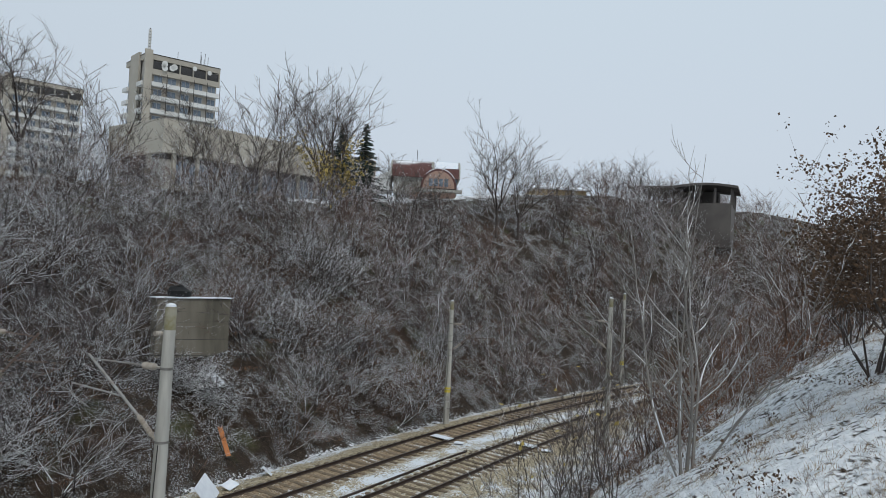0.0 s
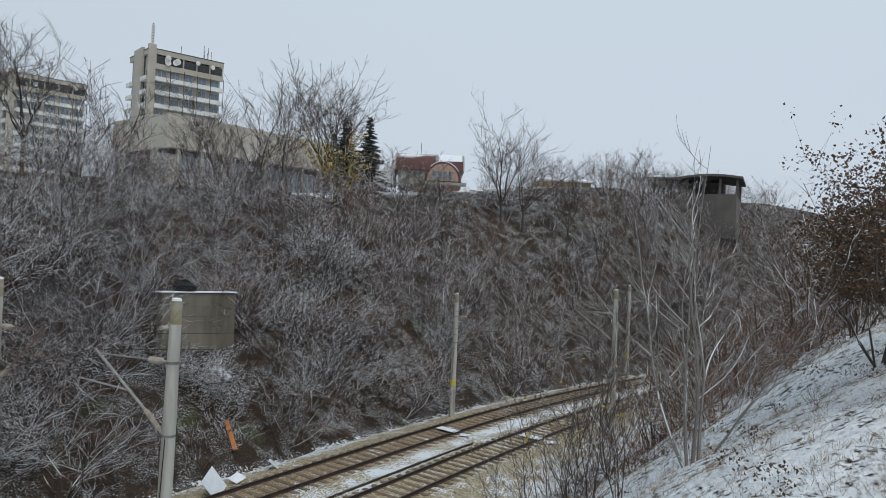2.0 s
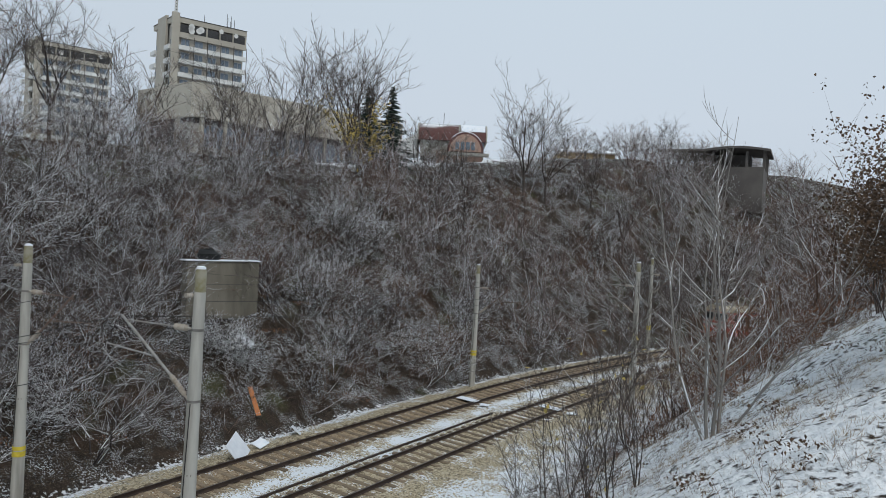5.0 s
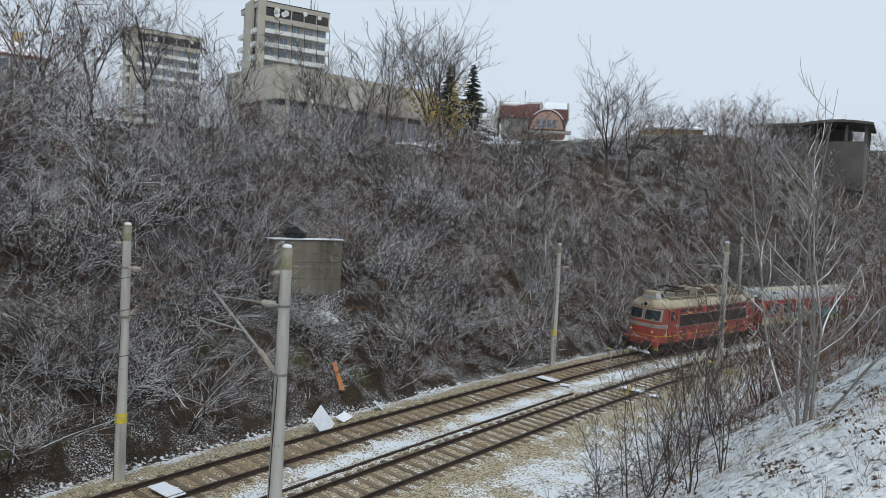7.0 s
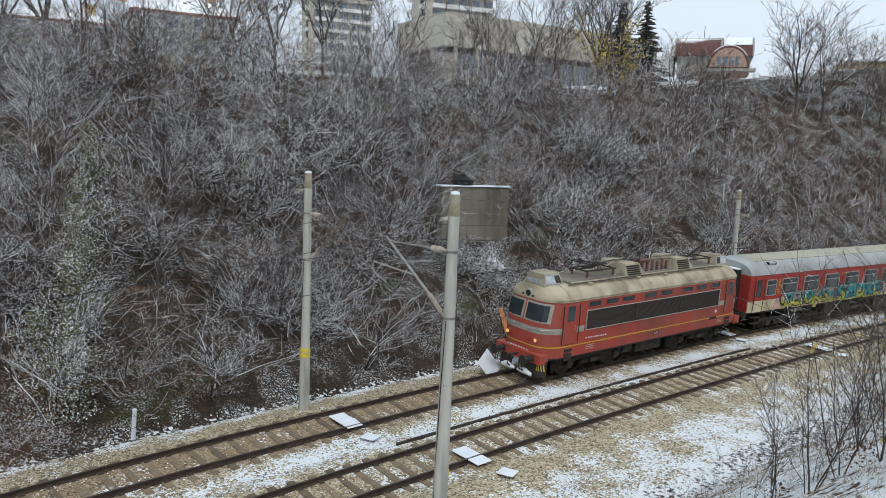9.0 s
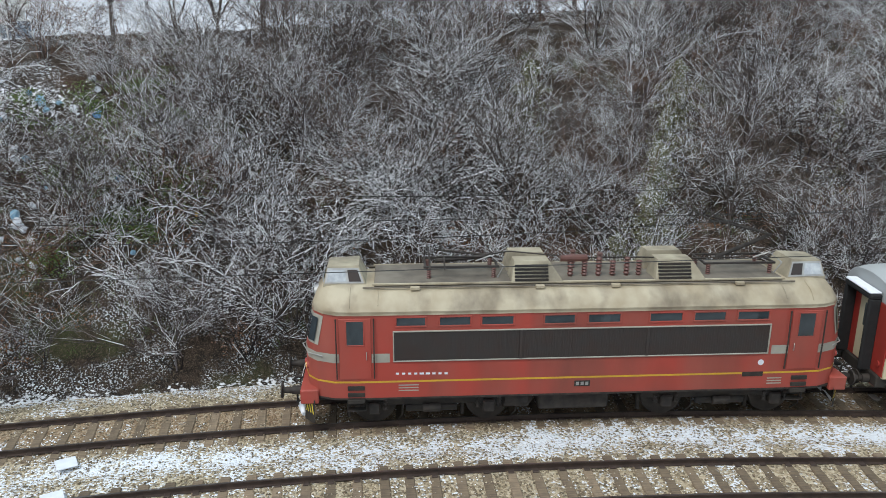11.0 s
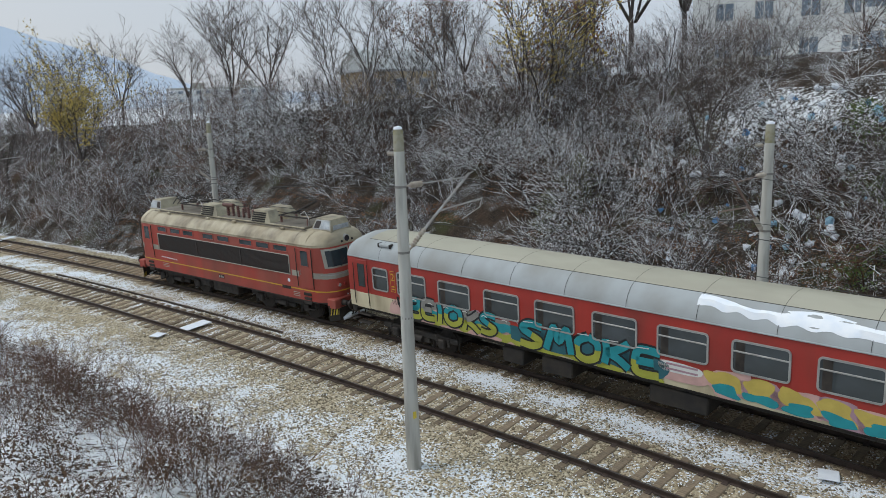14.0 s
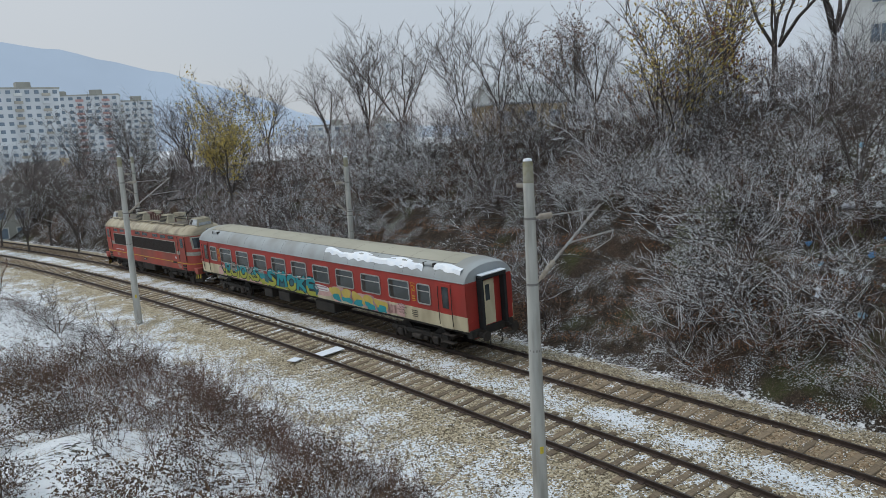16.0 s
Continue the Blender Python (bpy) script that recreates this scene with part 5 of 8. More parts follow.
def build_coach():
    e = thing("passenger_coach", "red and cream passenger coach with grey roof and graffiti", "railway coach")
    h = COACH_L / 2
    side, roof = coach_section()

    def sec(pts, x):
        return [(x, y, z) for y, z in pts] + [(x, -y, z) for y, z in pts[::-1][(1 if pts[-1][0] == 0 else 0):]]
    lower = [(1.30, 1.25)] + [(1.41, 1.27), (1.425, 1.90)]
    part("lower_body", Mesh().loft([sec(lower, -h), sec(lower, h)]), m_cream, e, "dirty cream lower body")
    upper = [(1.425, 1.90), (1.425, 2.9), (1.405, 3.36)]
    part("upper_body", Mesh().loft([sec(upper, -h), sec(upper, h)]), m_redc, e, "red upper body")
    rs = [(y + (0.02 if y > 1 else 0), z) for y, z in roof]
    xs = [-h, -h + 0.25, -h + 0.9] + [-h + 0.9 + (COACH_L - 1.8) * k / 12 for k in range(1, 12)] + [h - 0.9, h - 0.25, h]
    drop = {0: 0.22, 1: 0.08, 2: 0, len(xs) - 1: 0.22, len(xs) - 2: 0.08}
    part("roof", Mesh().loft([sec([(y, 3.36 + (z - 3.36) * (1 - drop.get(i, 0))) for y, z in rs], x) for i, x in enumerate(xs)]), m_roofg, e, "grey sheet roof stained tan along the top", smooth=True)
    for i in range(11):
        x = -h + 1.9 + i * (COACH_L - 3.8) / 10
        part("roof_seam", Mesh().loft([[(x - 0.006, y, z) for y, z in [(a * 1.005, b_ + 0.009) for a, b_ in rs]] + [(x - 0.006, -y, z) for y, z in [(a * 1.005, b_ + 0.009) for a, b_ in rs[::-1]]], [(x + 0.006, y, z) for y, z in [(a * 1.005, b_ + 0.009) for a, b_ in rs]] + [(x + 0.006, -y, z) for y, z in [(a * 1.005, b_ + 0.009) for a, b_ in rs[::-1]]]], closed=False, caps=False), m_gunk, e)
    crown = [(y, z + 0.006) for y, z in rs if y < 0.95]
    crown = [(0.88, float(np.interp(0.88, [q[0] for q in rs[::-1]], [q[1] for q in rs[::-1]])) + 0.006)] + [q for q in crown if q[0] < 0.88]
    part("roof_crown", Mesh().loft([[(x, y, z) for y, z in crown] + [(x, -y, z) for y, z in crown[::-1][1:]] for x in (-h + 0.95, h - 0.95)], closed=False, caps=False), m_rooftan, e, "tan weathered strip along the ridge", smooth=True)
    for sg in (-1, 1):
        part("crown_seam", Mesh().tube([(-h + 0.9, sg * 0.88, crown[0][1]), (h - 0.9, sg * 0.88, crown[0][1])], 0.008, 5), m_gunk, e)
        part("rain_strip", Mesh().box(0, sg * 1.43, 3.37, COACH_L - 0.1, 0.03, 0.04, 0.008), m_roofg, e)
        for x in (h - 2.05, -h + 2.45):
            v = part("roof_vent", Mesh().box(x, sg * 1.13, 3.93, 0.62, 0.20, 0.14, 0.04), m_roofg, e, "small roof ventilator")
            for d in (-1, 1):
                part("vent_cap", Mesh().box(x + d * 0.32, sg * 1.13, 3.93, 0.08, 0.22, 0.16, 0.02), m_gunk, v)
        part("waist_line", Mesh().box(0, sg * 1.427, 1.90, COACH_L, 0.008, 0.02, 0), m_cream, e)
        y = sg * 1.425
        wins = [(h - 1.45 - 0.475, 0.95)] + [(h - 2.86 - 2.165 * i - 0.79, 1.58) for i in range(9)] + [(h - 22.26 - 0.475, 0.95)]
        for cx, wd in wins:
            x0, x1 = cx - wd / 2 + 0.05, cx + wd / 2 - 0.05
            w = part("window", round_frame(x0 - 0.03, x1 + 0.03, 2.13, 3.07, y - sg * 0.01, y + sg * 0.03, 0.055, 0.13), m_frame, e, "aluminium-framed coach window")
            part("pane", Mesh().slab(round_rect(x0 - 0.01, x1 + 0.01, 2.15, 3.05, 0.11), 1, min(y - sg * 0.02, y + sg * 0.012), max(y - sg * 0.02, y + sg * 0.012)), m_glass, w, "dark grimy glass")
            part("transom", Mesh().box(cx, y + sg * 0.014, 2.74, x1 - x0, 0.03, 0.045, 0.005), m_frame, w)
            part("curtain", Mesh().box(cx + (x1 - x0) * 0.36, y + sg * 0.0115, 2.6, (x1 - x0) * 0.16, 0.004, 0.86, 0), m_gunk, w)
        for d in (-1, 1):
            dx = h - 0.80 if d > 0 else -h + 1.25
            dr = part("door", Mesh().box(dx, y - sg * 0.01, 2.26, 0.74, 0.05, 2.0, 0.01), m_redc, e, "narrow folding door")
            part("door_foot", Mesh().box(dx, y - sg * 0.004, 1.58, 0.745, 0.05, 0.64, 0.008), m_cream, dr)
            part("pane", Mesh().box(dx, y + sg * 0.014, 2.62, 0.36, 0.014, 0.9, 0.006), m_cabglass, dr)
            part("pane_seal", frame_rect(Mesh(), dx - 0.18, dx + 0.18, 2.17, 3.07, y + sg * 0.016, 0.03, 0.02), m_black, dr)
            for hx in (-0.42, 0.42):
                part("handrail", Mesh().tube([(dx + hx, y + sg * 0.05, 1.4), (dx + hx, y + sg * 0.07, 2.2), (dx + hx, y + sg * 0.05, 3.1)], 0.018, 6), m_black, e)
            for k in range(2):
                part("footboard", Mesh().box(dx, sg * (1.34 + 0.05 * k), 0.95 - 0.33 * k, 0.75, 0.26, 0.035, 0.008), m_gunk, e, "snowy footboard")
            sx = h - 2.64 if d > 0 else -h + 3.40
            pl = part("class_sign", Mesh().box(sx, y + sg * 0.004, 2.62, 0.26, 0.01, 0.86, 0.003), m_redc, e, "red panel edged in yellow")
            part("sign_edge", frame_rect(Mesh(), sx - 0.11, sx + 0.11, 2.22, 3.02, y + sg * 0.01, 0.018, 0.006), m_yline, pl)
            tx = bpy.data.curves.new("class_figure", "FONT")
            tx.body, tx.size, tx.align_x, tx.align_y, tx.extrude = "2", 0.42, "CENTER", "CENTER", 0.003
            tx.materials.append(m_yline)
            to = new("class_figure", tx)
            to.parent = pl
            to.matrix_basis = pose(sx, y + sg * 0.012, 2.78, 90, 0, 180 if sg > 0 else 0)
            part("pictogram", Mesh().box(sx, y + sg * 0.011, 2.42, 0.16, 0.004, 0.05, 0).box(sx, y + sg * 0.011, 2.31, 0.16, 0.004, 0.05, 0), m_yline, pl)
        for k in range(4):
            part("data_bar", Mesh().box(-sg * (h - 3.4) if sg > 0 else (h - 3.4), y + sg * 0.005, 1.74 - 0.09 * k, 0.45 - 0.08 * (k % 2), 0.004, 0.035, 0), m_gunk, e)
        part("sole_bar", Mesh().box(0, sg * 1.25, 1.20, COACH_L - 0.3, 0.12, 0.16, 0.02), m_black, e, "dark underframe")
    for d in (-1, 1):
        x = d * h
        part("end_wall", Mesh().box(x + d * 0.01, 0, 2.32, 0.03, 2.76, 2.05, 0.01), m_redc, e, "red coach end")
        gw = part("gangway", Mesh().box(x + d * 0.18, 0.70, 2.35, 0.36, 0.16, 2.2, 0.05).box(x + d * 0.18, -0.70, 2.35, 0.36, 0.16, 2.2, 0.05).box(x + d * 0.18, 0, 3.50, 0.36, 1.56, 0.18, 0.05), m_tyre, e, "black rubber gangway bellows")
        part("gangway_door", Mesh().box(x + d * 0.04, 0.17, 2.32, 0.04, 0.86, 1.95, 0.01), m_cream, gw, "cream gangway door")
        part("door_glass", Mesh().box(x + d * 0.065, 0.17, 2.75, 0.012, 0.26, 0.7, 0.005), m_glass, gw)
        part("snow_on_gangway", Mesh().box(x + d * 0.2, 0, 3.62, 0.34, 1.5, 0.07, 0.03), m_snow, gw, "snow lying on the bellows")
        part("end_beam", Mesh().box(x - d * 0.05, 0, 1.12, 0.3, 2.6, 0.36, 0.03), m_black, e)
        for sg in (-1, 1):
            part("tail_light", Mesh().tube([(x, sg * 1.12, 1.62), (x + d * 0.06, sg * 1.12, 1.62)], 0.09, 12), m_redc, e)
            part("end_step", Mesh().box(x + d * 0.02, sg * 1.2, 0.6, 0.2, 0.35, 0.03, 0.006), m_gunk, e)
        buffer_pair(e, x, d)
        for y in (-0.3, 0.45):
            part("brake_hose", Mesh().tube([(x, y, 1.0), (x + d * 0.3, y, 0.9), (x + d * 0.32, y, 0.55), (x + d * 0.2, y, 0.45)], 0.035, 6), m_black, e)
    # snow left on the roof
    rng = random.Random(3)
    for a, b_, seed in ((-h + 10.6, -h + 2.75, 1), (-h + 2.1, -h + 0.35, 2)):
        n = int(abs(a - b_) / 0.12)
        top, low = [], []
        for k in range(n + 1):
            x = a + (b_ - a) * k / n
            zt = 3.93 + 0.05 * math.sin(x * 2.1)
            zl = 3.80 - 0.14 * min(1, k / 18) + 0.075 * (abs((x * 1.25) % 1 - 0.5) * 2 - 0.5) + 0.02 * math.sin(x * 9)
            yt = float(np.interp(zt, [z for _, z in roof], [y for y, _ in roof])) + 0.015
            yl = float(np.interp(zl, [z for _, z in roof], [y for y, _ in roof])) + 0.03
            top.append((x, yt - 0.06, zt + 0.035))
            low.append((x, yl, zl))
        mid = [(p[0], (p[1] + q[1]) / 2 + 0.05, (p[2] + q[2]) / 2 + 0.05) for p, q in zip(top, low)]
        tops = [(p[0], p[1] - 0.05, p[2] - 0.06) for p in top]
        lows = [(p[0], p[1] - 0.05, p[2] - 0.01) for p in low]
        part("roof_snow", Mesh().loft([tops, top, mid, low, lows], closed=False, caps=False), m_snow, e, "slipping sheet of snow with a scalloped edge", smooth=True)
    graffiti(e)
    for cx in (-h + 3.6, h - 3.6):
        bogie(e, cx, 2.5, 0.46)
    for x, l in ((-1.6, 1.8), (2.6, 1.2), (4.4, 0.9)):
        part("battery_box", Mesh().box(x, 0.2, 0.80, l, 2.2, 0.55, 0.04), m_black, e, "dark box under the floor")
    part("floor_frame", Mesh().box(0, 0, 1.15, COACH_L - 0.4, 2.3, 0.14, 0.02), m_black, e)
    return e


coach = build_coach()

# where the locomotive's middle is, in s, through the clip
TRAIN_T = [6.5, 7.0, 7.5, 8.0, 8.5, 9.0, 9.5, 10.0, 10.2, 12.3, 12.5, 13.0, 13.5, 14.0, 14.5, 15.0, 15.5, 16.0]
TRAIN_S = [-64.8, -59.1, -53.0, -46.6, -40.25, -33.95, -27.7, -21.2, -18.6, 9.7, 12.4, 19.0, 25.4, 32.0, 38.7, 45.1, 51.4, 57.6]
ARC_S = np.arange(-240, 260, 0.25)
_ax, _ay = plan(ARC_S, SP)
ARC_L = np.concatenate([[0], np.cumsum(np.hypot(np.diff(_ax), np.diff(_ay)))])
ARC_L -= np.interp(0, ARC_S, ARC_L)


def loco_arc(t):
    a = np.interp(TRAIN_S, ARC_S, ARC_L)
    if t < 6.5:
        return float(a[0] - 13.3 * (6.5 - t))
    return float(np.interp(t, TRAIN_T, a))


def vehicle_pose(arc, half_base):
    ends = []
    for o in (-half_base, half_base):
        s = float(np.interp(arc + o, ARC_L, ARC_S))
        ends.append([float(c) for c in plan(s, SP)])
    (xa, ya), (xb, yb) = ends
    return pose((xa + xb) / 2, (ya + yb) / 2, CANT / 2, -2.6, 0, math.degrees(math.atan2(yb - ya, xb - xa)))


def motions():
    times = [k * 0.25 for k in range(65)]
    walk(loco, [(t, vehicle_pose(loco_arc(t), 4.15)) for t in times])
    walk(coach, [(t, vehicle_pose(loco_arc(t) - 21.5, 9.1)) for t in times])
    for w, r, wx in WHEELS:
        z = w.matrix_basis.translation.z
        walk(w, [(k / 30, pose(wx, 0, z, 0, math.degrees((loco_arc(k / 30) / r) % (2 * math.pi)), 0)) for k in range(481)])

# ---- bare scrub and trees ----
def grow(rng, stems, height, spread, kids=(2, 2), nseg=(4, 2, 1), thick=0.03, droop=0.0, start=0.0, ratio=(0.38, 0.62), wobble=0.17, lift=0.03):
    """Branch segments (from, to, radius, radius) of one plant at the origin. kids: side shoots at each node, level by level."""
    segs = []
    last = len(kids)

    def shoot(p, d, length, r, level):
        n = nseg[level]
        step = length / n
        cur = p
        for k in range(n):
            d = d + np.array([rng.gauss(0, wobble), rng.gauss(0, wobble), rng.gauss(lift - droop * level, wobble * 0.7)])
            d = d / np.linalg.norm(d)
            q = cur + d * step
            r0, r1 = r * (1 - 0.75 * k / n), r * (1 - 0.75 * (k + 1) / n)
            end = level == last and k == n - 1
            segs.append((cur, q, r0, 0.0 if end else r1))
            if level < last and (k > 0 or level > 0):
                for _ in range(kids[level]):
                    a = rng.uniform(0, 6.283)
                    tilt = rng.uniform(0.45, 1.1)
                    side = np.array([math.cos(a), math.sin(a), rng.uniform(-0.2, 0.7)])
                    nd = d * math.cos(tilt) + side * math.sin(tilt)
                    f = rng.uniform(0.2, 1.0)
                    shoot(cur + (q - cur) * f, nd / np.linalg.norm(nd), length * rng.uniform(*ratio), max(r1, r * 0.3) * 0.62, level + 1)
            cur = q

    for k in range(stems):
        a = 6.283 * (k + rng.random() * 0.7) / stems
        tl = rng.uniform(0.15, 1.0) * spread
        d = np.array([math.cos(a) * tl, math.sin(a) * tl, 1.0])
        p = np.array([math.cos(a) * 0.15 * spread, math.sin(a) * 0.15 * spread, start])
        shoot(p, d / np.linalg.norm(d), height * rng.uniform(0.7, 1.05), thick * rng.uniform(0.7, 1.2), 0)
    return segs


def seg_tris(segs, min_r=0.0055):
    """Three-sided tapering sticks for segments, as arrays."""
    A = np.array([s[0] for s in segs])
    B = np.array([s[1] for s in segs])
    R0 = np.maximum(np.array([s[2] for s in segs]), min_r)
    R1 = np.array([s[3] for s in segs])
    R1 = np.where(R1 > 0, np.maximum(R1, min_r), 0.0015)
    d = B - A
    d /= np.linalg.norm(d, axis=1)[:, None] + 1e-9
    ref = np.where(np.abs(d[:, 2:3]) < 0.9, np.array([[0, 0, 1.0]]), np.array([[1.0, 0, 0]]))
    a = np.cross(d, ref)
    a /= np.linalg.norm(a, axis=1)[:, None]
    b = np.cross(d, a)
    V, n = [], len(segs)
    for base, R in ((A, R0), (B, R1)):
        for k in range(3):
            th = 2 * math.pi * k / 3 + math.pi / 6
            V.append(base + (a * math.cos(th) + b * math.sin(th)) * R[:, None])
    V = np.stack(V, 1).reshape(-1, 3)
    F = np.array([(0, 1, 4), (0, 4, 3), (1, 2, 5), (1, 5, 4), (2, 0, 3), (2, 3, 5)])
    spike = R1 < 0.002
    F3 = np.array([(0, 1, 3), (1, 2, 3), (2, 0, 3)])
    o = np.arange(n) * 6
    faces = np.concatenate([(F[None] + o[~spike][:, None, None]).reshape(-1, 3), (F3[None] + o[spike][:, None, None]).reshape(-1, 3)])
    return V, faces


def leaf_tris(rng, points, size, fold=0.35):
    """Small folded leaves at the points: two triangles each side of a rib."""
    n = len(points)
    P = np.asarray(points)
    g = np.random.default_rng(rng.randrange(1 << 30))
    d = g.normal(size=(n, 3))
    d /= np.linalg.norm(d, axis=1)[:, None]
    s = np.cross(d, g.normal(size=(n, 3)))
    s /= np.linalg.norm(s, axis=1)[:, None]
    nn = np.cross(d, s)
    L = (size * g.uniform(0.6, 1.3, n))[:, None]
    V = np.stack([P, P + d * L * 0.5 + s * L * 0.32 + nn * L * fold * 0.4, P + d * L, P + d * L * 0.5 - s * L * 0.32 + nn * L * fold * 0.4], 1).reshape(-1, 3)
    o = np.arange(n) * 4
    F = (np.array([(0, 1, 2), (0, 2, 3)])[None] + o[:, None, None]).reshape(-1, 3)
    return V, F


def scatter(name, variants, places, mat, label, seed):
    """Many plants joined into one mesh: places are (x, y, z, scale, height factor)."""
    g = np.random.default_rng(seed)
    VS, FS, o = [], [], 0
    for x, y, z, sc, hf in places:
        V, F = variants[g.integers(len(variants))]
        a = g.uniform(0, 6.283)
        c, s = math.cos(a) * sc, math.sin(a) * sc
        q = np.empty(V.shape, np.float32)
        q[:, 0] = V[:, 0] * c - V[:, 1] * s + x
        q[:, 1] = V[:, 0] * s + V[:, 1] * c + y
        q[:, 2] = V[:, 2] * sc * hf + z
        VS.append(q)
        FS.append(F + o)
        o += len(V)
    ob = tri_object(name, np.concatenate(VS), np.concatenate(FS), mat)
    return tagged(ob, label, "scrub", kind="stuff")


RG = random.Random(42)
bushes = [seg_tris(grow(RG, 6, RG.uniform(2.8, 3.6), 0.9, (3, 4), (4, 2, 1), 0.030, wobble=0.29, ratio=(0.40, 0.68), lift=0.02), 0.0066) for _ in range(7)]
bushes_fine = [seg_tris(grow(RG, 8, RG.uniform(2.0, 2.6), 1.4, (3, 4), (3, 2, 1), 0.020, droop=0.06, wobble=0.32, ratio=(0.42, 0.75)), 0.0062) for _ in range(6)]
bushes_far = [seg_tris(grow(RG, 6, RG.uniform(2.6, 3.4), 1.1, (2, 3), (3, 2, 1), 0.034, wobble=0.25, ratio=(0.4, 0.7)), 0.0105) for _ in range(5)]
brambles = [seg_tris(grow(RG, 8, RG.uniform(1.2, 1.7), 2.2, (2, 2), (5, 2, 1), 0.013, droop=0.14, wobble=0.28), 0.0065) for _ in range(5)]


CLEAR = random.Random(99)


def keep_clear(s, dd):
    """Places where the scrub leaves the slope open."""
    if dd < 8.3:
        return False
    px, py = plan(s, dd)
    az, r = math.degrees(math.atan2(-px, py)), math.hypot(px, py)
    if (13.4 < az < 17.3 and r < 39.5) or (15.0 < az < 21.6 and 37.0 < r < 42.0):
        return False
    for qx, qy, _, _ in FAR_POLES:
        qr = math.hypot(qx, qy)
        along = (px * qx + py * qy) / qr
        if 0 < along < qr + 1.5 and abs(px * qy - py * qx) / qr < (1.1 if qr < 30 else 1.9):
            return False
    if abs(s - 12) < 4.2 and 15.5 < dd < 21:
        return CLEAR.random() < 0.35
    if 19 < s < 50 and dd < 12.8:
        return CLEAR.random() < 0.22
    if s > -62 and dd > 8.2 + float(hill_top(s)) / 0.86:
        return CLEAR.random() < (0.30 if s > 2 else 0.75)
    return True


def slope_places(seed, step, s0, s1, d0, d1, smin, smax, keep=1.0, hmin=0.8, hmax=1.2):
    g = random.Random(seed)
    out = []
    s = s0
    while s < s1:
        d = d0
        while d < d1:
            ss, dd = s + g.uniform(-0.5, 0.5) * step, d + g.uniform(-0.5, 0.5) * step
            x, y, z = at(ss, dd, -0.1)
            if g.random() < keep and keep_clear(ss, dd) and (wob(x + 3.1, y, 0.62) > -0.48 or math.hypot(x, y) > 44):
                out.append((x, y, z, g.uniform(smin, smax), g.uniform(hmin, hmax)))
            d += step * (1.0 if dd < 22 else 1.35)
        s += step * (1.0 if -60 < s < 60 else 1.5)
    return out


def near_far(places, limit=58):
    return [p for p in places if math.hypot(p[0], p[1]) < limit], [p for p in places if math.hypot(p[0], p[1]) >= limit]


pn, pf = near_far(slope_places(1, 2.6, -135, 115, 9.4, 32, 0.75, 1.3, 0.95))
scatter("hillside_scrub", bushes, pn, m_bark, "dense leafless grey-brown scrub on the cutting slope", 1)
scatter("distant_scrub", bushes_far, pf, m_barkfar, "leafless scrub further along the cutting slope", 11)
pn, pf = near_far(slope_places(2, 2.6, -125, 115, 9.0, 31, 0.8, 1.4, 0.9))
scatter("brown_scrub", bushes_fine, pn, m_bark2, "leafless brown thicket on the cutting slope", 2)
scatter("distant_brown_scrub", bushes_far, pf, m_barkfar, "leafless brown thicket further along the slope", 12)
scatter("frosted_scrub", bushes_fine, slope_places(3, 3.7, -33, 56, 9.2, 24, 0.7, 1.3, 0.95) + slope_places(13, 3.7, -66, -33, 9.2, 24, 0.7, 1.3, 0.25), m_bark3, "scrub with snow lying along its twigs", 3)
scatter("bramble_scrub", brambles, slope_places(4, 1.25, -60, 8, 8.4, 12.0, 0.5, 1.0, 0.8) + slope_places(44, 2.6, 8, 60, 9.0, 12.0, 0.5, 0.9, 0.6), m_bark2, "arching brambles at the slope's foot", 4)
g5 = random.Random(55)
limbs_places = []
for k in range(70):
    s_ = g5.uniform(-9, 5) if k < 34 else g5.uniform(-50, 45)
    d_ = g5.uniform(9.5, 19)
    if keep_clear(s_, d_):
        limbs_places.append((*at(s_, d_, -0.1), g5.uniform(0.7, 1.25), g5.uniform(0.8, 1.1)))
snow_limbs = [seg_tris(grow(RG, 6, RG.uniform(3.0, 3.8), 1.3, (2, 1), (6, 4, 2), 0.030, droop=0.07, wobble=0.20, ratio=(0.35, 0.6)), 0.011) for _ in range(5)]
scatter("snow_laden_saplings", snow_limbs, limbs_places, m_bark3, "bare saplings with snow lying along their arching limbs", 15)
g4 = random.Random(44)
foot = []
for k in range(90):
    s_, d_ = g4.uniform(-60, 55), g4.uniform(8.3, 11.0)
    if not keep_clear(s_, d_):
        continue
    x, y, z = at(s_, d_, -0.05)
    foot.append((x, y, z, g4.uniform(0.4, 0.8), 1.0))
for k in range(9):
    x, y = polar(15.8 + 0.6 * k, 37.6 + 0.25 * k)
    foot.append((x, y, ground_at(x, y), 0.75, 1.1))
for k in range(14):
    x, y = polar(15.4 + 0.42 * k, 38.9 + 0.1 * (k % 4))
    foot.append((x, y, ground_at(x, y), 0.5 + 0.1 * (k % 3), 1.0))
for k in range(12):
    x, y = polar(15.6 + 0.45 * k, 39.2)
    foot.append((x, y, ground_at(x, y) + 0.1, 1.0, 1.25))
scatter("snowy_brambles", brambles, foot, m_bark3, "snow-laden brambles at the slope's foot", 14)


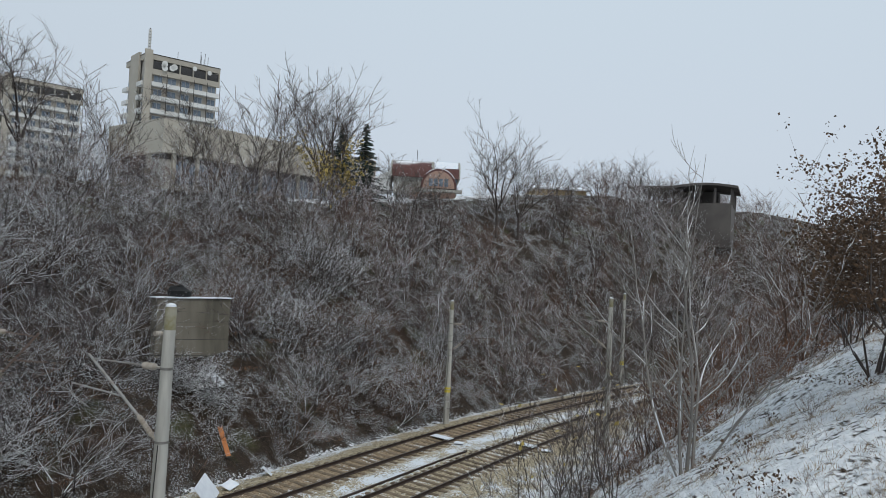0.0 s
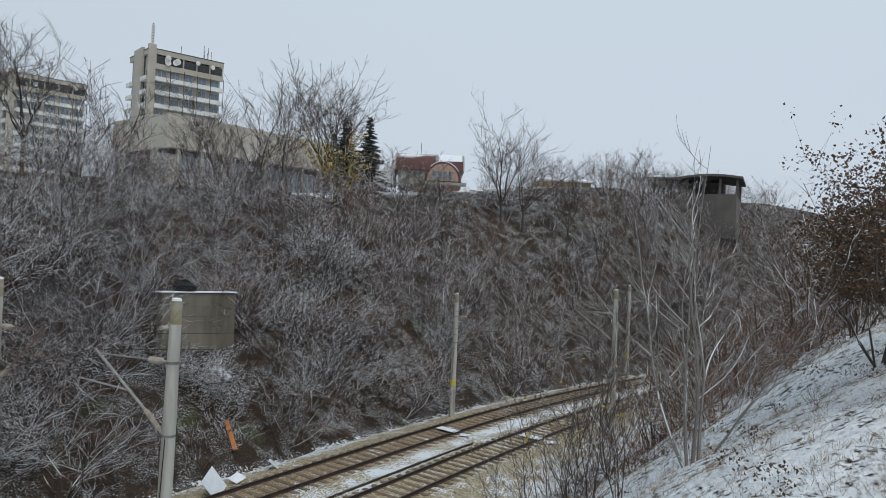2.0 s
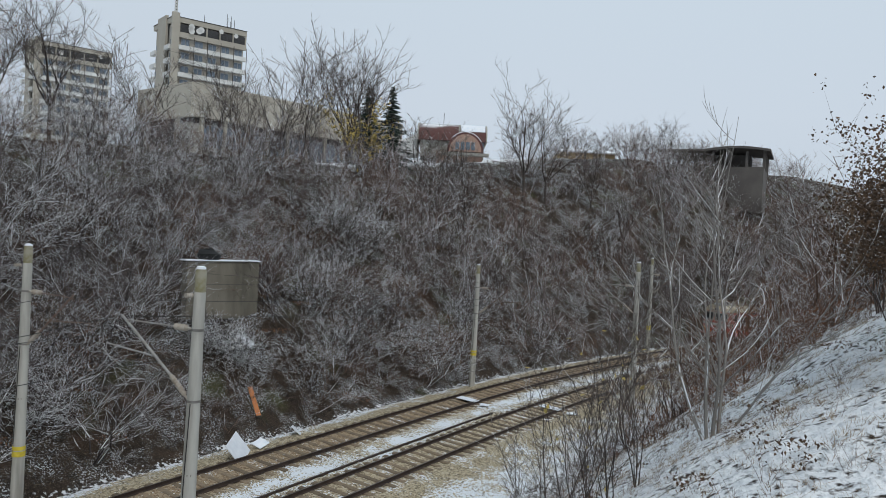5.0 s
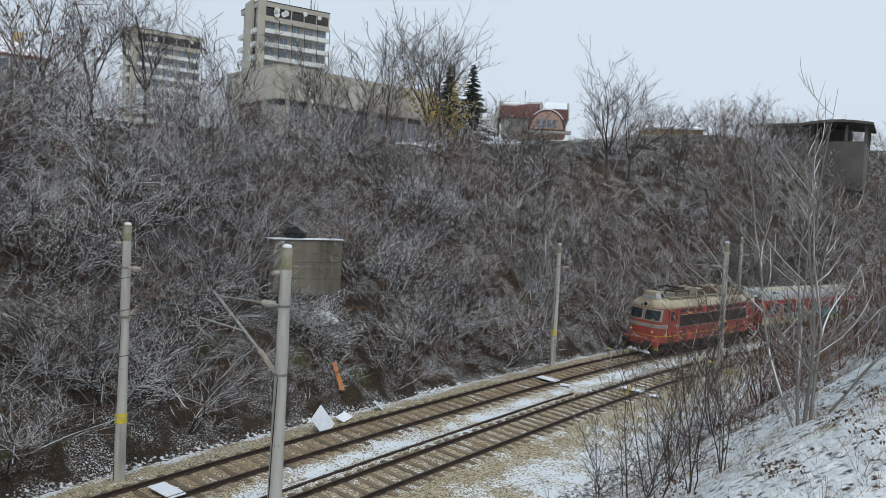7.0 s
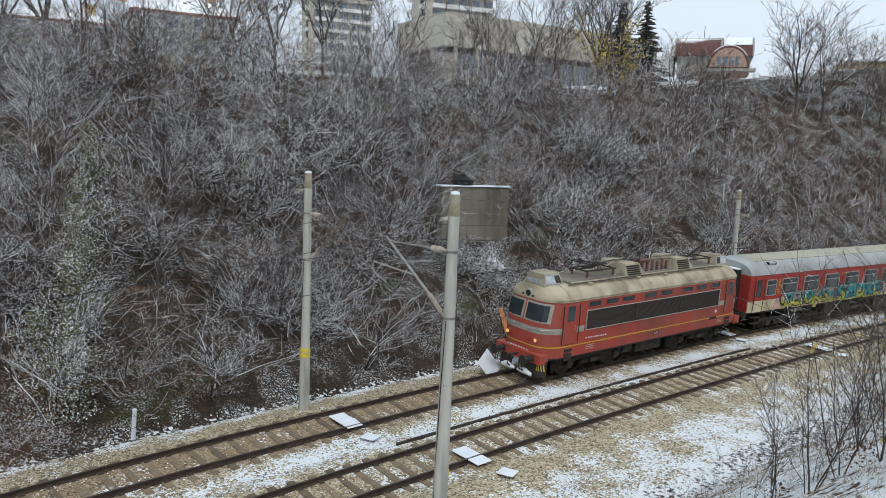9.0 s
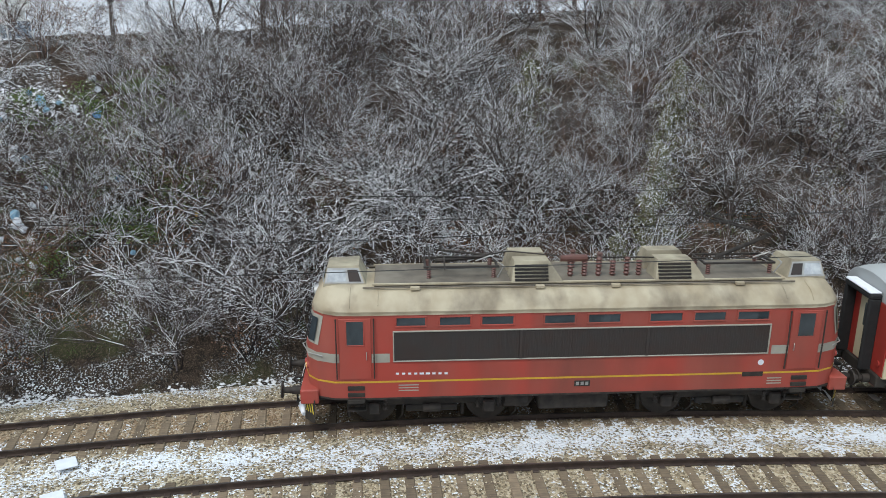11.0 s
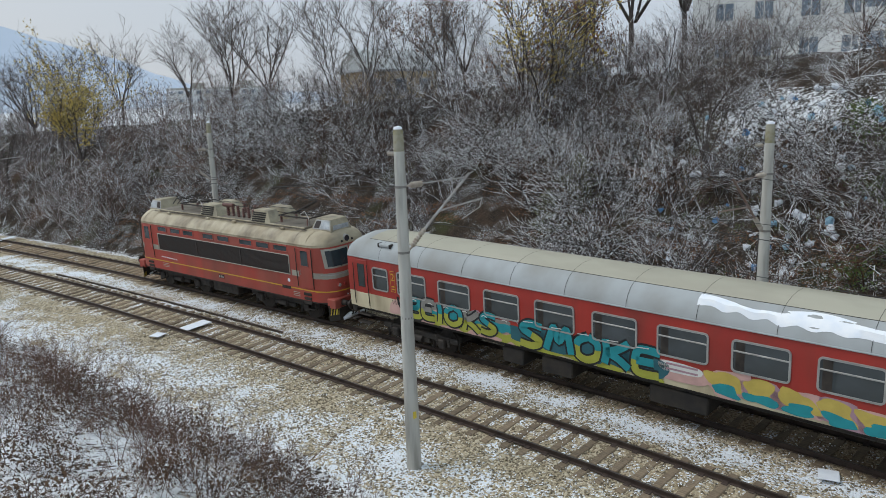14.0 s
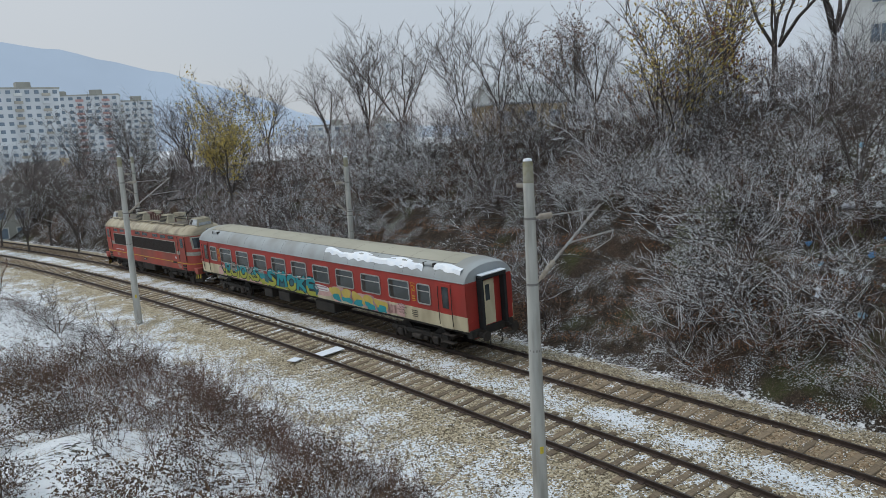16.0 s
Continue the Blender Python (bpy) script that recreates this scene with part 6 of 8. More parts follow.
def leafy(seed, places, mat, label, name, size=0.075, per=260, h=1.8, spread=1.0):
    g = random.Random(seed)
    vs, fs, o = [], [], 0
    for x, y, z, sc, hf in places:
        pts = []
        for _ in range(per):
            a, r, t = g.uniform(0, 6.283), g.random() ** 0.5, g.random()
            w = spread * sc * (0.35 + 0.75 * math.sin(math.pi * min(1, t * 0.85 + 0.12)))
            pts.append((x + math.cos(a) * r * w + g.gauss(0, 0.08), y + math.sin(a) * r * w + g.gauss(0, 0.08), z + 0.15 + t * h * sc * hf))
        V, F = leaf_tris(g, pts, size)
        vs.append(V)
        fs.append(F + o)
        o += len(V)
    ob = tri_object(name, np.concatenate(vs), np.concatenate(fs), mat)
    return tagged(ob, label, "foliage", kind="stuff")


leafy(8, slope_places(9, 3.0, -60, 58, 8.8, 13, 0.5, 1.0, 0.3), m_leafo, "russet leaves left on the lower scrub", "russet_foliage", 0.075, 220)
leafy(5, slope_places(6, 4.6, -62, 58, 8.8, 22, 0.6, 1.4, 0.6), m_leafb, "withered brown leaves clinging in the scrub", "withered_foliage", 0.085, 260)
leafy(6, slope_places(7, 5.0, -35, 45, 9.0, 20, 0.6, 1.2, 0.45), m_leafg, "evergreen leaves with snow among the scrub", "evergreen_foliage", 0.08, 300)


leafy(15, slope_places(16, 3.2, -64, -32, 8.8, 19, 0.6, 1.2, 0.6), m_leafb, "dark withered leaves in the shaded scrub", "withered_foliage", 0.07, 240)
leafy(17, slope_places(18, 2.0, -45, 45, 8.5, 13.5, 0.7, 1.3, 0.55), m_leafo, "brown leaf litter on the earth at the slope's foot", "leaf_litter", 0.065, 150, 0.16, 1.1)
leafy(19, slope_places(20, 2.4, -30, 40, 13.5, 22, 0.7, 1.3, 0.5), m_leafb, "brown leaf litter under the scrub", "leaf_litter", 0.07, 130, 0.2, 1.2)
g8 = random.Random(83)
litter = [(*at(g8.uniform(6, 52), g8.uniform(8.2, 13.2), -0.1), g8.uniform(0.8, 1.3), 1.0) for _ in range(240)]
leafy(81, litter, m_leafo, "russet leaf litter on the bare earth at the slope's foot", "leaf_litter", 0.075, 130, 0.12, 1.0)
ivy = []
for k in range(60):
    x, y = polar(RG.uniform(81.5, 92.0), RG.uniform(28.5, 36))
    ivy.append((x, y, ground_at(x, y), RG.uniform(0.5, 0.9), RG.uniform(0.8, 1.3)))
leafy(61, ivy, m_grassg, "fresh green climbing leaves among the bare twigs", "green_foliage", 0.085, 260, 0.9, 1.2)


def named_shrub(x, y, z, h, w, mat, label, leaves=900, size=0.09, name="evergreen_shrub"):
    sh = thing(name, label, "shrub", pose(x, y, z))
    g = random.Random(int(abs(x * 13 + y * 7)))
    V, F = seg_tris(grow(g, 5, h * 0.85, w / h * 0.5, (2, 2), (4, 2, 1), 0.03))
    o = tri_object("branchwork", V, F, m_bark, sh)
    pts = []
    for _ in range(leaves):
        t = g.random()
        r = w * 0.5 * g.random() ** 0.5 * math.sin(math.pi * min(1, 0.25 + t * 0.72)) * (0.75 + 0.4 * math.sin(t * 23))
        a = g.uniform(0, 6.283)
        pts.append((math.cos(a) * r, math.sin(a) * r, 0.1 + t * h))
    V, F = leaf_tris(g, pts, size)
    tri_object("foliage", V, F, mat, sh)
    return sh


for az, r, h, w in ((47.6, 26.6, 3.4, 2.2), (47.4, 28.2, 4.0, 2.4), (47.0, 30.0, 4.2, 2.2), (46.6, 32.0, 3.8, 1.7), (49.6, 27.6, 2.6, 2.0), (70.7, 22.5, 3.4, 1.3), (110.4, 35.0, 3.0, 2.8), (56.5, 33.5, 3.0, 2.2), (46, 35, 3.0, 2.4), (35.5, 37, 2.2, 1.6), (112.8, 34.5, 2.4, 2.2)):
    x, y = polar(az, r)
    named_shrub(x, y, ground_at(x, y) - 0.1, h, w, m_leafg, "pale green evergreen shrub dusted with snow on the slope", int(2300 * h * w / 4), 0.075)

# trees: bare crowns on the crest and slope
TREE_MESH = {}


def tree_mesh(key, seed, height, kind):
    g = random.Random(seed)
    if kind == "broad":
        trunk = [(np.array([0, 0, -0.3]), np.array([0.05, 0, height * 0.16]), height * 0.016, height * 0.014), (np.array([0.05, 0, height * 0.16]), np.array([0, 0.08, height * 0.34]), height * 0.014, height * 0.011)]
        crown = grow(g, 6, height * 0.60, 0.70, (2, 2, 2), (4, 3, 2, 1), height * 0.0095, start=height * 0.28, wobble=0.20, lift=0.04, ratio=(0.4, 0.66))
    elif kind == "upright":
        trunk = [(np.array([0, 0, -0.3]), np.array([0.04, 0, height * 0.14]), height * 0.014, height * 0.012), (np.array([0.04, 0, height * 0.14]), np.array([0, 0.05, height * 0.30]), height * 0.012, height * 0.010)]
        crown = grow(g, 7, height * 0.66, 0.58, (2, 2, 2), (4, 3, 2, 1), height * 0.0085, start=height * 0.24, wobble=0.18, lift=0.06, ratio=(0.38, 0.62))
    else:
        trunk = [(np.array([0, 0, -0.3]), np.array([0.03, 0, height * 0.2]), height * 0.012, height * 0.010)]
        crown = grow(g, 4, height * 0.8, 0.46, (2, 2, 2), (5, 3, 1, 1), height * 0.0075, start=height * 0.12, wobble=0.17, lift=0.06)
    mt = Mesh()
    pts = [trunk[0][0]] + [t[1] for t in trunk]
    mt.tube([tuple(p) for p in pts], [trunk[0][2]] + [t[3] for t in trunk], 9)
    V, F = seg_tris(crown, 0.0105)
    TREE_MESH[key] = (mt.data("trunk", m_barktree, True), V, F)


def plant(key, x, y, z, label, mat=None, scale=1.0, name="bare_tree", turn=None, group="trees", leaves=None):
    md, V, F = TREE_MESH[key]
    t = thing(name, label, "tree", pose(x, y, z, 0, 0, turn if turn is not None else (x * 37 + y * 11) % 360) @ Matrix.Diagonal((scale, scale, scale, 1)), group)
    part("trunk", md, None, t)
    ck = (key, (mat or m_barktree).name)
    if ck not in TREE_MESH:
        o = tri_object("crown", V, F, mat or m_barktree, t)
        TREE_MESH[ck] = o.data
    else:
        part("crown", TREE_MESH[ck], None, t)
    if leaves:
        g = random.Random(int(x * 3 + y))
        idx = [g.randrange(len(V)) for _ in range(leaves[1])]
        LV, LF = leaf_tris(g, [V[i] + np.array([g.gauss(0, 0.15), g.gauss(0, 0.15), g.gauss(0, 0.15)]) for i in idx], leaves[2])
        tri_object("foliage", LV, LF, leaves[0], t)
    return t


for i in range(3):
    tree_mesh("broad%d" % i, 20 + i, 8.0, "broad")
    tree_mesh("up%d" % i, 30 + i, 8.0, "upright")
    tree_mesh("slim%d" % i, 40 + i, 6.0, "slim")


def tree_polar(key, az, r, h, label, base_h, **kw):
    x, y = polar(az, r)
    return plant(key, x, y, ground_at(x, y) - 0.15, label, scale=h / base_h, **kw)


BT = "leafless tree with a fine spreading crown on the crest"
UP = "leafless tree with upright branches on the crest"
# crest trees seen against the sky, by bearing and distance
for key, az, r, h, bh in (("slim0", 24.2, 62, 7.5, 6), ("broad1", 19.4, 68, 6.0, 8), ("slim1", 14.6, 66, 9.0, 6), ("up1", 8.8, 72, 12.0, 8), ("up2", 9.7, 73, 11.5, 8), ("broad2", -3.9, 84, 11.5, 8),
                          ("broad0", -5.6, 86, 9.5, 8), ("broad1", 30.0, 58, 9.0, 8), ("broad2", 33.5, 60, 9.0, 8), ("slim0", 36.5, 55, 9.0, 6), 
                          ("slim1", 46.2, 52, 10.5, 6), ("broad0", 48.5, 50, 10.0, 8), ("up1", 51.0, 48, 9.5, 8), ("broad2", 53.5, 50, 10.5, 8), ("slim2", 56, 46, 9, 6), ("up2", 60, 45, 9.5, 8),
                          ("broad1", 65, 44, 9, 8), ("up0", 70, 44, 10, 8), ("broad0", 76, 45, 9, 8), ("slim1", 82, 42, 8.5, 6), ("up1", 86, 43, 8.5, 8), ("slim0", 92, 47, 8, 6),
                          ("broad0", 106.8, 50, 12.5, 8), ("broad2", 103.3, 53, 13.5, 8), ("broad1", 110.2, 54, 11.0, 8), ("broad2", 119, 52, 6.5, 8), ("slim0", 123, 50, 7.0, 6), ("up0", 126, 56, 8.5, 8), ("slim2", 128.5, 58, 8.5, 6),
                          ("up1", 133.5, 66, 10.0, 8), ("up2", 136.0, 68, 10.0, 8), ("broad1", 139, 72, 8.0, 8), ("broad2", 143.5, 80, 8.5, 8), ("up0", 146.5, 84, 8.5, 8), ("broad0", 149.5, 86, 8.0, 8), ("slim1", 152, 90, 7.0, 6), ("broad1", 155.5, 92, 6.5, 8), ("up1", 158, 95, 6.5, 8),
                          ("slim0", -9.0, 90, 7.5, 6), ("up2", -11.5, 86, 8.5, 8), ("slim2", -13.5, 84, 7.0, 6), ("broad0", -18, 92, 8, 8), ("slim1", -23, 84, 8.5, 6), ("up0", -26, 80, 7.5, 8), ("slim0", 26.5, 60, 7, 6), ("slim2", 13, 64, 8, 6), ("slim1", 17.5, 62, 7.5, 6), ("slim0", 4.0, 74, 6.5, 6), ("slim2", 1.5, 76, 6, 6), ("slim0", -7.2, 78, 5.5, 6), ("slim1", -10, 80, 6, 6), ("broad1", -12.6, 78, 6, 8), ("slim2", -15.5, 82, 6.5, 6), ("broad2", -17, 80, 6, 8), ("slim0", -20, 84, 6.5, 6), ("up1", -21.5, 82, 6.5, 8), ("broad0", -24.5, 86, 6, 8), ("slim1", -27.5, 80, 6, 6), ("broad0", -14.4, 108, 6.5, 8), ("broad1", -16.2, 109, 6.0, 8), ("up0", -18.2, 108, 6.5, 8), ("broad2", -20.0, 109, 6.5, 8), ("up1", -22.4, 110, 8.0, 8), ("broad0", -24.4, 112, 9.0, 8)):
    tree_polar(key, az, r, h, UP if key[0] == "u" else BT, bh)
for k, (az, r, h) in enumerate(((147.5, 74, 7.5), (149, 80, 8), (151, 76, 7), (152.6, 84, 8), (154, 78, 7.5), (155.6, 88, 8), (157, 80, 7), (158.6, 90, 8), (160, 84, 7.5), (161.5, 92, 8), (163, 86, 8), (153.2, 98, 9), (156.4, 100, 9), (159.4, 102, 9), (162.4, 104, 9))):
    tree_polar(("broad0", "broad1", "broad2", "up0", "up1")[k % 5], az, r, h, "brownish bare tree in the valley beyond the line", 8)
# leafier ones
tree_polar("broad2", 146.4, 66, 9.6, "small tree with thin yellow-green autumn leaves", 8, leaves=(m_leafy, 5200, 0.15))
tree_polar("slim1", 112.9, 41, 8.6, "slender tree with sparse yellowing leaves above the slope", 6, leaves=(m_leafy, 2600, 0.11))
tree_polar("slim2", 109.6, 44, 5.5, "small tree with russet leaves", 6, leaves=(m_leafo, 1500, 0.16))
tree_polar("slim0", 8.9, 70, 6.5, "small tree with yellow leaves beside the long building", 6, leaves=(m_leafy, 900, 0.25))
tree_polar("broad0", 120.6, 54, 7.0, "spreading tree with brown clustered seed heads", 8, leaves=(m_leafb, 2200, 0.16))
tree_polar("slim2", 114.6, 41, 8.0, "slender tree with sparse russet leaves above the slope", 6, leaves=(m_leafo, 1100, 0.10))
tree_polar("slim0", 37.0, 50, 8.5, "slender tree with dark withered leaf clusters", 6, leaves=(m_leafb, 500, 0.14))

# small bare trees standing up out of the slope's scrub
gt = random.Random(123)
for k in range(46):
    s_, dd_ = gt.uniform(-62, 58), gt.uniform(11.5, 25)
    if keep_clear(s_, dd_) and keep_clear(s_ + 2, dd_ - 2):
        key = gt.choice(("slim0", "slim1", "slim2", "up0", "broad1"))
        x, y, z = at(s_, dd_, -0.15)
        plant(key, x, y, z, "small dark bare tree standing in the slope's scrub", scale=gt.uniform(3.6, 6.5) / (6 if key[0] == "s" else 8), group="slope trees")
# scrub and small trees along the crest
crest = []
gc = random.Random(77)
for k in range(110):
    s = gc.uniform(-130, 130)
    d_ = 9.5 + float(hill_top(s)) / 0.86
    x, y, z = at(s, gc.uniform(d_, d_ + 13), -0.1)
    if not 93.5 < math.degrees(math.atan2(-x, y)) < 99.8:
        crest.append((x, y, z, gc.uniform(0.5, 0.95), gc.uniform(0.8, 1.2)))
for k in range(46):
    x, y = polar(gc.uniform(-25, -11), gc.uniform(98, 112))
    crest.append((x, y, ground_at(x, y) - 0.1, gc.uniform(0.9, 1.5), gc.uniform(0.9, 1.3)))
for k in range(26):
    x, y = polar(gc.uniform(99, 113), gc.uniform(44, 50))
    crest.append((x, y, ground_at(x, y) - 0.1, gc.uniform(0.6, 1.0), gc.uniform(0.9, 1.2)))
for k in range(60):
    x, y = polar(gc.uniform(41.5, 76), gc.uniform(43, 53))
    crest.append((x, y, ground_at(x, y) - 0.1, gc.uniform(0.5, 0.9), gc.uniform(0.9, 1.4)))
for k in range(40):
    x, y = polar(gc.uniform(3, 29), gc.uniform(57, 65))
    crest.append((x, y, ground_at(x, y) - 0.1, gc.uniform(0.55, 0.9), gc.uniform(0.9, 1.3)))
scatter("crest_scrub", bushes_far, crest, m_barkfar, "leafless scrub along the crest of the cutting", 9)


def fir(x, y, z, h):
    t = thing("fir_tree", "dark green fir tree beside the long building", "tree", pose(x, y, z), "fir trees")
    part("trunk", Mesh().tube([(0, 0, -0.3), (0, 0, h * 0.95)], [0.2, 0.03], 8), m_barktree, t)
    g = random.Random(int(x * 10))
    segs = []
    for k in range(26):
        zz = h * (0.12 + 0.86 * k / 26)
        n = g.choice((9, 10, 12))
        ln0 = (h - zz) * 0.30 + 0.15
        for j in range(n):
            a = 6.283 * (j + g.random()) / n
            ln = ln0 * g.uniform(0.6, 1.3)
            zj = zz + g.uniform(-0.25, 0.25)
            tip = np.array([math.cos(a) * ln, math.sin(a) * ln, zj - ln * g.uniform(0.0, 0.4)])
            root = np.array([0, 0, zj])
            for q in range(4):
                p = root + (tip - root) * (0.25 + 0.2 * q)
                for sd in (-1, 1):
                    e = p + np.array([-math.sin(a) * sd, math.cos(a) * sd, -0.25]) * ln * 0.28 * (1.1 - 0.2 * q) + (tip - root) * 0.15
                    segs.append((p, e, 0.10, 0))
            segs.append((root, tip, 0.08, 0.02))
    V, F = seg_tris(segs, 0.02)
    tri_object("crown", V, F, m_fir, t)


for az, r, h in ((6.4, 78, 9.0), (8.2, 80, 9.2)):
    x, y = polar(az, r)
    fir(x, y, ground_at(x, y) - 0.2, h)

# ---- the near bank ----
g_ = random.Random(7)
xw, yw = polar(-18.5, 15.7)
zw = ground_at(xw, yw)
pale = thing("pale_bare_tree", "many-stemmed bare tree with pale grey bark on the snowy bank", "tree", pose(xw, yw, zw - 0.15))


def limbs(seed, n, height, spread, kids, nseg, thick, min_r, mat, parent, **kw):
    """A many-stemmed plant: each stem with its own twigs is one part."""
    out = []
    for k in range(n):
        V, F = seg_tris(grow(random.Random(seed + k), 1, height, spread, kids, nseg, thick, **kw), min_r)
        a = 6.283 * k / n
        R = np.array([[math.cos(a), math.sin(a), 0], [-math.sin(a), math.cos(a), 0], [0, 0, 1]])
        V = V @ R
        tri_object("stem", V, F, mat, parent)
        out.append(V)
    return np.concatenate(out)



def pale_tree(seed, parent):
    """Slender stems from one stool, each with upswept side branches and a few twigs."""
    g = random.Random(seed)

    def swept(p, d, length, n, up, wob_):
        pts = [p]
        for _ in range(n):
            d = (d + Vector((g.gauss(0, wob_), g.gauss(0, wob_), g.gauss(up, wob_ * 0.5)))).normalized()
            p = p + d * (length / n)
            pts.append(p)
        return pts

    for k in range(7):
        a = 6.283 * (k + g.uniform(-0.3, 0.3)) / 7
        tilt = (0.10, 0.50, 0.26, 0.64, 0.18)[k % 5]
        stem = swept(Vector((math.cos(a) * 0.12, math.sin(a) * 0.12, 0)), Vector((math.cos(a) * tilt, math.sin(a) * tilt, 1)).normalized(), g.uniform(5.4, 7.0) * (1 - 0.30 * tilt), 11, 0.055, 0.065)
        r0 = g.uniform(0.026, 0.044)
        mb = Mesh().tube(stem, [r0 * (1 - 0.86 * (q / 11) ** 0.8) for q in range(12)], 7)
        for b in range(11):
            f = g.uniform(2.0, 10.5)
            q = int(f)
            root = stem[q].lerp(stem[q + 1], f - q)
            along = (stem[q + 1] - stem[q]).normalized()
            c = g.uniform(0, 6.283)
            side = Vector((math.cos(c), math.sin(c), 0.15)) + Vector((math.cos(a), math.sin(a), 0)) * 0.5
            br = swept(root, (along * 0.6 + side * g.uniform(0.7, 1.1)).normalized(), g.uniform(1.0, 2.5) * (1.15 - f / 16), 6, 0.07, 0.10)
            rb = r0 * (1 - 0.85 * f / 11) * 0.5 + 0.003
            mb.tube(br, [rb * (1 - 0.7 * w / 6) for w in range(7)], 5)
            for w in range(1, 6):
                if g.random() < 0.75:
                    dv = (br[w + 1] - br[w]).normalized() + Vector((g.gauss(0, 0.6), g.gauss(0, 0.6), g.gauss(0.35, 0.35)))
                    tw = swept(br[w], dv.normalized(), g.uniform(0.25, 0.7), 3, 0.08, 0.10)
                    mb.tube(tw, [0.006, 0.005, 0.004, 0.002], 3)
        part("stem", mb, m_barkpale, parent, smooth=True)


pale_tree(31, pale)
for k, (az, r, h) in enumerate(((-9.0, 13.5, 3.6), (-7.2, 12.8, 3.0), (-11.5, 13.0, 3.8), (-5.0, 14.5, 2.6), (-13.5, 13.8, 3.2), (-10.2, 15.5, 3.4))):
    x, y = polar(az, r)
    sap = thing("bare_sapling", "thin dark bare sapling on the near bank", "sapling", pose(x, y, ground_at(x, y) - 0.1), "saplings on the bank")
    V_ = limbs(60 + 7 * k, 4, h, 0.34, (2, 2), (7, 4, 1), 0.015, 0.0035, m_barktree, sap, ratio=(0.25, 0.45), wobble=0.13, lift=0.05)
    if k in (0, 2):
        LV, LF = leaf_tris(g_, [V_[g_.randrange(len(V_))] for _ in range(16)], 0.09)
        tri_object("leaves", LV, LF, m_leafy, sap)

# brown-leaved bush high on the near bank
for k, (az, r, h, w, n) in enumerate(((-30.2, 18.0, 3.3, 4.2, 5200), (-33.5, 15.5, 3.6, 4.0, 5200), (-28.6, 24.0, 3.0, 4.5, 3500))):
    x, y = polar(az, r)
    b_ = thing("withered_bush", "large bush of withered brown leaves with a little snow", "bush", pose(x, y, ground_at(x, y) - 0.1))
    V_, F_ = seg_tris(grow(random.Random(80 + k), 8, h, 0.8, (2, 3), (4, 3, 1), 0.03), 0.005)
    tri_object("branchwork", V_, F_, m_barktree, b_)
    gg = random.Random(k)
    pts = [V_[gg.randrange(len(V_))] + np.array([gg.gauss(0, 0.12), gg.gauss(0, 0.12), gg.gauss(0, 0.1)]) for _ in range(n * 4)]
    pts = [p for p in pts if p[2] > h * 0.42][:int(n * 2.2)]
    LV, LF = leaf_tris(gg, pts, 0.082)
    tri_object("foliage", LV, LF, m_leafd, b_)


def near_places(seed, n, s0, s1, d0, d1, smin, smax, clear=0.0):
    g = random.Random(seed)
    out = []
    while len(out) < n:
        s, dd = g.uniform(s0, s1), g.uniform(d0, d1)
        x, y, z = at(s, dd, -0.05)
        if math.hypot(x, y) > max(4.5, clear):
            out.append((x, y, z, g.uniform(smin, smax), g.uniform(0.8, 1.2)))
    return out


weeds = [seg_tris(grow(RG, 6, RG.uniform(0.8, 1.2), 0.8, (3,), (3, 1), 0.007), 0.003) for _ in range(5)]
scatter("snow_weeds", weeds, near_places(25, 220, -46, -6, -20, -8, 0.25, 0.6), m_stalk, "small dry brown weeds standing in the snow", 26)
leafy(27, near_places(28, 120, -42, -6, -19, -7.5, 0.25, 0.5), m_leafd, "curled dark leaves on low plants in the snow", "low_plants", 0.06, 60, 0.5, 0.8)
scatter("bank_weeds", weeds, near_places(29, 110, -22, 9, -8.5, -3.4, 0.35, 0.8) + near_places(21, 150, 8, 60, -13.5, -5.5, 0.7, 1.5) + near_places(22, 120, -60, -4, -12, -5.0, 0.7, 1.4), m_bark2, "dry brown weed stalks on the near bank", 21)
scatter("bank_brush", bushes_far, near_places(23, 190, -125, -32, -17, -6.3, 0.7, 1.25) + near_places(24, 10, 24, 70, -15, -6.5, 0.5, 0.9), m_bark2, "leafless brown brush along the near bank", 23)
leafy(34, near_places(35, 60, -110, -34, -16, -6.4, 0.6, 1.1), m_leafo, "russet withered leaves in the brush along the bank", "russet_foliage", 0.09, 160, 1.6, 1.0)
leafy(31, near_places(32, 70, 6, 34, -15.5, -7, 0.35, 0.8, 6.5), m_leafd, "withered brown bramble leaves on the snowy bank", "bramble_leaves", 0.06, 420, 1.0, 1.2)
ridge = near_places(91, 75, -60, -27, -25, -10.5, 0.40, 0.72)
scatter("ridge_brush", bushes_fine, ridge, m_bark2, "leafless brown brush along the top of the near bank", 92)
leafy(93, near_places(91, 75, -60, -27, -25, -10.5, 0.40, 0.72), m_leafo, "russet withered leaves in the brush on the bank's top", "russet_foliage", 0.075, 110, 1.9, 1.2)
tall_weeds = [seg_tris(grow(RG, 5, RG.uniform(1.3, 2.0), 0.55, (2, 2), (5, 2, 1), 0.010, wobble=0.16, ratio=(0.25, 0.5)), 0.0032) for _ in range(5)]
thicket = near_places(71, 95, 11, 34, -13.0, -5.6, 0.5, 1.05, 8)
scatter("bank_thicket", tall_weeds, thicket, m_stalk, "brown leafless thicket of tall stalks on the near bank", 72)
leafy(73, near_places(74, 90, 9, 36, -14.5, -6.0, 0.3, 0.75, 7.0), m_leafd, "curled brown leaves on the bank's thicket", "thicket_leaves", 0.07, 200, 1.3, 1.0)
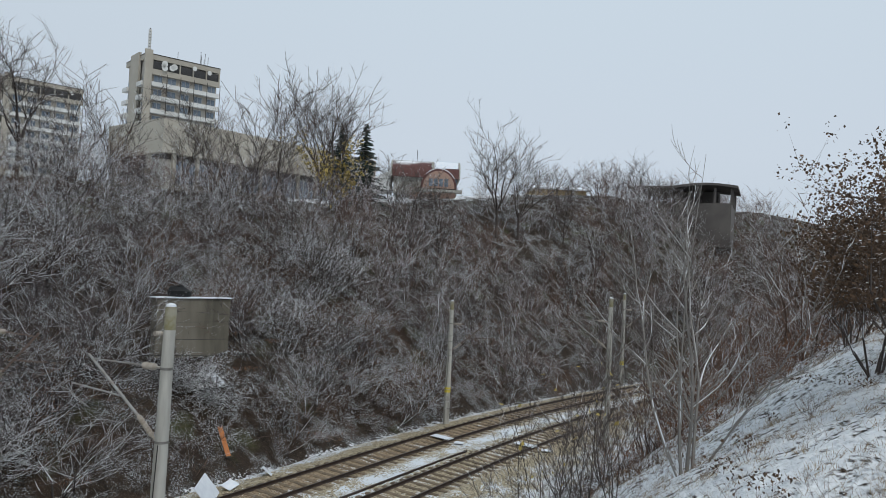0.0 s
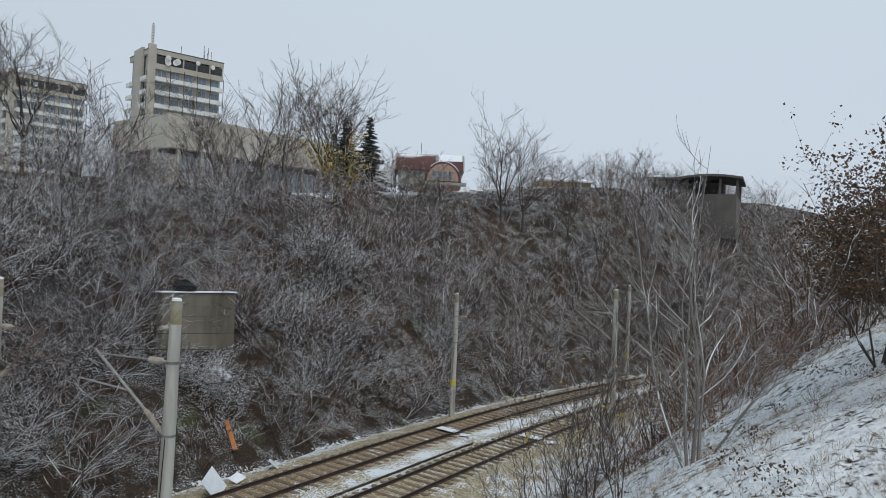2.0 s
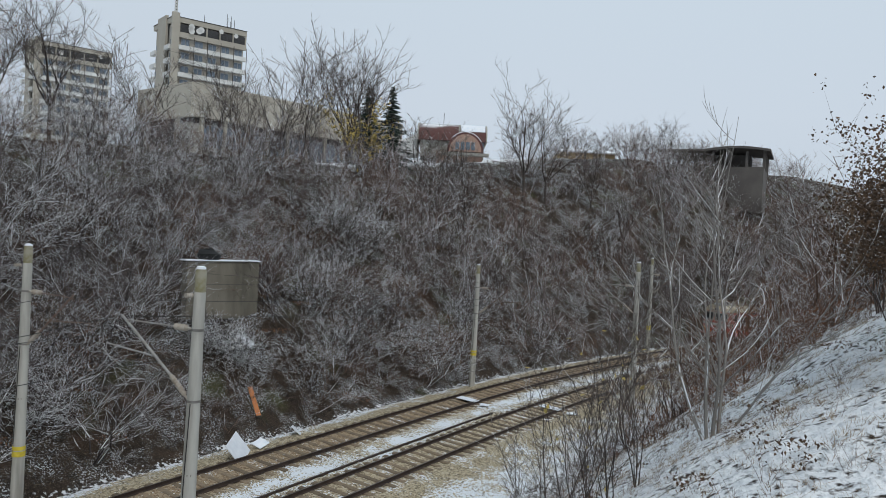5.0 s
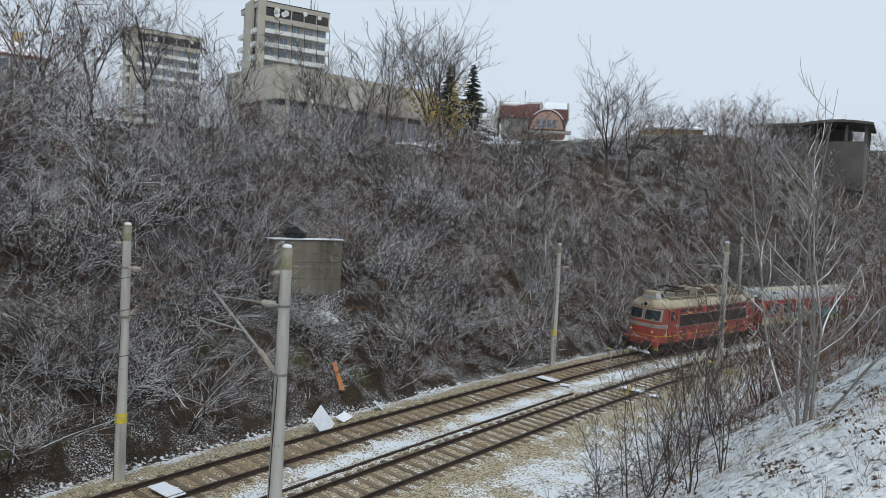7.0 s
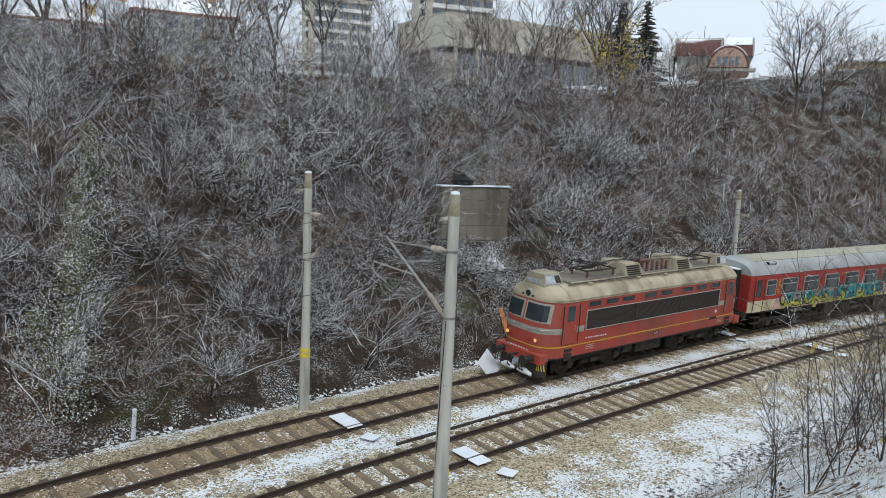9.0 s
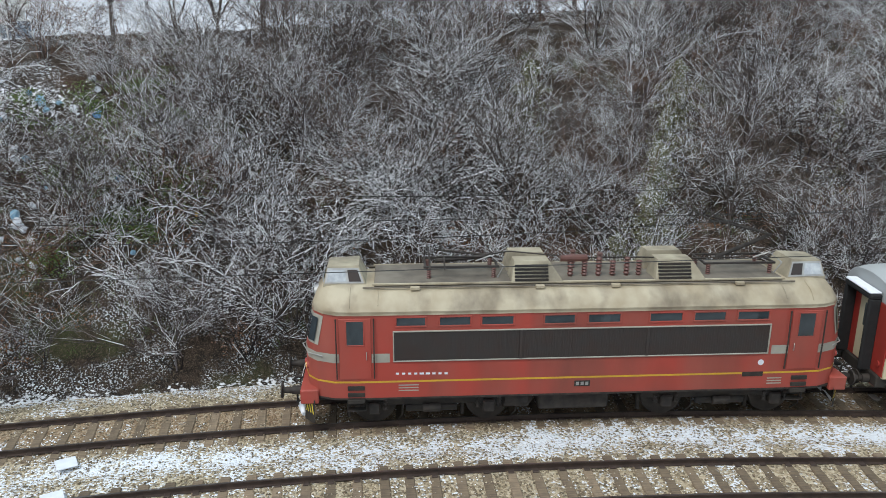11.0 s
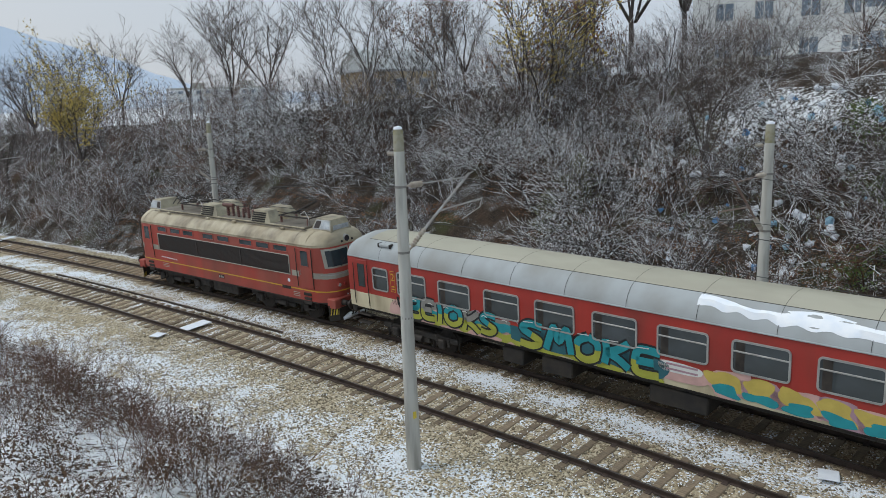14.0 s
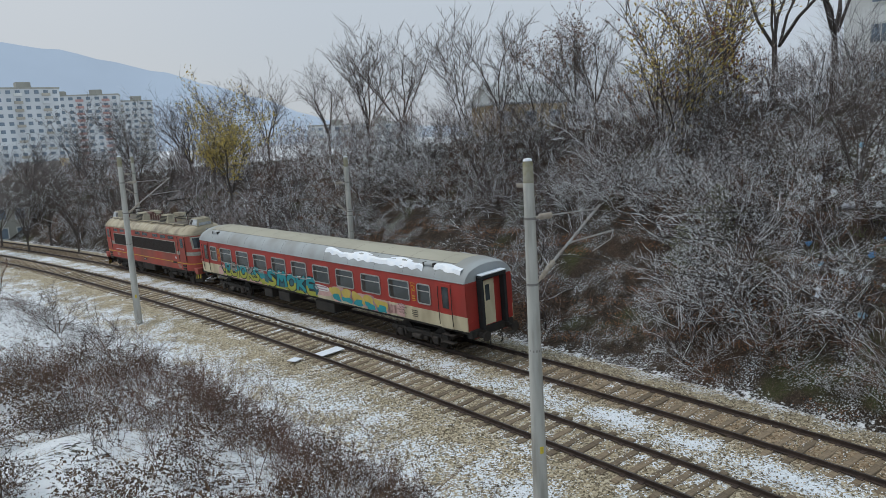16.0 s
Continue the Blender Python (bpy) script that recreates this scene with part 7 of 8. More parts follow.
scatter("bank_brambles", brambles, near_places(32, 70, 6, 34, -15.5, -7, 0.35, 0.8, 6.5), m_bark2, "brown bramble stems on the snowy bank", 33)


def tufts(name, n, s0, s1, d0, d1, mat, label, seed, h=0.28):
    g = np.random.default_rng(seed)
    nc = n // 14
    s, dd = np.repeat(g.uniform(s0, s1, nc), 14), np.repeat(g.uniform(d0, d1, nc), 14)
    s, dd = s + g.normal(0, 0.09, len(s)), dd + g.normal(0, 0.09, len(s))
    x, y = plan(s, dd)
    z = ground_z(s, dd)
    keepm = np.hypot(x, y) > 3.5
    x, y, z = x[keepm], y[keepm], z[keepm]
    n = len(x)
    A = np.stack([x, y, z - 0.02], -1)
    A[:, :2] += g.normal(0, 0.03, (n, 2))
    d = np.stack([g.normal(0, 0.5, n), g.normal(0, 0.5, n), g.uniform(0.5, 1.0, n)], -1)
    B = A + d * (h * g.uniform(0.4, 1.2, n))[:, None]
    segs = [(a, b, 0.004, 0) for a, b in zip(A, B)]
    V, F = seg_tris(segs, 0.0034)
    tagged(tri_object(name, V, F, mat), label, "grass", kind="stuff")


tufts("dry_grass", 60000, -48, -3, -22, -6.5, m_straw, "dry straw-coloured grass poking through the snow", 51, 0.17)
tufts("dry_grass", 26000, 3, 40, -15.5, -4.6, m_straw, "dry straw-coloured grass poking through the snow", 52, 0.2)
tufts("green_grass", 5000, -2, 15, 9.0, 17, m_grassg, "patch of green grass on the far slope", 53, 0.35)
tufts("green_grass", 2500, -18, -8, 9.0, 14, m_grassg, "patch of green grass on the far slope", 54, 0.3)

# ---- buildings on the plateau ----
m_panel = material("cream_render", (0.43, 0.395, 0.335), 0.9, 0, (0.36, 0.33, 0.28), 0.12, dirt=((0.28, 0.25, 0.2), 0.2, 0.4))
m_balc = material("white_balcony", (0.66, 0.66, 0.64), 0.85, 0, (0.55, 0.54, 0.51), 0.2)
m_infill = material("grey_facade", (0.42, 0.40, 0.36), 0.85, 0, (0.33, 0.29, 0.24), 0.25)
m_ochre = material("ochre_render", (0.52, 0.38, 0.2), 0.9, 0, (0.44, 0.32, 0.18), 0.3)
m_pinkr = material("pink_render", (0.42, 0.27, 0.21), 0.9, 0, (0.36, 0.24, 0.19), 0.3)
m_greyr = material("grey_render", (0.36, 0.35, 0.31), 0.9, 0, (0.29, 0.28, 0.25), 0.3)
m_rooft = material("red_roof_tiles", (0.135, 0.066, 0.06), 0.8, 0, (0.10, 0.04, 0.036), 1.0, snow=(0.95, 0.8, 0.3))
m_tilesnow = material("snowy_roof_tiles", (0.27, 0.12, 0.08), 0.8, 0, (0.2, 0.09, 0.07), 1.0, snow=(0.75, 0.7, 0.35))
m_bare = material("raw_concrete", (0.145, 0.13, 0.12), 0.92, 0, (0.10, 0.09, 0.085), 0.3)
m_pinkb = material("pink_panel", (0.50, 0.30, 0.28), 0.9, 0, (0.44, 0.27, 0.25), 0.2)
# near-black that paints the shade inside openings; also colours a wall joint
m_dark = material("recess_shade_and_joint", (0.06, 0.06, 0.062), 0.9)


plain_part = part


def tower(x, y, z, yaw, wide, deep, floors, fh, name, label, dishes, mast):
    """Slab tower: x axis runs along its long face (towards +y normal side is the camera's)."""
    t = thing(name, label, "tower block", pose(x, y, z, 0, 0, yaw))

    def part(nm, mb, mat, parent, lab="", smooth=False):
        mb.v = [(-p[0], p[1], p[2]) for p in mb.v]
        mb.f = [q[::-1] for q in mb.f]
        return plain_part(nm, mb, mat, parent, lab, smooth)

    hgt = floors * fh
    part("core", Mesh().box(wide / 2, -deep / 2, hgt / 2 + 0.0, wide - 0.8, deep - 0.8, hgt - 0.3), m_infill, t)
    part("end_wall", Mesh().box(-0.15, -deep * 0.5, hgt / 2 + 0.9, 0.5, deep * 0.42, hgt + 1.8), m_panel, t, "tall blank cream stair wall")
    part("corner_wall", Mesh().box(0.35, 0.15, hgt / 2 + 0.9, 1.5, 0.6, hgt + 1.8), m_panel, t, "blank cream corner pier")
    part("roof_parapet", Mesh().box(wide / 2, -deep / 2, hgt + 0.5, wide + 0.2, deep + 0.2, 1.0), m_panel, t)
    part("roof_snow", Mesh().box(wide / 2, -deep / 2, hgt + 1.06, wide + 0.35, deep + 0.35, 0.14), m_gunk, t)
    nb = 5
    bw = (wide - 1.3) / nb
    for f in range(floors):
        z0 = f * fh
        if f == floors - 1:
            # flat dark panel: the open storey's shade is painted, not cast
            part("loggia", Mesh().box(wide / 2 + 0.5, -0.15, z0 + fh * 0.55, wide - 1.4, 0.1, fh * 0.7), m_dark, t, "dark panel with the open top storey's shade painted in")
            for k in range(nb + 1):
                part("loggia_post", Mesh().box(1.2 + k * bw, 0.05, z0 + fh * 0.5, 0.25, 0.3, fh), m_panel, t)
            part("fascia", Mesh().box(wide / 2, 0.1, z0 + 0.25, wide, 0.5, 1.1), m_panel, t)
            continue
        part("balcony", Mesh().box(wide / 2 + 0.5, 0.35, z0 + 0.42, wide - 1.1, 1.0, 0.85), m_balc, t)
        for q, w_ in ((0.14, 0.24), (0.86, 0.26)):
            part("side_balcony", Mesh().box(-0.3, -deep * q, z0 + 0.42, 0.9, deep * w_, 0.85), m_balc, t)
            part("side_window", Mesh().box(0.36, -deep * q, z0 + fh * 0.62, 0.1, deep * 0.16, fh * 0.45), m_bldglass, t)
        for k in range(nb):
            bx = 1.2 + (k + 0.5) * bw
            w = part("window", Mesh().box(bx, -0.34, z0 + fh * 0.62, bw * 0.62, 0.12, fh * 0.5), m_frame, t)
            part("pane", Mesh().box(bx - bw * 0.15, -0.27, z0 + fh * 0.62, bw * 0.26, 0.05, fh * 0.42), m_bldglass, w)
            part("pane", Mesh().box(bx + bw * 0.15, -0.27, z0 + fh * 0.62, bw * 0.26, 0.05, fh * 0.42), m_bldglass, w)
            part("mullion", Mesh().box(bx + bw * 0.5, 0.86, z0 + fh / 2, 0.1, 0.08, fh), m_gunk, t)
    g = random.Random(floors)
    for k in range(dishes):
        dx = 1.5 + (wide - 2) * g.random()
        dz = hgt - fh * g.uniform(0.1, 0.6)
        d = part("dish", Mesh().tube([(dx, 0.5, dz), (dx, 0.7, dz), (dx, 0.78, dz)], [0.1, 0.45, 0.62 * g.uniform(0.7, 1.1)], 14), m_balc, t, "white satellite dish", smooth=True)
    for k in range(dishes):
        dx = wide * g.random()
        part("aerial", Mesh().tube([(dx, -1, hgt + 1), (dx, -1, hgt + 1 + g.uniform(1.2, 3.2))], 0.05, 5), m_gunk, t)
    if mast:
        mm = part("mast", Mesh().tube([(0.9, -1.5, hgt + 1), (0.9, -1.5, hgt + 6.6)], 0.12, 6), m_gunk, t, "lattice antenna mast")
        for k in range(7):
            part("antenna_drum", Mesh().tube([(0.9, -1.5, hgt + 2.2 + k * 0.62), (0.9, -1.5, hgt + 2.65 + k * 0.62)], 0.32, 10), m_balc, mm)
    return t


def face_yaw(az):
    """Yaw that turns a house's +y front towards the camera from that bearing."""
    return az + 180


R_H = 163.0
xh, yh = polar(22.45, R_H)
tower(xh, yh, 14.0, face_yaw(20.0) + 21, 15.6, 12.0, 13, 2.76, "hotel_tower", "cream high-rise with white balcony bands, dishes and aerials on the hill", 7, True)
xb2, yb2 = polar(31.0, 218)
tower(xb2, yb2, 14.0, face_yaw(28.5) + 15, 18.4, 12.0, 13, 2.95, "apartment_tower", "cream high-rise with balcony bands further off on the hill", 2, False)


def annex():
    xa, ya = polar(21.0, 108)
    xb, yb = polar(6.0, 132)
    L_ = math.hypot(xb - xa, yb - ya)
    yaw = math.degrees(math.atan2(yb - ya, xb - xa))
    t = thing("long_hall", "long low cream concrete hall with a dark glazed band", "building", pose(xa, ya, 16.0, 0, 0, yaw))
    # +x along the front; the camera's side is -y
    part("wall", Mesh().box(L_ / 2, 7, 3.5, L_, 14, 7.0), m_infill, t)
    part("fascia", Mesh().box(L_ / 2, 6.6, 10.1, L_ + 1.2, 15.0, 4.6), m_panel, t, "deep blank cream fascia")
    # set-back band, its shade painted as near-black
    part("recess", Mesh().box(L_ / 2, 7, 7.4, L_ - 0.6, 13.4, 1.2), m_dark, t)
    for k in range(11):
        xk = 1.6 + k * (L_ - 3.2) / 10
        part("column", Mesh().box(xk, -0.15, 4.2, 0.5, 0.5, 8.2), m_panel, t)
        if k < 10:
            w = part("window", Mesh().box(xk + (L_ - 3.2) / 20, -0.03, 5.4, (L_ - 3.2) / 10 - 0.9, 0.12, 3.2), m_frame, t)
            for j in range(3):
                part("pane", Mesh().box(xk + (L_ - 3.2) / 10 * (0.2 + 0.3 * j), -0.10, 5.4, (L_ - 3.2) / 10 * 0.24, 0.05, 2.9), m_bldglass, w)
    # solid dark sheet on the end wall paints the opening's shade
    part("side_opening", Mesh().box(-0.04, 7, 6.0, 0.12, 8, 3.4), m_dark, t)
    for yk in (3, 11):
        part("side_pier", Mesh().box(-0.3, yk, 4, 0.5, 0.6, 8), m_panel, t)


annex()


def house(az, r, zb, wide, deep, wall_h, roof_h, wall_m, roof_m, label, turn=0.0, hip=0.0, chim=1, cols=4, rows=2, name="house"):
    x, y = polar(az, r)
    t = thing(name, label, "house", pose(x, y, zb, 0, 0, face_yaw(az) + turn))
    part("wall", Mesh().box(0, 0, wall_h / 2 - 1, wide, deep, wall_h + 2), wall_m, t)
    o = 0.5
    hw, hd = wide / 2 + o, deep / 2 + o
    rx = hw - hip
    part("roof", Mesh().add([(-hw, -hd, wall_h), (hw, -hd, wall_h), (hw, hd, wall_h), (-hw, hd, wall_h), (-rx, 0, wall_h + roof_h), (rx, 0, wall_h + roof_h), (-hw, -hd, wall_h - 0.2), (hw, -hd, wall_h - 0.2), (hw, hd, wall_h - 0.2), (-hw, hd, wall_h - 0.2)],
                            [(0, 1, 5, 4), (2, 3, 4, 5), (1, 2, 5), (3, 0, 4), (9, 8, 7, 6), (6, 7, 1, 0), (7, 8, 2, 1), (8, 9, 3, 2), (9, 6, 0, 3)]), roof_m, t, "pitched roof with thin snow")
    for k in range(chim):
        cx = -wide * 0.3 + k * wide * 0.45
        part("chimney", Mesh().box(cx, deep * 0.1, wall_h + roof_h * 0.8, 1.0, 0.7, 1.6).box(cx, deep * 0.1, wall_h + roof_h * 0.8 + 0.85, 1.2, 0.9, 0.15), m_ochre, t)
    for i in range(cols):
        for j in range(rows):
            wx = -wide / 2 + (i + 0.5) * wide / cols
            wz = wall_h * (j + 0.55) / rows
            w = part("window", frame_rect(Mesh(), wx - 0.5, wx + 0.5, wz - 0.6, wz + 0.6, deep / 2 + 0.02, 0.1, 0.08), m_balc, t)
            part("pane", Mesh().box(wx, deep / 2 + 0.015, wz, 1.0, 0.05, 1.2), m_bldglass, w)
    return t


# old villa with a snowy tiled hip roof and ochre chimneys
house(39.9, 92, 18.0, 10.2, 9, 4.9, 2.4, m_greyr, m_tilesnow, "old grey villa with a snowy tiled roof and ochre chimneys", 6, 3.2, 3)
house(47.5, 82, 15.6, 8.5, 8, 4.2, 1.4, m_greyr, m_tilesnow, "low grey house with a thinly snowed roof behind trees", 0, 2.0, 1)
house(124.7, 76, 8.6, 7.5, 7, 3.4, 2.0, m_ochre, m_roofg, "small ochre house with a grey snow-dusted roof", 20, 0.6, 0, 3, 1)
house(111.4, 70, 9.8, 6.5, 6, 1.8, 1.2, m_greyr, m_tilesnow, "low grey outbuilding behind the trees", 10, 0.5, 0, 4, 1)
house(-8.2, 118, 18.4, 8.0, 8, 4.6, 0.9, m_ochre, m_snow, "flat-roofed ochre house with snow on its eaves", 12, 1.5, 0, 3, 1)
house(-11.2, 150, 16.0, 14.0, 8, 3.6, 0.6, m_balc, m_snow, "low pale outbuilding beyond the crest", 5, 1.5, 0, 6, 1)
house(158.5, 120, -0.8, 9, 8, 6.0, 3.0, m_pinkr, m_bare, "dark-roofed house in the valley", 15, 2.0, 1)
house(161.5, 105, -0.9, 8, 8, 4.5, 2.5, m_greyr, m_bare, "small dark-roofed house in the valley", -10, 2.0, 0)


def curved_house():
    """Villa with a barrel roof along its length; local +y faces the cutting, +x lies to the viewer's west."""
    x, y = polar(1.75, 112)
    t = thing("villa", "pink villa with a curved dark red roof and arched dormer", "house", pose(x, y, 17.0, 0, 0, face_yaw(1.75)))
    part("wall", Mesh().box(-1.2, 0, 2.0, 6.6, 8, 5.2), m_pinkr, t, "pink lower storey")
    part("upper_wall", Mesh().box(-0.1, -0.2, 5.0, 9.2, 7.2, 2.6), m_greyr, t, "grey upper storey")
    vault = [(4.0 * math.cos(math.pi * k / 14), 6.1 + 2.7 * math.sin(math.pi * k / 14) ** 0.8) for k in range(15)]
    part("roof", Mesh().slab(vault, 0, -4.9, 4.8), m_rooft, t, "curved dark red metal roof", smooth=True)
    for x0, x1 in ((4.8, 5.0), (-1.2, -0.95), (-5.1, -4.9)):
        part("roof_edge", Mesh().slab([(p[0] * 1.03, 6.08 + (p[1] - 6.1) * 1.05) for p in vault], 0, x0, x1), m_greyr, t, "pale roof verge", smooth=True)
    part("roof_snow", Mesh().slab([(p[0] * 1.015, 6.12 + (p[1] - 6.1) * 1.03) for p in vault[2:10]], 0, -4.8, -1.3), m_snow, t, "snow on the roof's end bay", smooth=True)
    part("ridge_snow", Mesh().box(0, 0, 8.84, 9.8, 1.6, 0.10, 0.03), m_snow, t)
    part("lean_to", Mesh().add([(5.0, -3, 4.0), (8.2, -3, 4.0), (8.2, 3, 4.0), (5.0, 3, 4.0), (5.0, -3, 7.0), (8.2, -3, 5.4), (8.2, 3, 5.4), (5.0, 3, 7.0)], [(0, 3, 2, 1), (4, 5, 6, 7), (0, 1, 5, 4), (2, 3, 7, 6), (1, 2, 6, 5), (3, 0, 4, 7)]), m_balc, t, "pale side wing with a sloping roof")
    ar2 = [(-2.0 + 2.3 * math.cos(math.pi * k / 12), 4.5 + 2.5 * math.sin(math.pi * k / 12)) for k in range(13)]
    part("dormer", Mesh().slab(ar2, 1, 3.2, 5.0), m_pinkr, t, "arched pink dormer")
    part("dormer_roof", Mesh().slab([(-2.0 + 2.6 * math.cos(math.pi * k / 12), 4.5 + 2.8 * math.sin(math.pi * k / 12)) for k in range(13)], 1, 3.2, 4.9), m_rooft, t)
    part("dormer_snow", Mesh().slab([(-2.0 + 2.66 * math.cos(math.pi * k / 12), 4.56 + 2.86 * math.sin(math.pi * k / 12)) for k in range(3, 11)], 1, 3.2, 4.85), m_snow, t)
    for k in range(4):
        part("window", Mesh().box(-3.1 + k * 0.75, 5.03, 5.3, 0.55, 0.1, 1.1), m_bldglass, t)
    part("balcony", Mesh().box(-1.9, 4.4, 4.15, 7.0, 1.8, 0.35), m_greyr, t)
    part("corner_window", Mesh().box(-4.3, 3.45, 5.3, 0.8, 0.1, 1.5), m_bldglass, t)
    part("aerial", Mesh().tube([(1.3, 0, 8.8), (1.3, 0, 10.6)], 0.04, 5), m_gunk, t)


curved_house()


def shell_building():
    """Unfinished concrete frame with a curved roof slab."""
    x, y = polar(-17.7, 118)
    t = thing("concrete_shell", "unfinished raw concrete building with open upper storey", "building", pose(x, y, 15.0, 0, 0, face_yaw(-17.7) - 6))
    part("lower_wall", Mesh().box(0, 0, 3.1, 13.6, 10, 6.2), m_bare, t)
    for i in range(7):
        for dy in (-4.6, 0, 4.6):
            part("column", Mesh().box(-6.8 + i * 2.27, dy, 7.2, 0.35, 0.35, 2.4), m_bare, t)
    part("inner_wall", Mesh().box(-1.5, -1.5, 7.2, 6.5, 4, 2.3), m_bare, t)
    top = [(-7.6 + 15.2 * k / 12, 8.3 + 0.45 * math.sin(math.pi * min(1, k / 7))) for k in range(13)]
    part("roof_slab", Mesh().slab(top + [(p[0], p[1] + 0.32) for p in top[::-1]], 1, -5.4, 5.6), m_bare, t, "thin curved roof slab")
    part("rail", Mesh().box(3.5, 5.3, 7.0, 7, 0.06, 0.06), m_bare, t)


shell_building()


def block(az, r, zb, wide, floors, cols, wall_m, label, turn=0.0, accents=()):
    x, y = polar(az, r)
    t = thing("apartment_block", label, "apartment block", pose(x, y, zb, 0, 0, face_yaw(az) + turn), "far apartment blocks")
    fh = 2.9
    h = floors * fh
    part("wall", Mesh().box(0, 0, h / 2, wide, 12, h), wall_m, t)
    part("roof", Mesh().box(0, 0, h + 0.3, wide + 0.4, 12.4, 0.6).box(-wide * 0.2, 0, h + 1.6, 5, 5, 2.4).box(wide * 0.25, 0, h + 1.4, 4, 5, 2.0), m_greyr, t)
    g = random.Random(int(az * 10))
    for i in range(cols):
        for j in range(floors):
            wx, wz = -wide / 2 + (i + 0.5) * wide / cols, (j + 0.55) * fh
            if (i % 3) == 1:
                part("balcony", Mesh().box(wx, 6.4, wz - 0.75, wide / cols * 0.9, 0.9, 1.0), g.choice((m_balc, m_panel, wall_m, m_infill)) if i not in accents else m_pinkb, t)
            part("window", Mesh().box(wx, 6.05, wz + 0.15, wide / cols * 0.5, 0.12, 1.3), m_bldglass, t)


# block walls whitened: the valley's haze is put into their colour
m_block = material("haze_paled_render", (0.60, 0.61, 0.62), 0.9, 0, (0.52, 0.53, 0.545), 0.1)
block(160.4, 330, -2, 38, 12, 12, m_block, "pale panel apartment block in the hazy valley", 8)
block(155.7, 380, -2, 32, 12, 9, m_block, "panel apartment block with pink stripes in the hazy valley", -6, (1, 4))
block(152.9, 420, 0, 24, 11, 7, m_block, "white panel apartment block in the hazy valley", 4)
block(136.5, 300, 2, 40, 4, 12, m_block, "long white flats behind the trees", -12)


m_palewall = material("pale_render", (0.68, 0.68, 0.67), 0.9, 0, (0.60, 0.60, 0.585), 0.3, dirt=((0.38, 0.36, 0.33), 0.35, 0.4))


def cream_flats():
    x, y = polar(97.0, 66)
    t = thing("flats", "cream rendered flats with white-framed windows and glazed balcony", "apartment building", pose(x, y, 10.5, 0, 0, face_yaw(97) - 4))
    part("wall", Mesh().box(0, -5, 6, 13.4, 10, 13), m_palewall, t)
    part("plinth", Mesh().box(0, 0.05, 0.6, 13.5, 0.2, 1.4), m_greyr, t)
    part("roof", Mesh().box(0, -5, 12.7, 14.2, 10.8, 0.4), m_greyr, t)
    for j in range(4):
        for i in range(4):
            wx, wz = -4.9 + i * 2.9 + (0.4 if i > 1 else 0), 1.9 + j * 2.9
            w = part("window", frame_rect(Mesh(), wx - 0.65, wx + 0.65, wz - 0.65, wz + 0.65, 0.04, 0.09, 0.1), m_balc, t)
            part("pane", Mesh().box(wx, 0.03, wz, 1.3, 0.05, 1.3), m_bldglass, w)
            part("sash_bar", Mesh().box(wx, 0.06, wz, 0.07, 0.06, 1.3), m_balc, w)
        bx = part("bay", Mesh().box(-6.2, 0.5, 1.7 + j * 2.9, 1.7, 1.1, 2.3, 0.03), m_balc, t, "white glazed balcony")
        part("bay_glass", Mesh().box(-6.2, 1.06, 2.1 + j * 2.9, 1.5, 0.03, 1.2).box(-7.06, 0.5, 2.1 + j * 2.9, 0.03, 0.9, 1.2), m_bldglass, bx)


cream_flats()

# far hill behind the town; distance haze painted as blue-grey colour and glow
m_hill = material("painted_haze_hill", (0.16, 0.20, 0.26), 1.0, 0, (0.13, 0.165, 0.22), 0.004, emit=((0.36, 0.44, 0.54), 0.62))


def far_hill():
    mb = Mesh()
    rows = []
    for k in range(60):
        az = 128 + k * 1.1
        el = np.interp(az, [128, 138, 145.0, 150, 154, 157, 160, 166, 175, 193], [0.2, 0.8, 3.4, 4.9, 5.9, 6.6, 7.0, 7.1, 6.4, 4.0])
        el += 0.06 * math.sin(az * 1.9) + 0.03 * math.sin(az * 4.7)
        col = []
        for f, r in ((0.0, 2100), (0.35, 2250), (0.7, 2400), (1.0, 2550)):
            x, y = polar(az, r)
            col.append((x, y, -30 + (9.7 + math.tan(radians(el)) * 2550 + 30) * f))
        rows.append(col)
    mb.loft(rows, closed=False, caps=False)
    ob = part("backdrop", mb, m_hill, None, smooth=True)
    tagged(ob, "blue-grey wooded mountain ridge with winter haze painted in", "mountain", kind="structure")


far_hill()

# ---- things along the slope and the line ----
def retaining_wall():
    x0, y0 = polar(20.75, 39.6)
    x1, y1 = polar(15.7, 41.2)
    L_ = math.hypot(x1 - x0, y1 - y0)
    t = thing("retaining_wall", "weathered concrete retaining wall with snow along its top", "wall", pose(x0, y0, 0, 0, 0, math.degrees(math.atan2(y1 - y0, x1 - x0))))
    part("wall", Mesh().box(L_ / 2, 0.35, 6.15, L_, 0.7, 3.0, 0.03), m_wallc, t)
    part("coping", Mesh().box(L_ / 2 - 0.05, 0.33, 7.68, L_ + 0.2, 0.85, 0.06, 0.015), m_snow, t, "thin line of snow on the top")
    part("joint", Mesh().box(L_ / 2, 0.004, 6.45, L_ - 0.1, 0.01, 0.012), m_dark, t)
    bg = new("plastic_bag", Mesh().tube([(0, 0, 0), (0.05, 0.05, 0.25), (0, 0.1, 0.5), (0.1, 0, 0.62)], [0.5, 0.62, 0.45, 0.1], 11).data("plastic_bag", m_tyre, True))
    bg.matrix_basis = pose(*(Vector((x0, y0, 7.65)).lerp(Vector((x1, y1, 7.65)), 0.27)), 0, 0, 20) @ pose(0, 0.6, 0)
    tagged(bg, "black plastic sack behind the concrete wall", "sack")


retaining_wall()


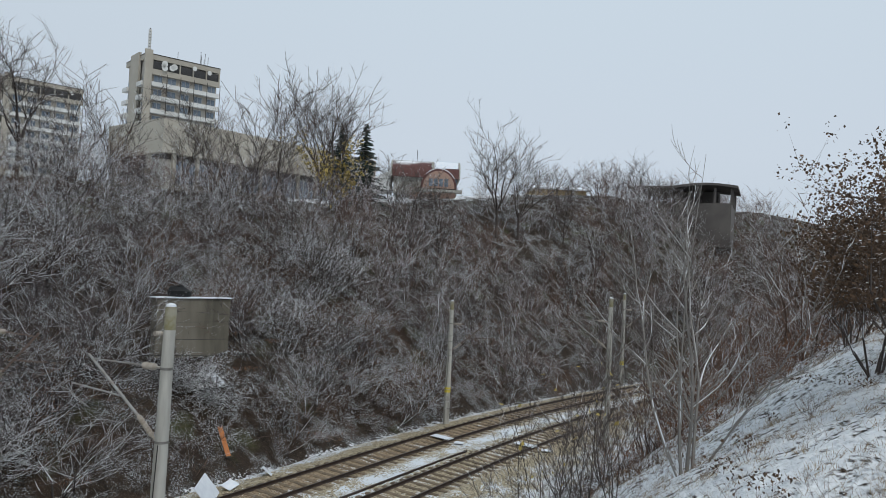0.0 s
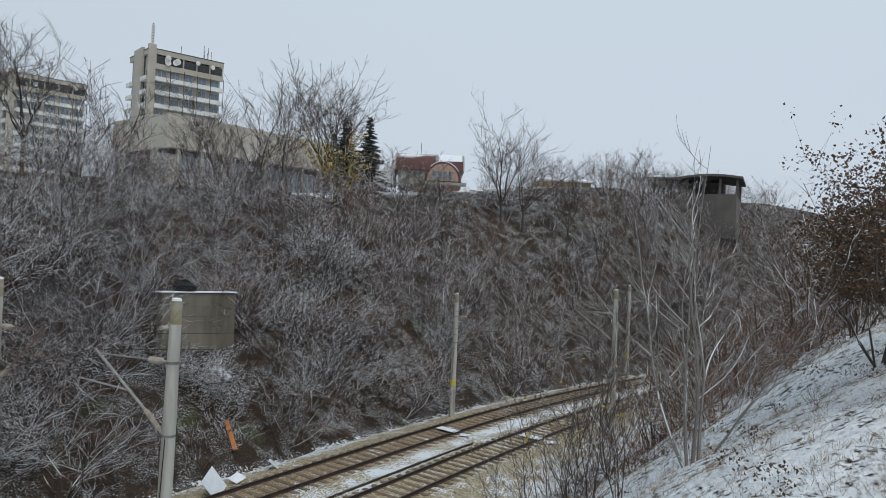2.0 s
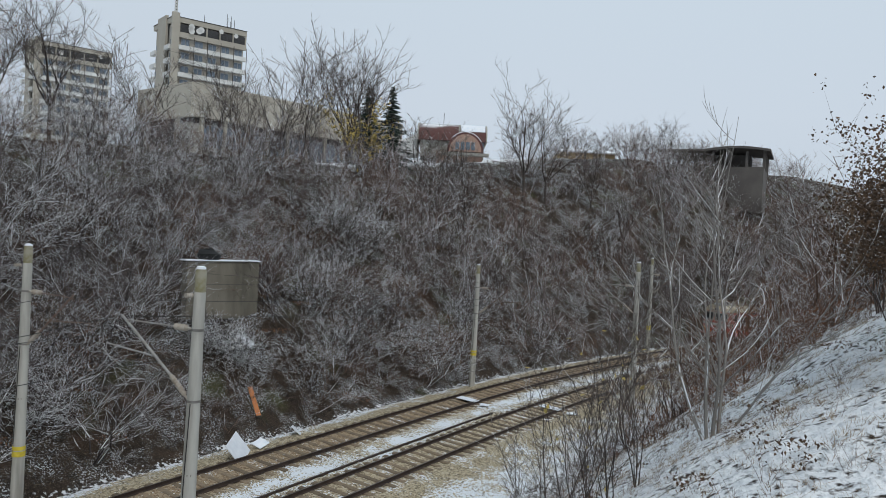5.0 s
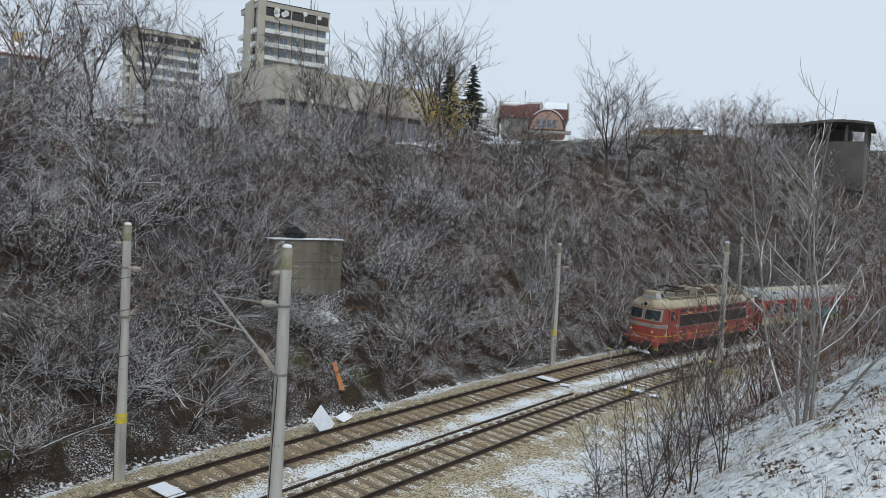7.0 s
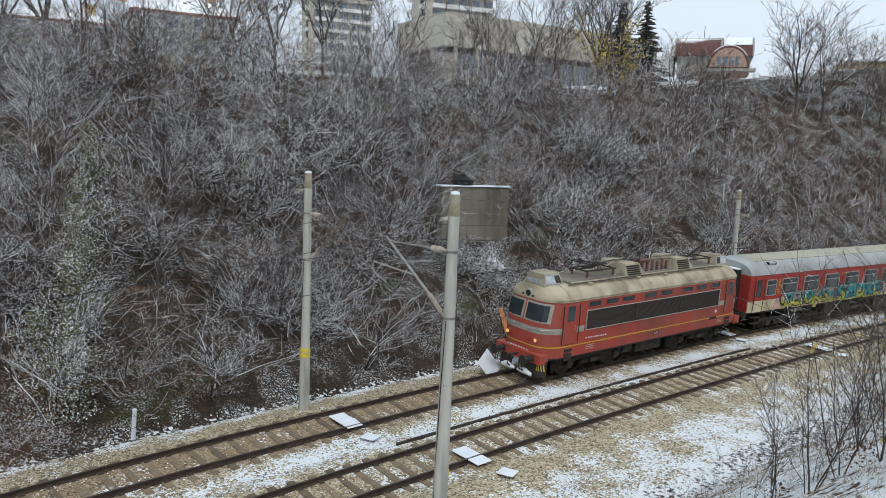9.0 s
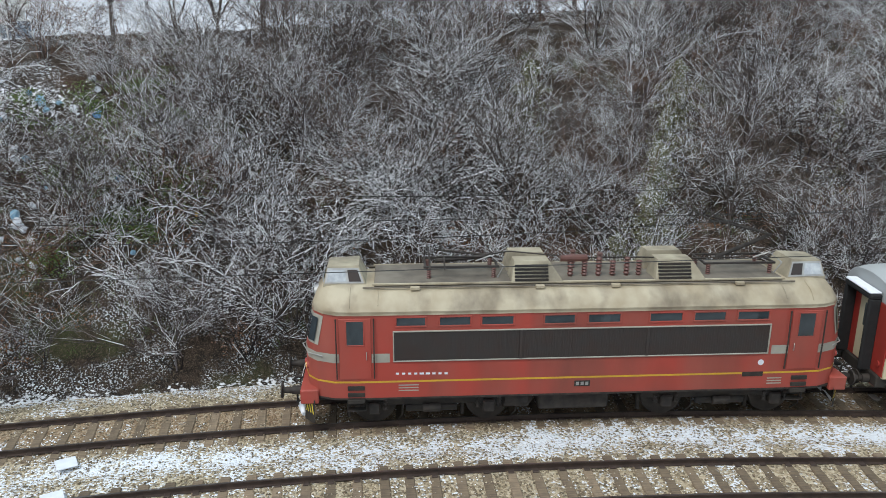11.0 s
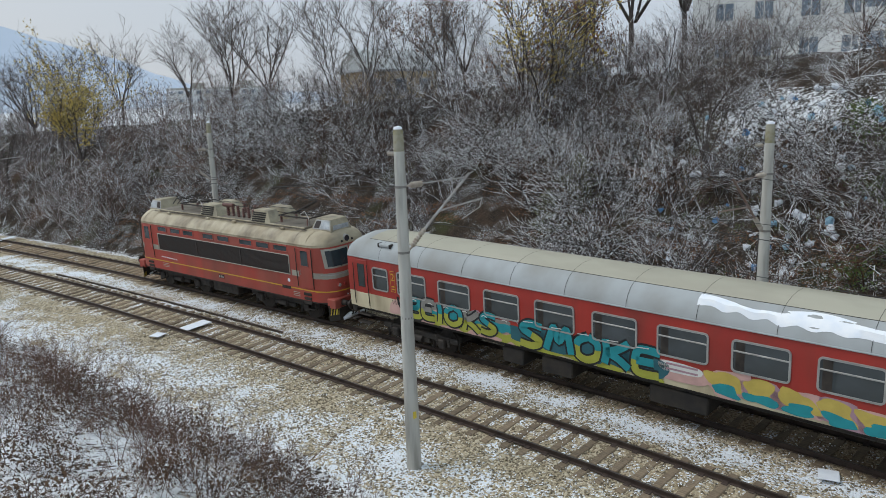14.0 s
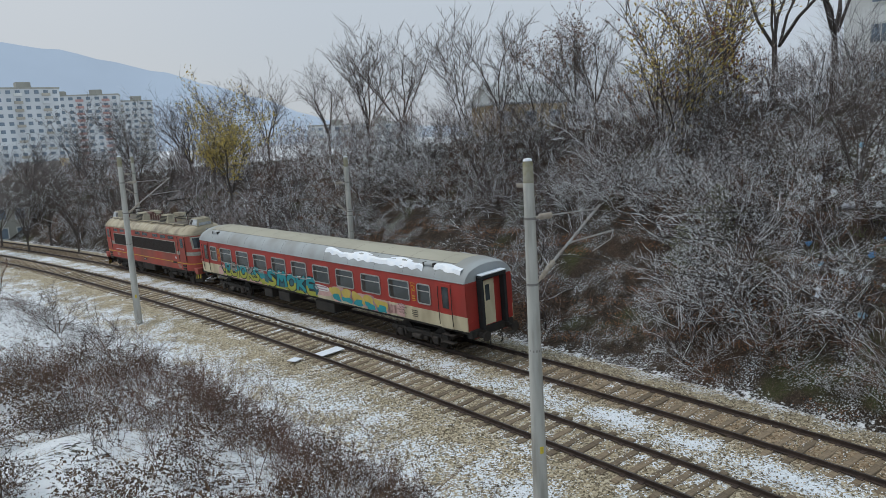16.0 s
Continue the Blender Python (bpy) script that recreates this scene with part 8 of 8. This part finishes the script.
def sheet(x, y, w, l, mat, label, name="snowy_board", tilt=(0, 0), turn=0.0, up=0.05, thick=0.04):
    s, dd = (float(q) for q in to_sd(x, y))
    ob = new(name, Mesh().box(0, 0, 0, w, l, thick, 0.012).data(name, mat))
    zz = float(bed_z(dd)) if -7 < dd < 8.4 else float(ground_z(s, dd))
    ob.matrix_basis = pose(x, y, zz + up, tilt[0], tilt[1], heading(s) + turn)
    return tagged(ob, label, "board")


BOARD = "snow-covered crossing board lying between the rails"
for x_, y_ in ((-11.92, 22.61), (0.42, 43.98), (-6.93, 21.75), (5.19, 43.12), (-16.9, -1.04), (-21.43, -25.68), (-30.3, -56.0)):
    sheet(x_, y_, 0.62, 1.25, m_white, BOARD, up=0.16, tilt=(-3, 0))
for x_, y_ in ((-10.6, 21.9), (-5.6, 21.3), (1.4, 43.2), (-15.3, -1.1), (-20.0, -26.4), (-18.0, -1.0), (-19.83, -0.69), (6.3, 42.4)):
    sheet(x_, y_, 0.5, 0.55, m_white, "snow-covered flat stone beside the track", "snowy_slab", up=0.1, turn=20)
# litter at the slope's foot
for az_, r_, w_, l_, mt_, lb_, nm_, tl_, tn_, up_ in (
        (16.6, 32.0, 1.35, 1.05, m_white, "crumpled white sheet leaning at the slope's foot", "white_sheet", (-55, 12), 30, 0.4),
        (15.0, 33.5, 0.7, 0.5, m_snow, "small snow-covered scrap beside the ballast", "snowy_scrap", (-20, 8), 10, 0.2),
        (12.4, 36.0, 0.9, 0.6, m_white, "pale scrap sheet on the slope", "white_sheet", (-40, -10), 40, 0.2),
        (15.6, 37.5, 0.24, 1.7, m_orange, "orange plank lying on the earth slope", "orange_plank", (-42, 0), -22, 0.35),
        (16.4, 39.7, 0.6, 0.9, m_white, "snow-covered slab on the slope below the wall", "white_sheet", (-40, 10), 15, 0.35)):
    x_, y_ = polar(az_, r_)
    sheet(x_, y_, w_, l_, mt_, lb_, nm_, tl_, tn_, up_)
# short white marker post beside the far track
xm, ym = plan(-12.6, 7.9)
mk = thing("marker_post", "short white marker post beside the far track", "post", pose(float(xm), float(ym), -0.5, 0, 4, 0))
part("post", Mesh().box(0, 0, 0.55, 0.12, 0.12, 1.1, 0.02), m_white, mk)
part("cap", Mesh().box(0, 0, 1.12, 0.13, 0.13, 0.05, 0.015), m_snow, mk)
# dumped rubbish on the far slope
gd = random.Random(8)
for k in range(110):
    s_ = gd.gauss(10.5, 2.8)
    dd_ = gd.uniform(11, 20.5) - abs(s_ - 11) * 0.1
    x, y, z = at(s_, dd_, 0.12)
    col, lab = gd.choice(((m_white, "white plastic bag in the dumped rubbish"), (m_white, "white plastic bag in the dumped rubbish"), (m_white, "white plastic bag in the dumped rubbish"), (m_white, "white plastic bag in the dumped rubbish"), (m_ltblue, "pale blue plastic bag in the dumped rubbish"), (m_blue, "blue plastic bag in the dumped rubbish"), (m_white, "white plastic bag in the dumped rubbish")))
    if k == 0:
        col, lab, s_, dd_ = m_yline, "orange rag on the slope", 3.0, 13.2
        x, y, z = at(s_, dd_, 0.3)
    r = gd.uniform(0.06, 0.17)
    ob = new("plastic_bag", Mesh().tube([(0, 0, -r * 0.6), (gd.gauss(0, 0.06), 0, 0), (0, gd.gauss(0, 0.08), r * 0.8), (0, 0, r * 1.4)], [r * 0.8, r * 1.2, r * 0.8, r * 0.15], 7).data("plastic_bag", col))
    ob.matrix_basis = pose(x, y, z, gd.uniform(-60, 60), gd.uniform(-60, 60), gd.uniform(0, 360))
    tagged(ob, lab, "rubbish", "dumped rubbish")
# spare rail left between the tracks
for s0, s1, off_ in ((-40, -18.5, 1.55), (26, 46, 1.5)):
    rows = np.linspace(s0, s1, 14)
    rings = []
    for s in rows:
        x, y = plan(s, off_)
        hx, hy = plan(s, off_ + 0.07)
        rings.append([(float(x), float(y), -0.14), (float(hx), float(hy), -0.14), (float(hx), float(hy), -0.02), (float(x), float(y), -0.02)])
    tagged(new("spare_rail", Mesh().loft(rings).data("spare_rail", m_rail)), "rusty spare rail lying between the tracks", "rail", "spare rails")
# short dark post by the near rail
xp, yp, = plan(6.3, -1.7)
sp_ = thing("iron_stake", "short rusty iron stake beside the near rail", "stake", pose(float(xp), float(yp), -0.3, 0, 2, 0))
part("stake", Mesh().box(0, 0, 0.4, 0.11, 0.11, 0.9, 0.02), m_rail, sp_)
part("stake_head", Mesh().box(0, 0, 0.86, 0.14, 0.14, 0.06, 0.02), m_rail, sp_)

# ---- sleepers ----
sleeper_mesh = Mesh().box(0, 0, 0, 0.25, 2.5, 0.16, 0.025).data("sleeper", m_sleeper)
chair_mesh = Mesh().box(0, 0, 0, 0.15, 0.32, 0.035, 0.01).data("rail_chair", m_rail)
STEP = 0.63


def lay_sleepers(tr, off_):
    gs = random.Random(int(off_ * 10) + 1)
    rest = Mesh()
    tiltx = -math.degrees(math.atan2(CANT, 1.505))
    for k in range(-230, 320):
        s = k * STEP
        x, y = plan(s + gs.uniform(-0.03, 0.03), off_ + gs.uniform(-0.03, 0.03))
        m = pose(float(x), float(y), CANT / 2 - 0.218, tiltx, 0, heading(s) + gs.uniform(-1.2, 1.2))
        if -46 < s < 66:
            ob = part("sleeper", sleeper_mesh, None, tr, m=m)
            if -20 < s < 25:
                for r in (-0.7525, 0.7525):
                    part("rail_chair", chair_mesh, None, ob, m=pose(0, r, 0.095))
        else:
            rest.box(0, 0, 0, 0.25, 2.5, 0.16, 0, None)
            base = rest.v[-8:]
            rest.v[-8:] = [tuple(m @ Vector(p)) for p in base]
    ob = part("far_sleepers", rest, m_sleeper, tr)
    ob["kind"] = "stuff"


lay_sleepers(track_near, 0.0)
lay_sleepers(track_far, SP)

motions()
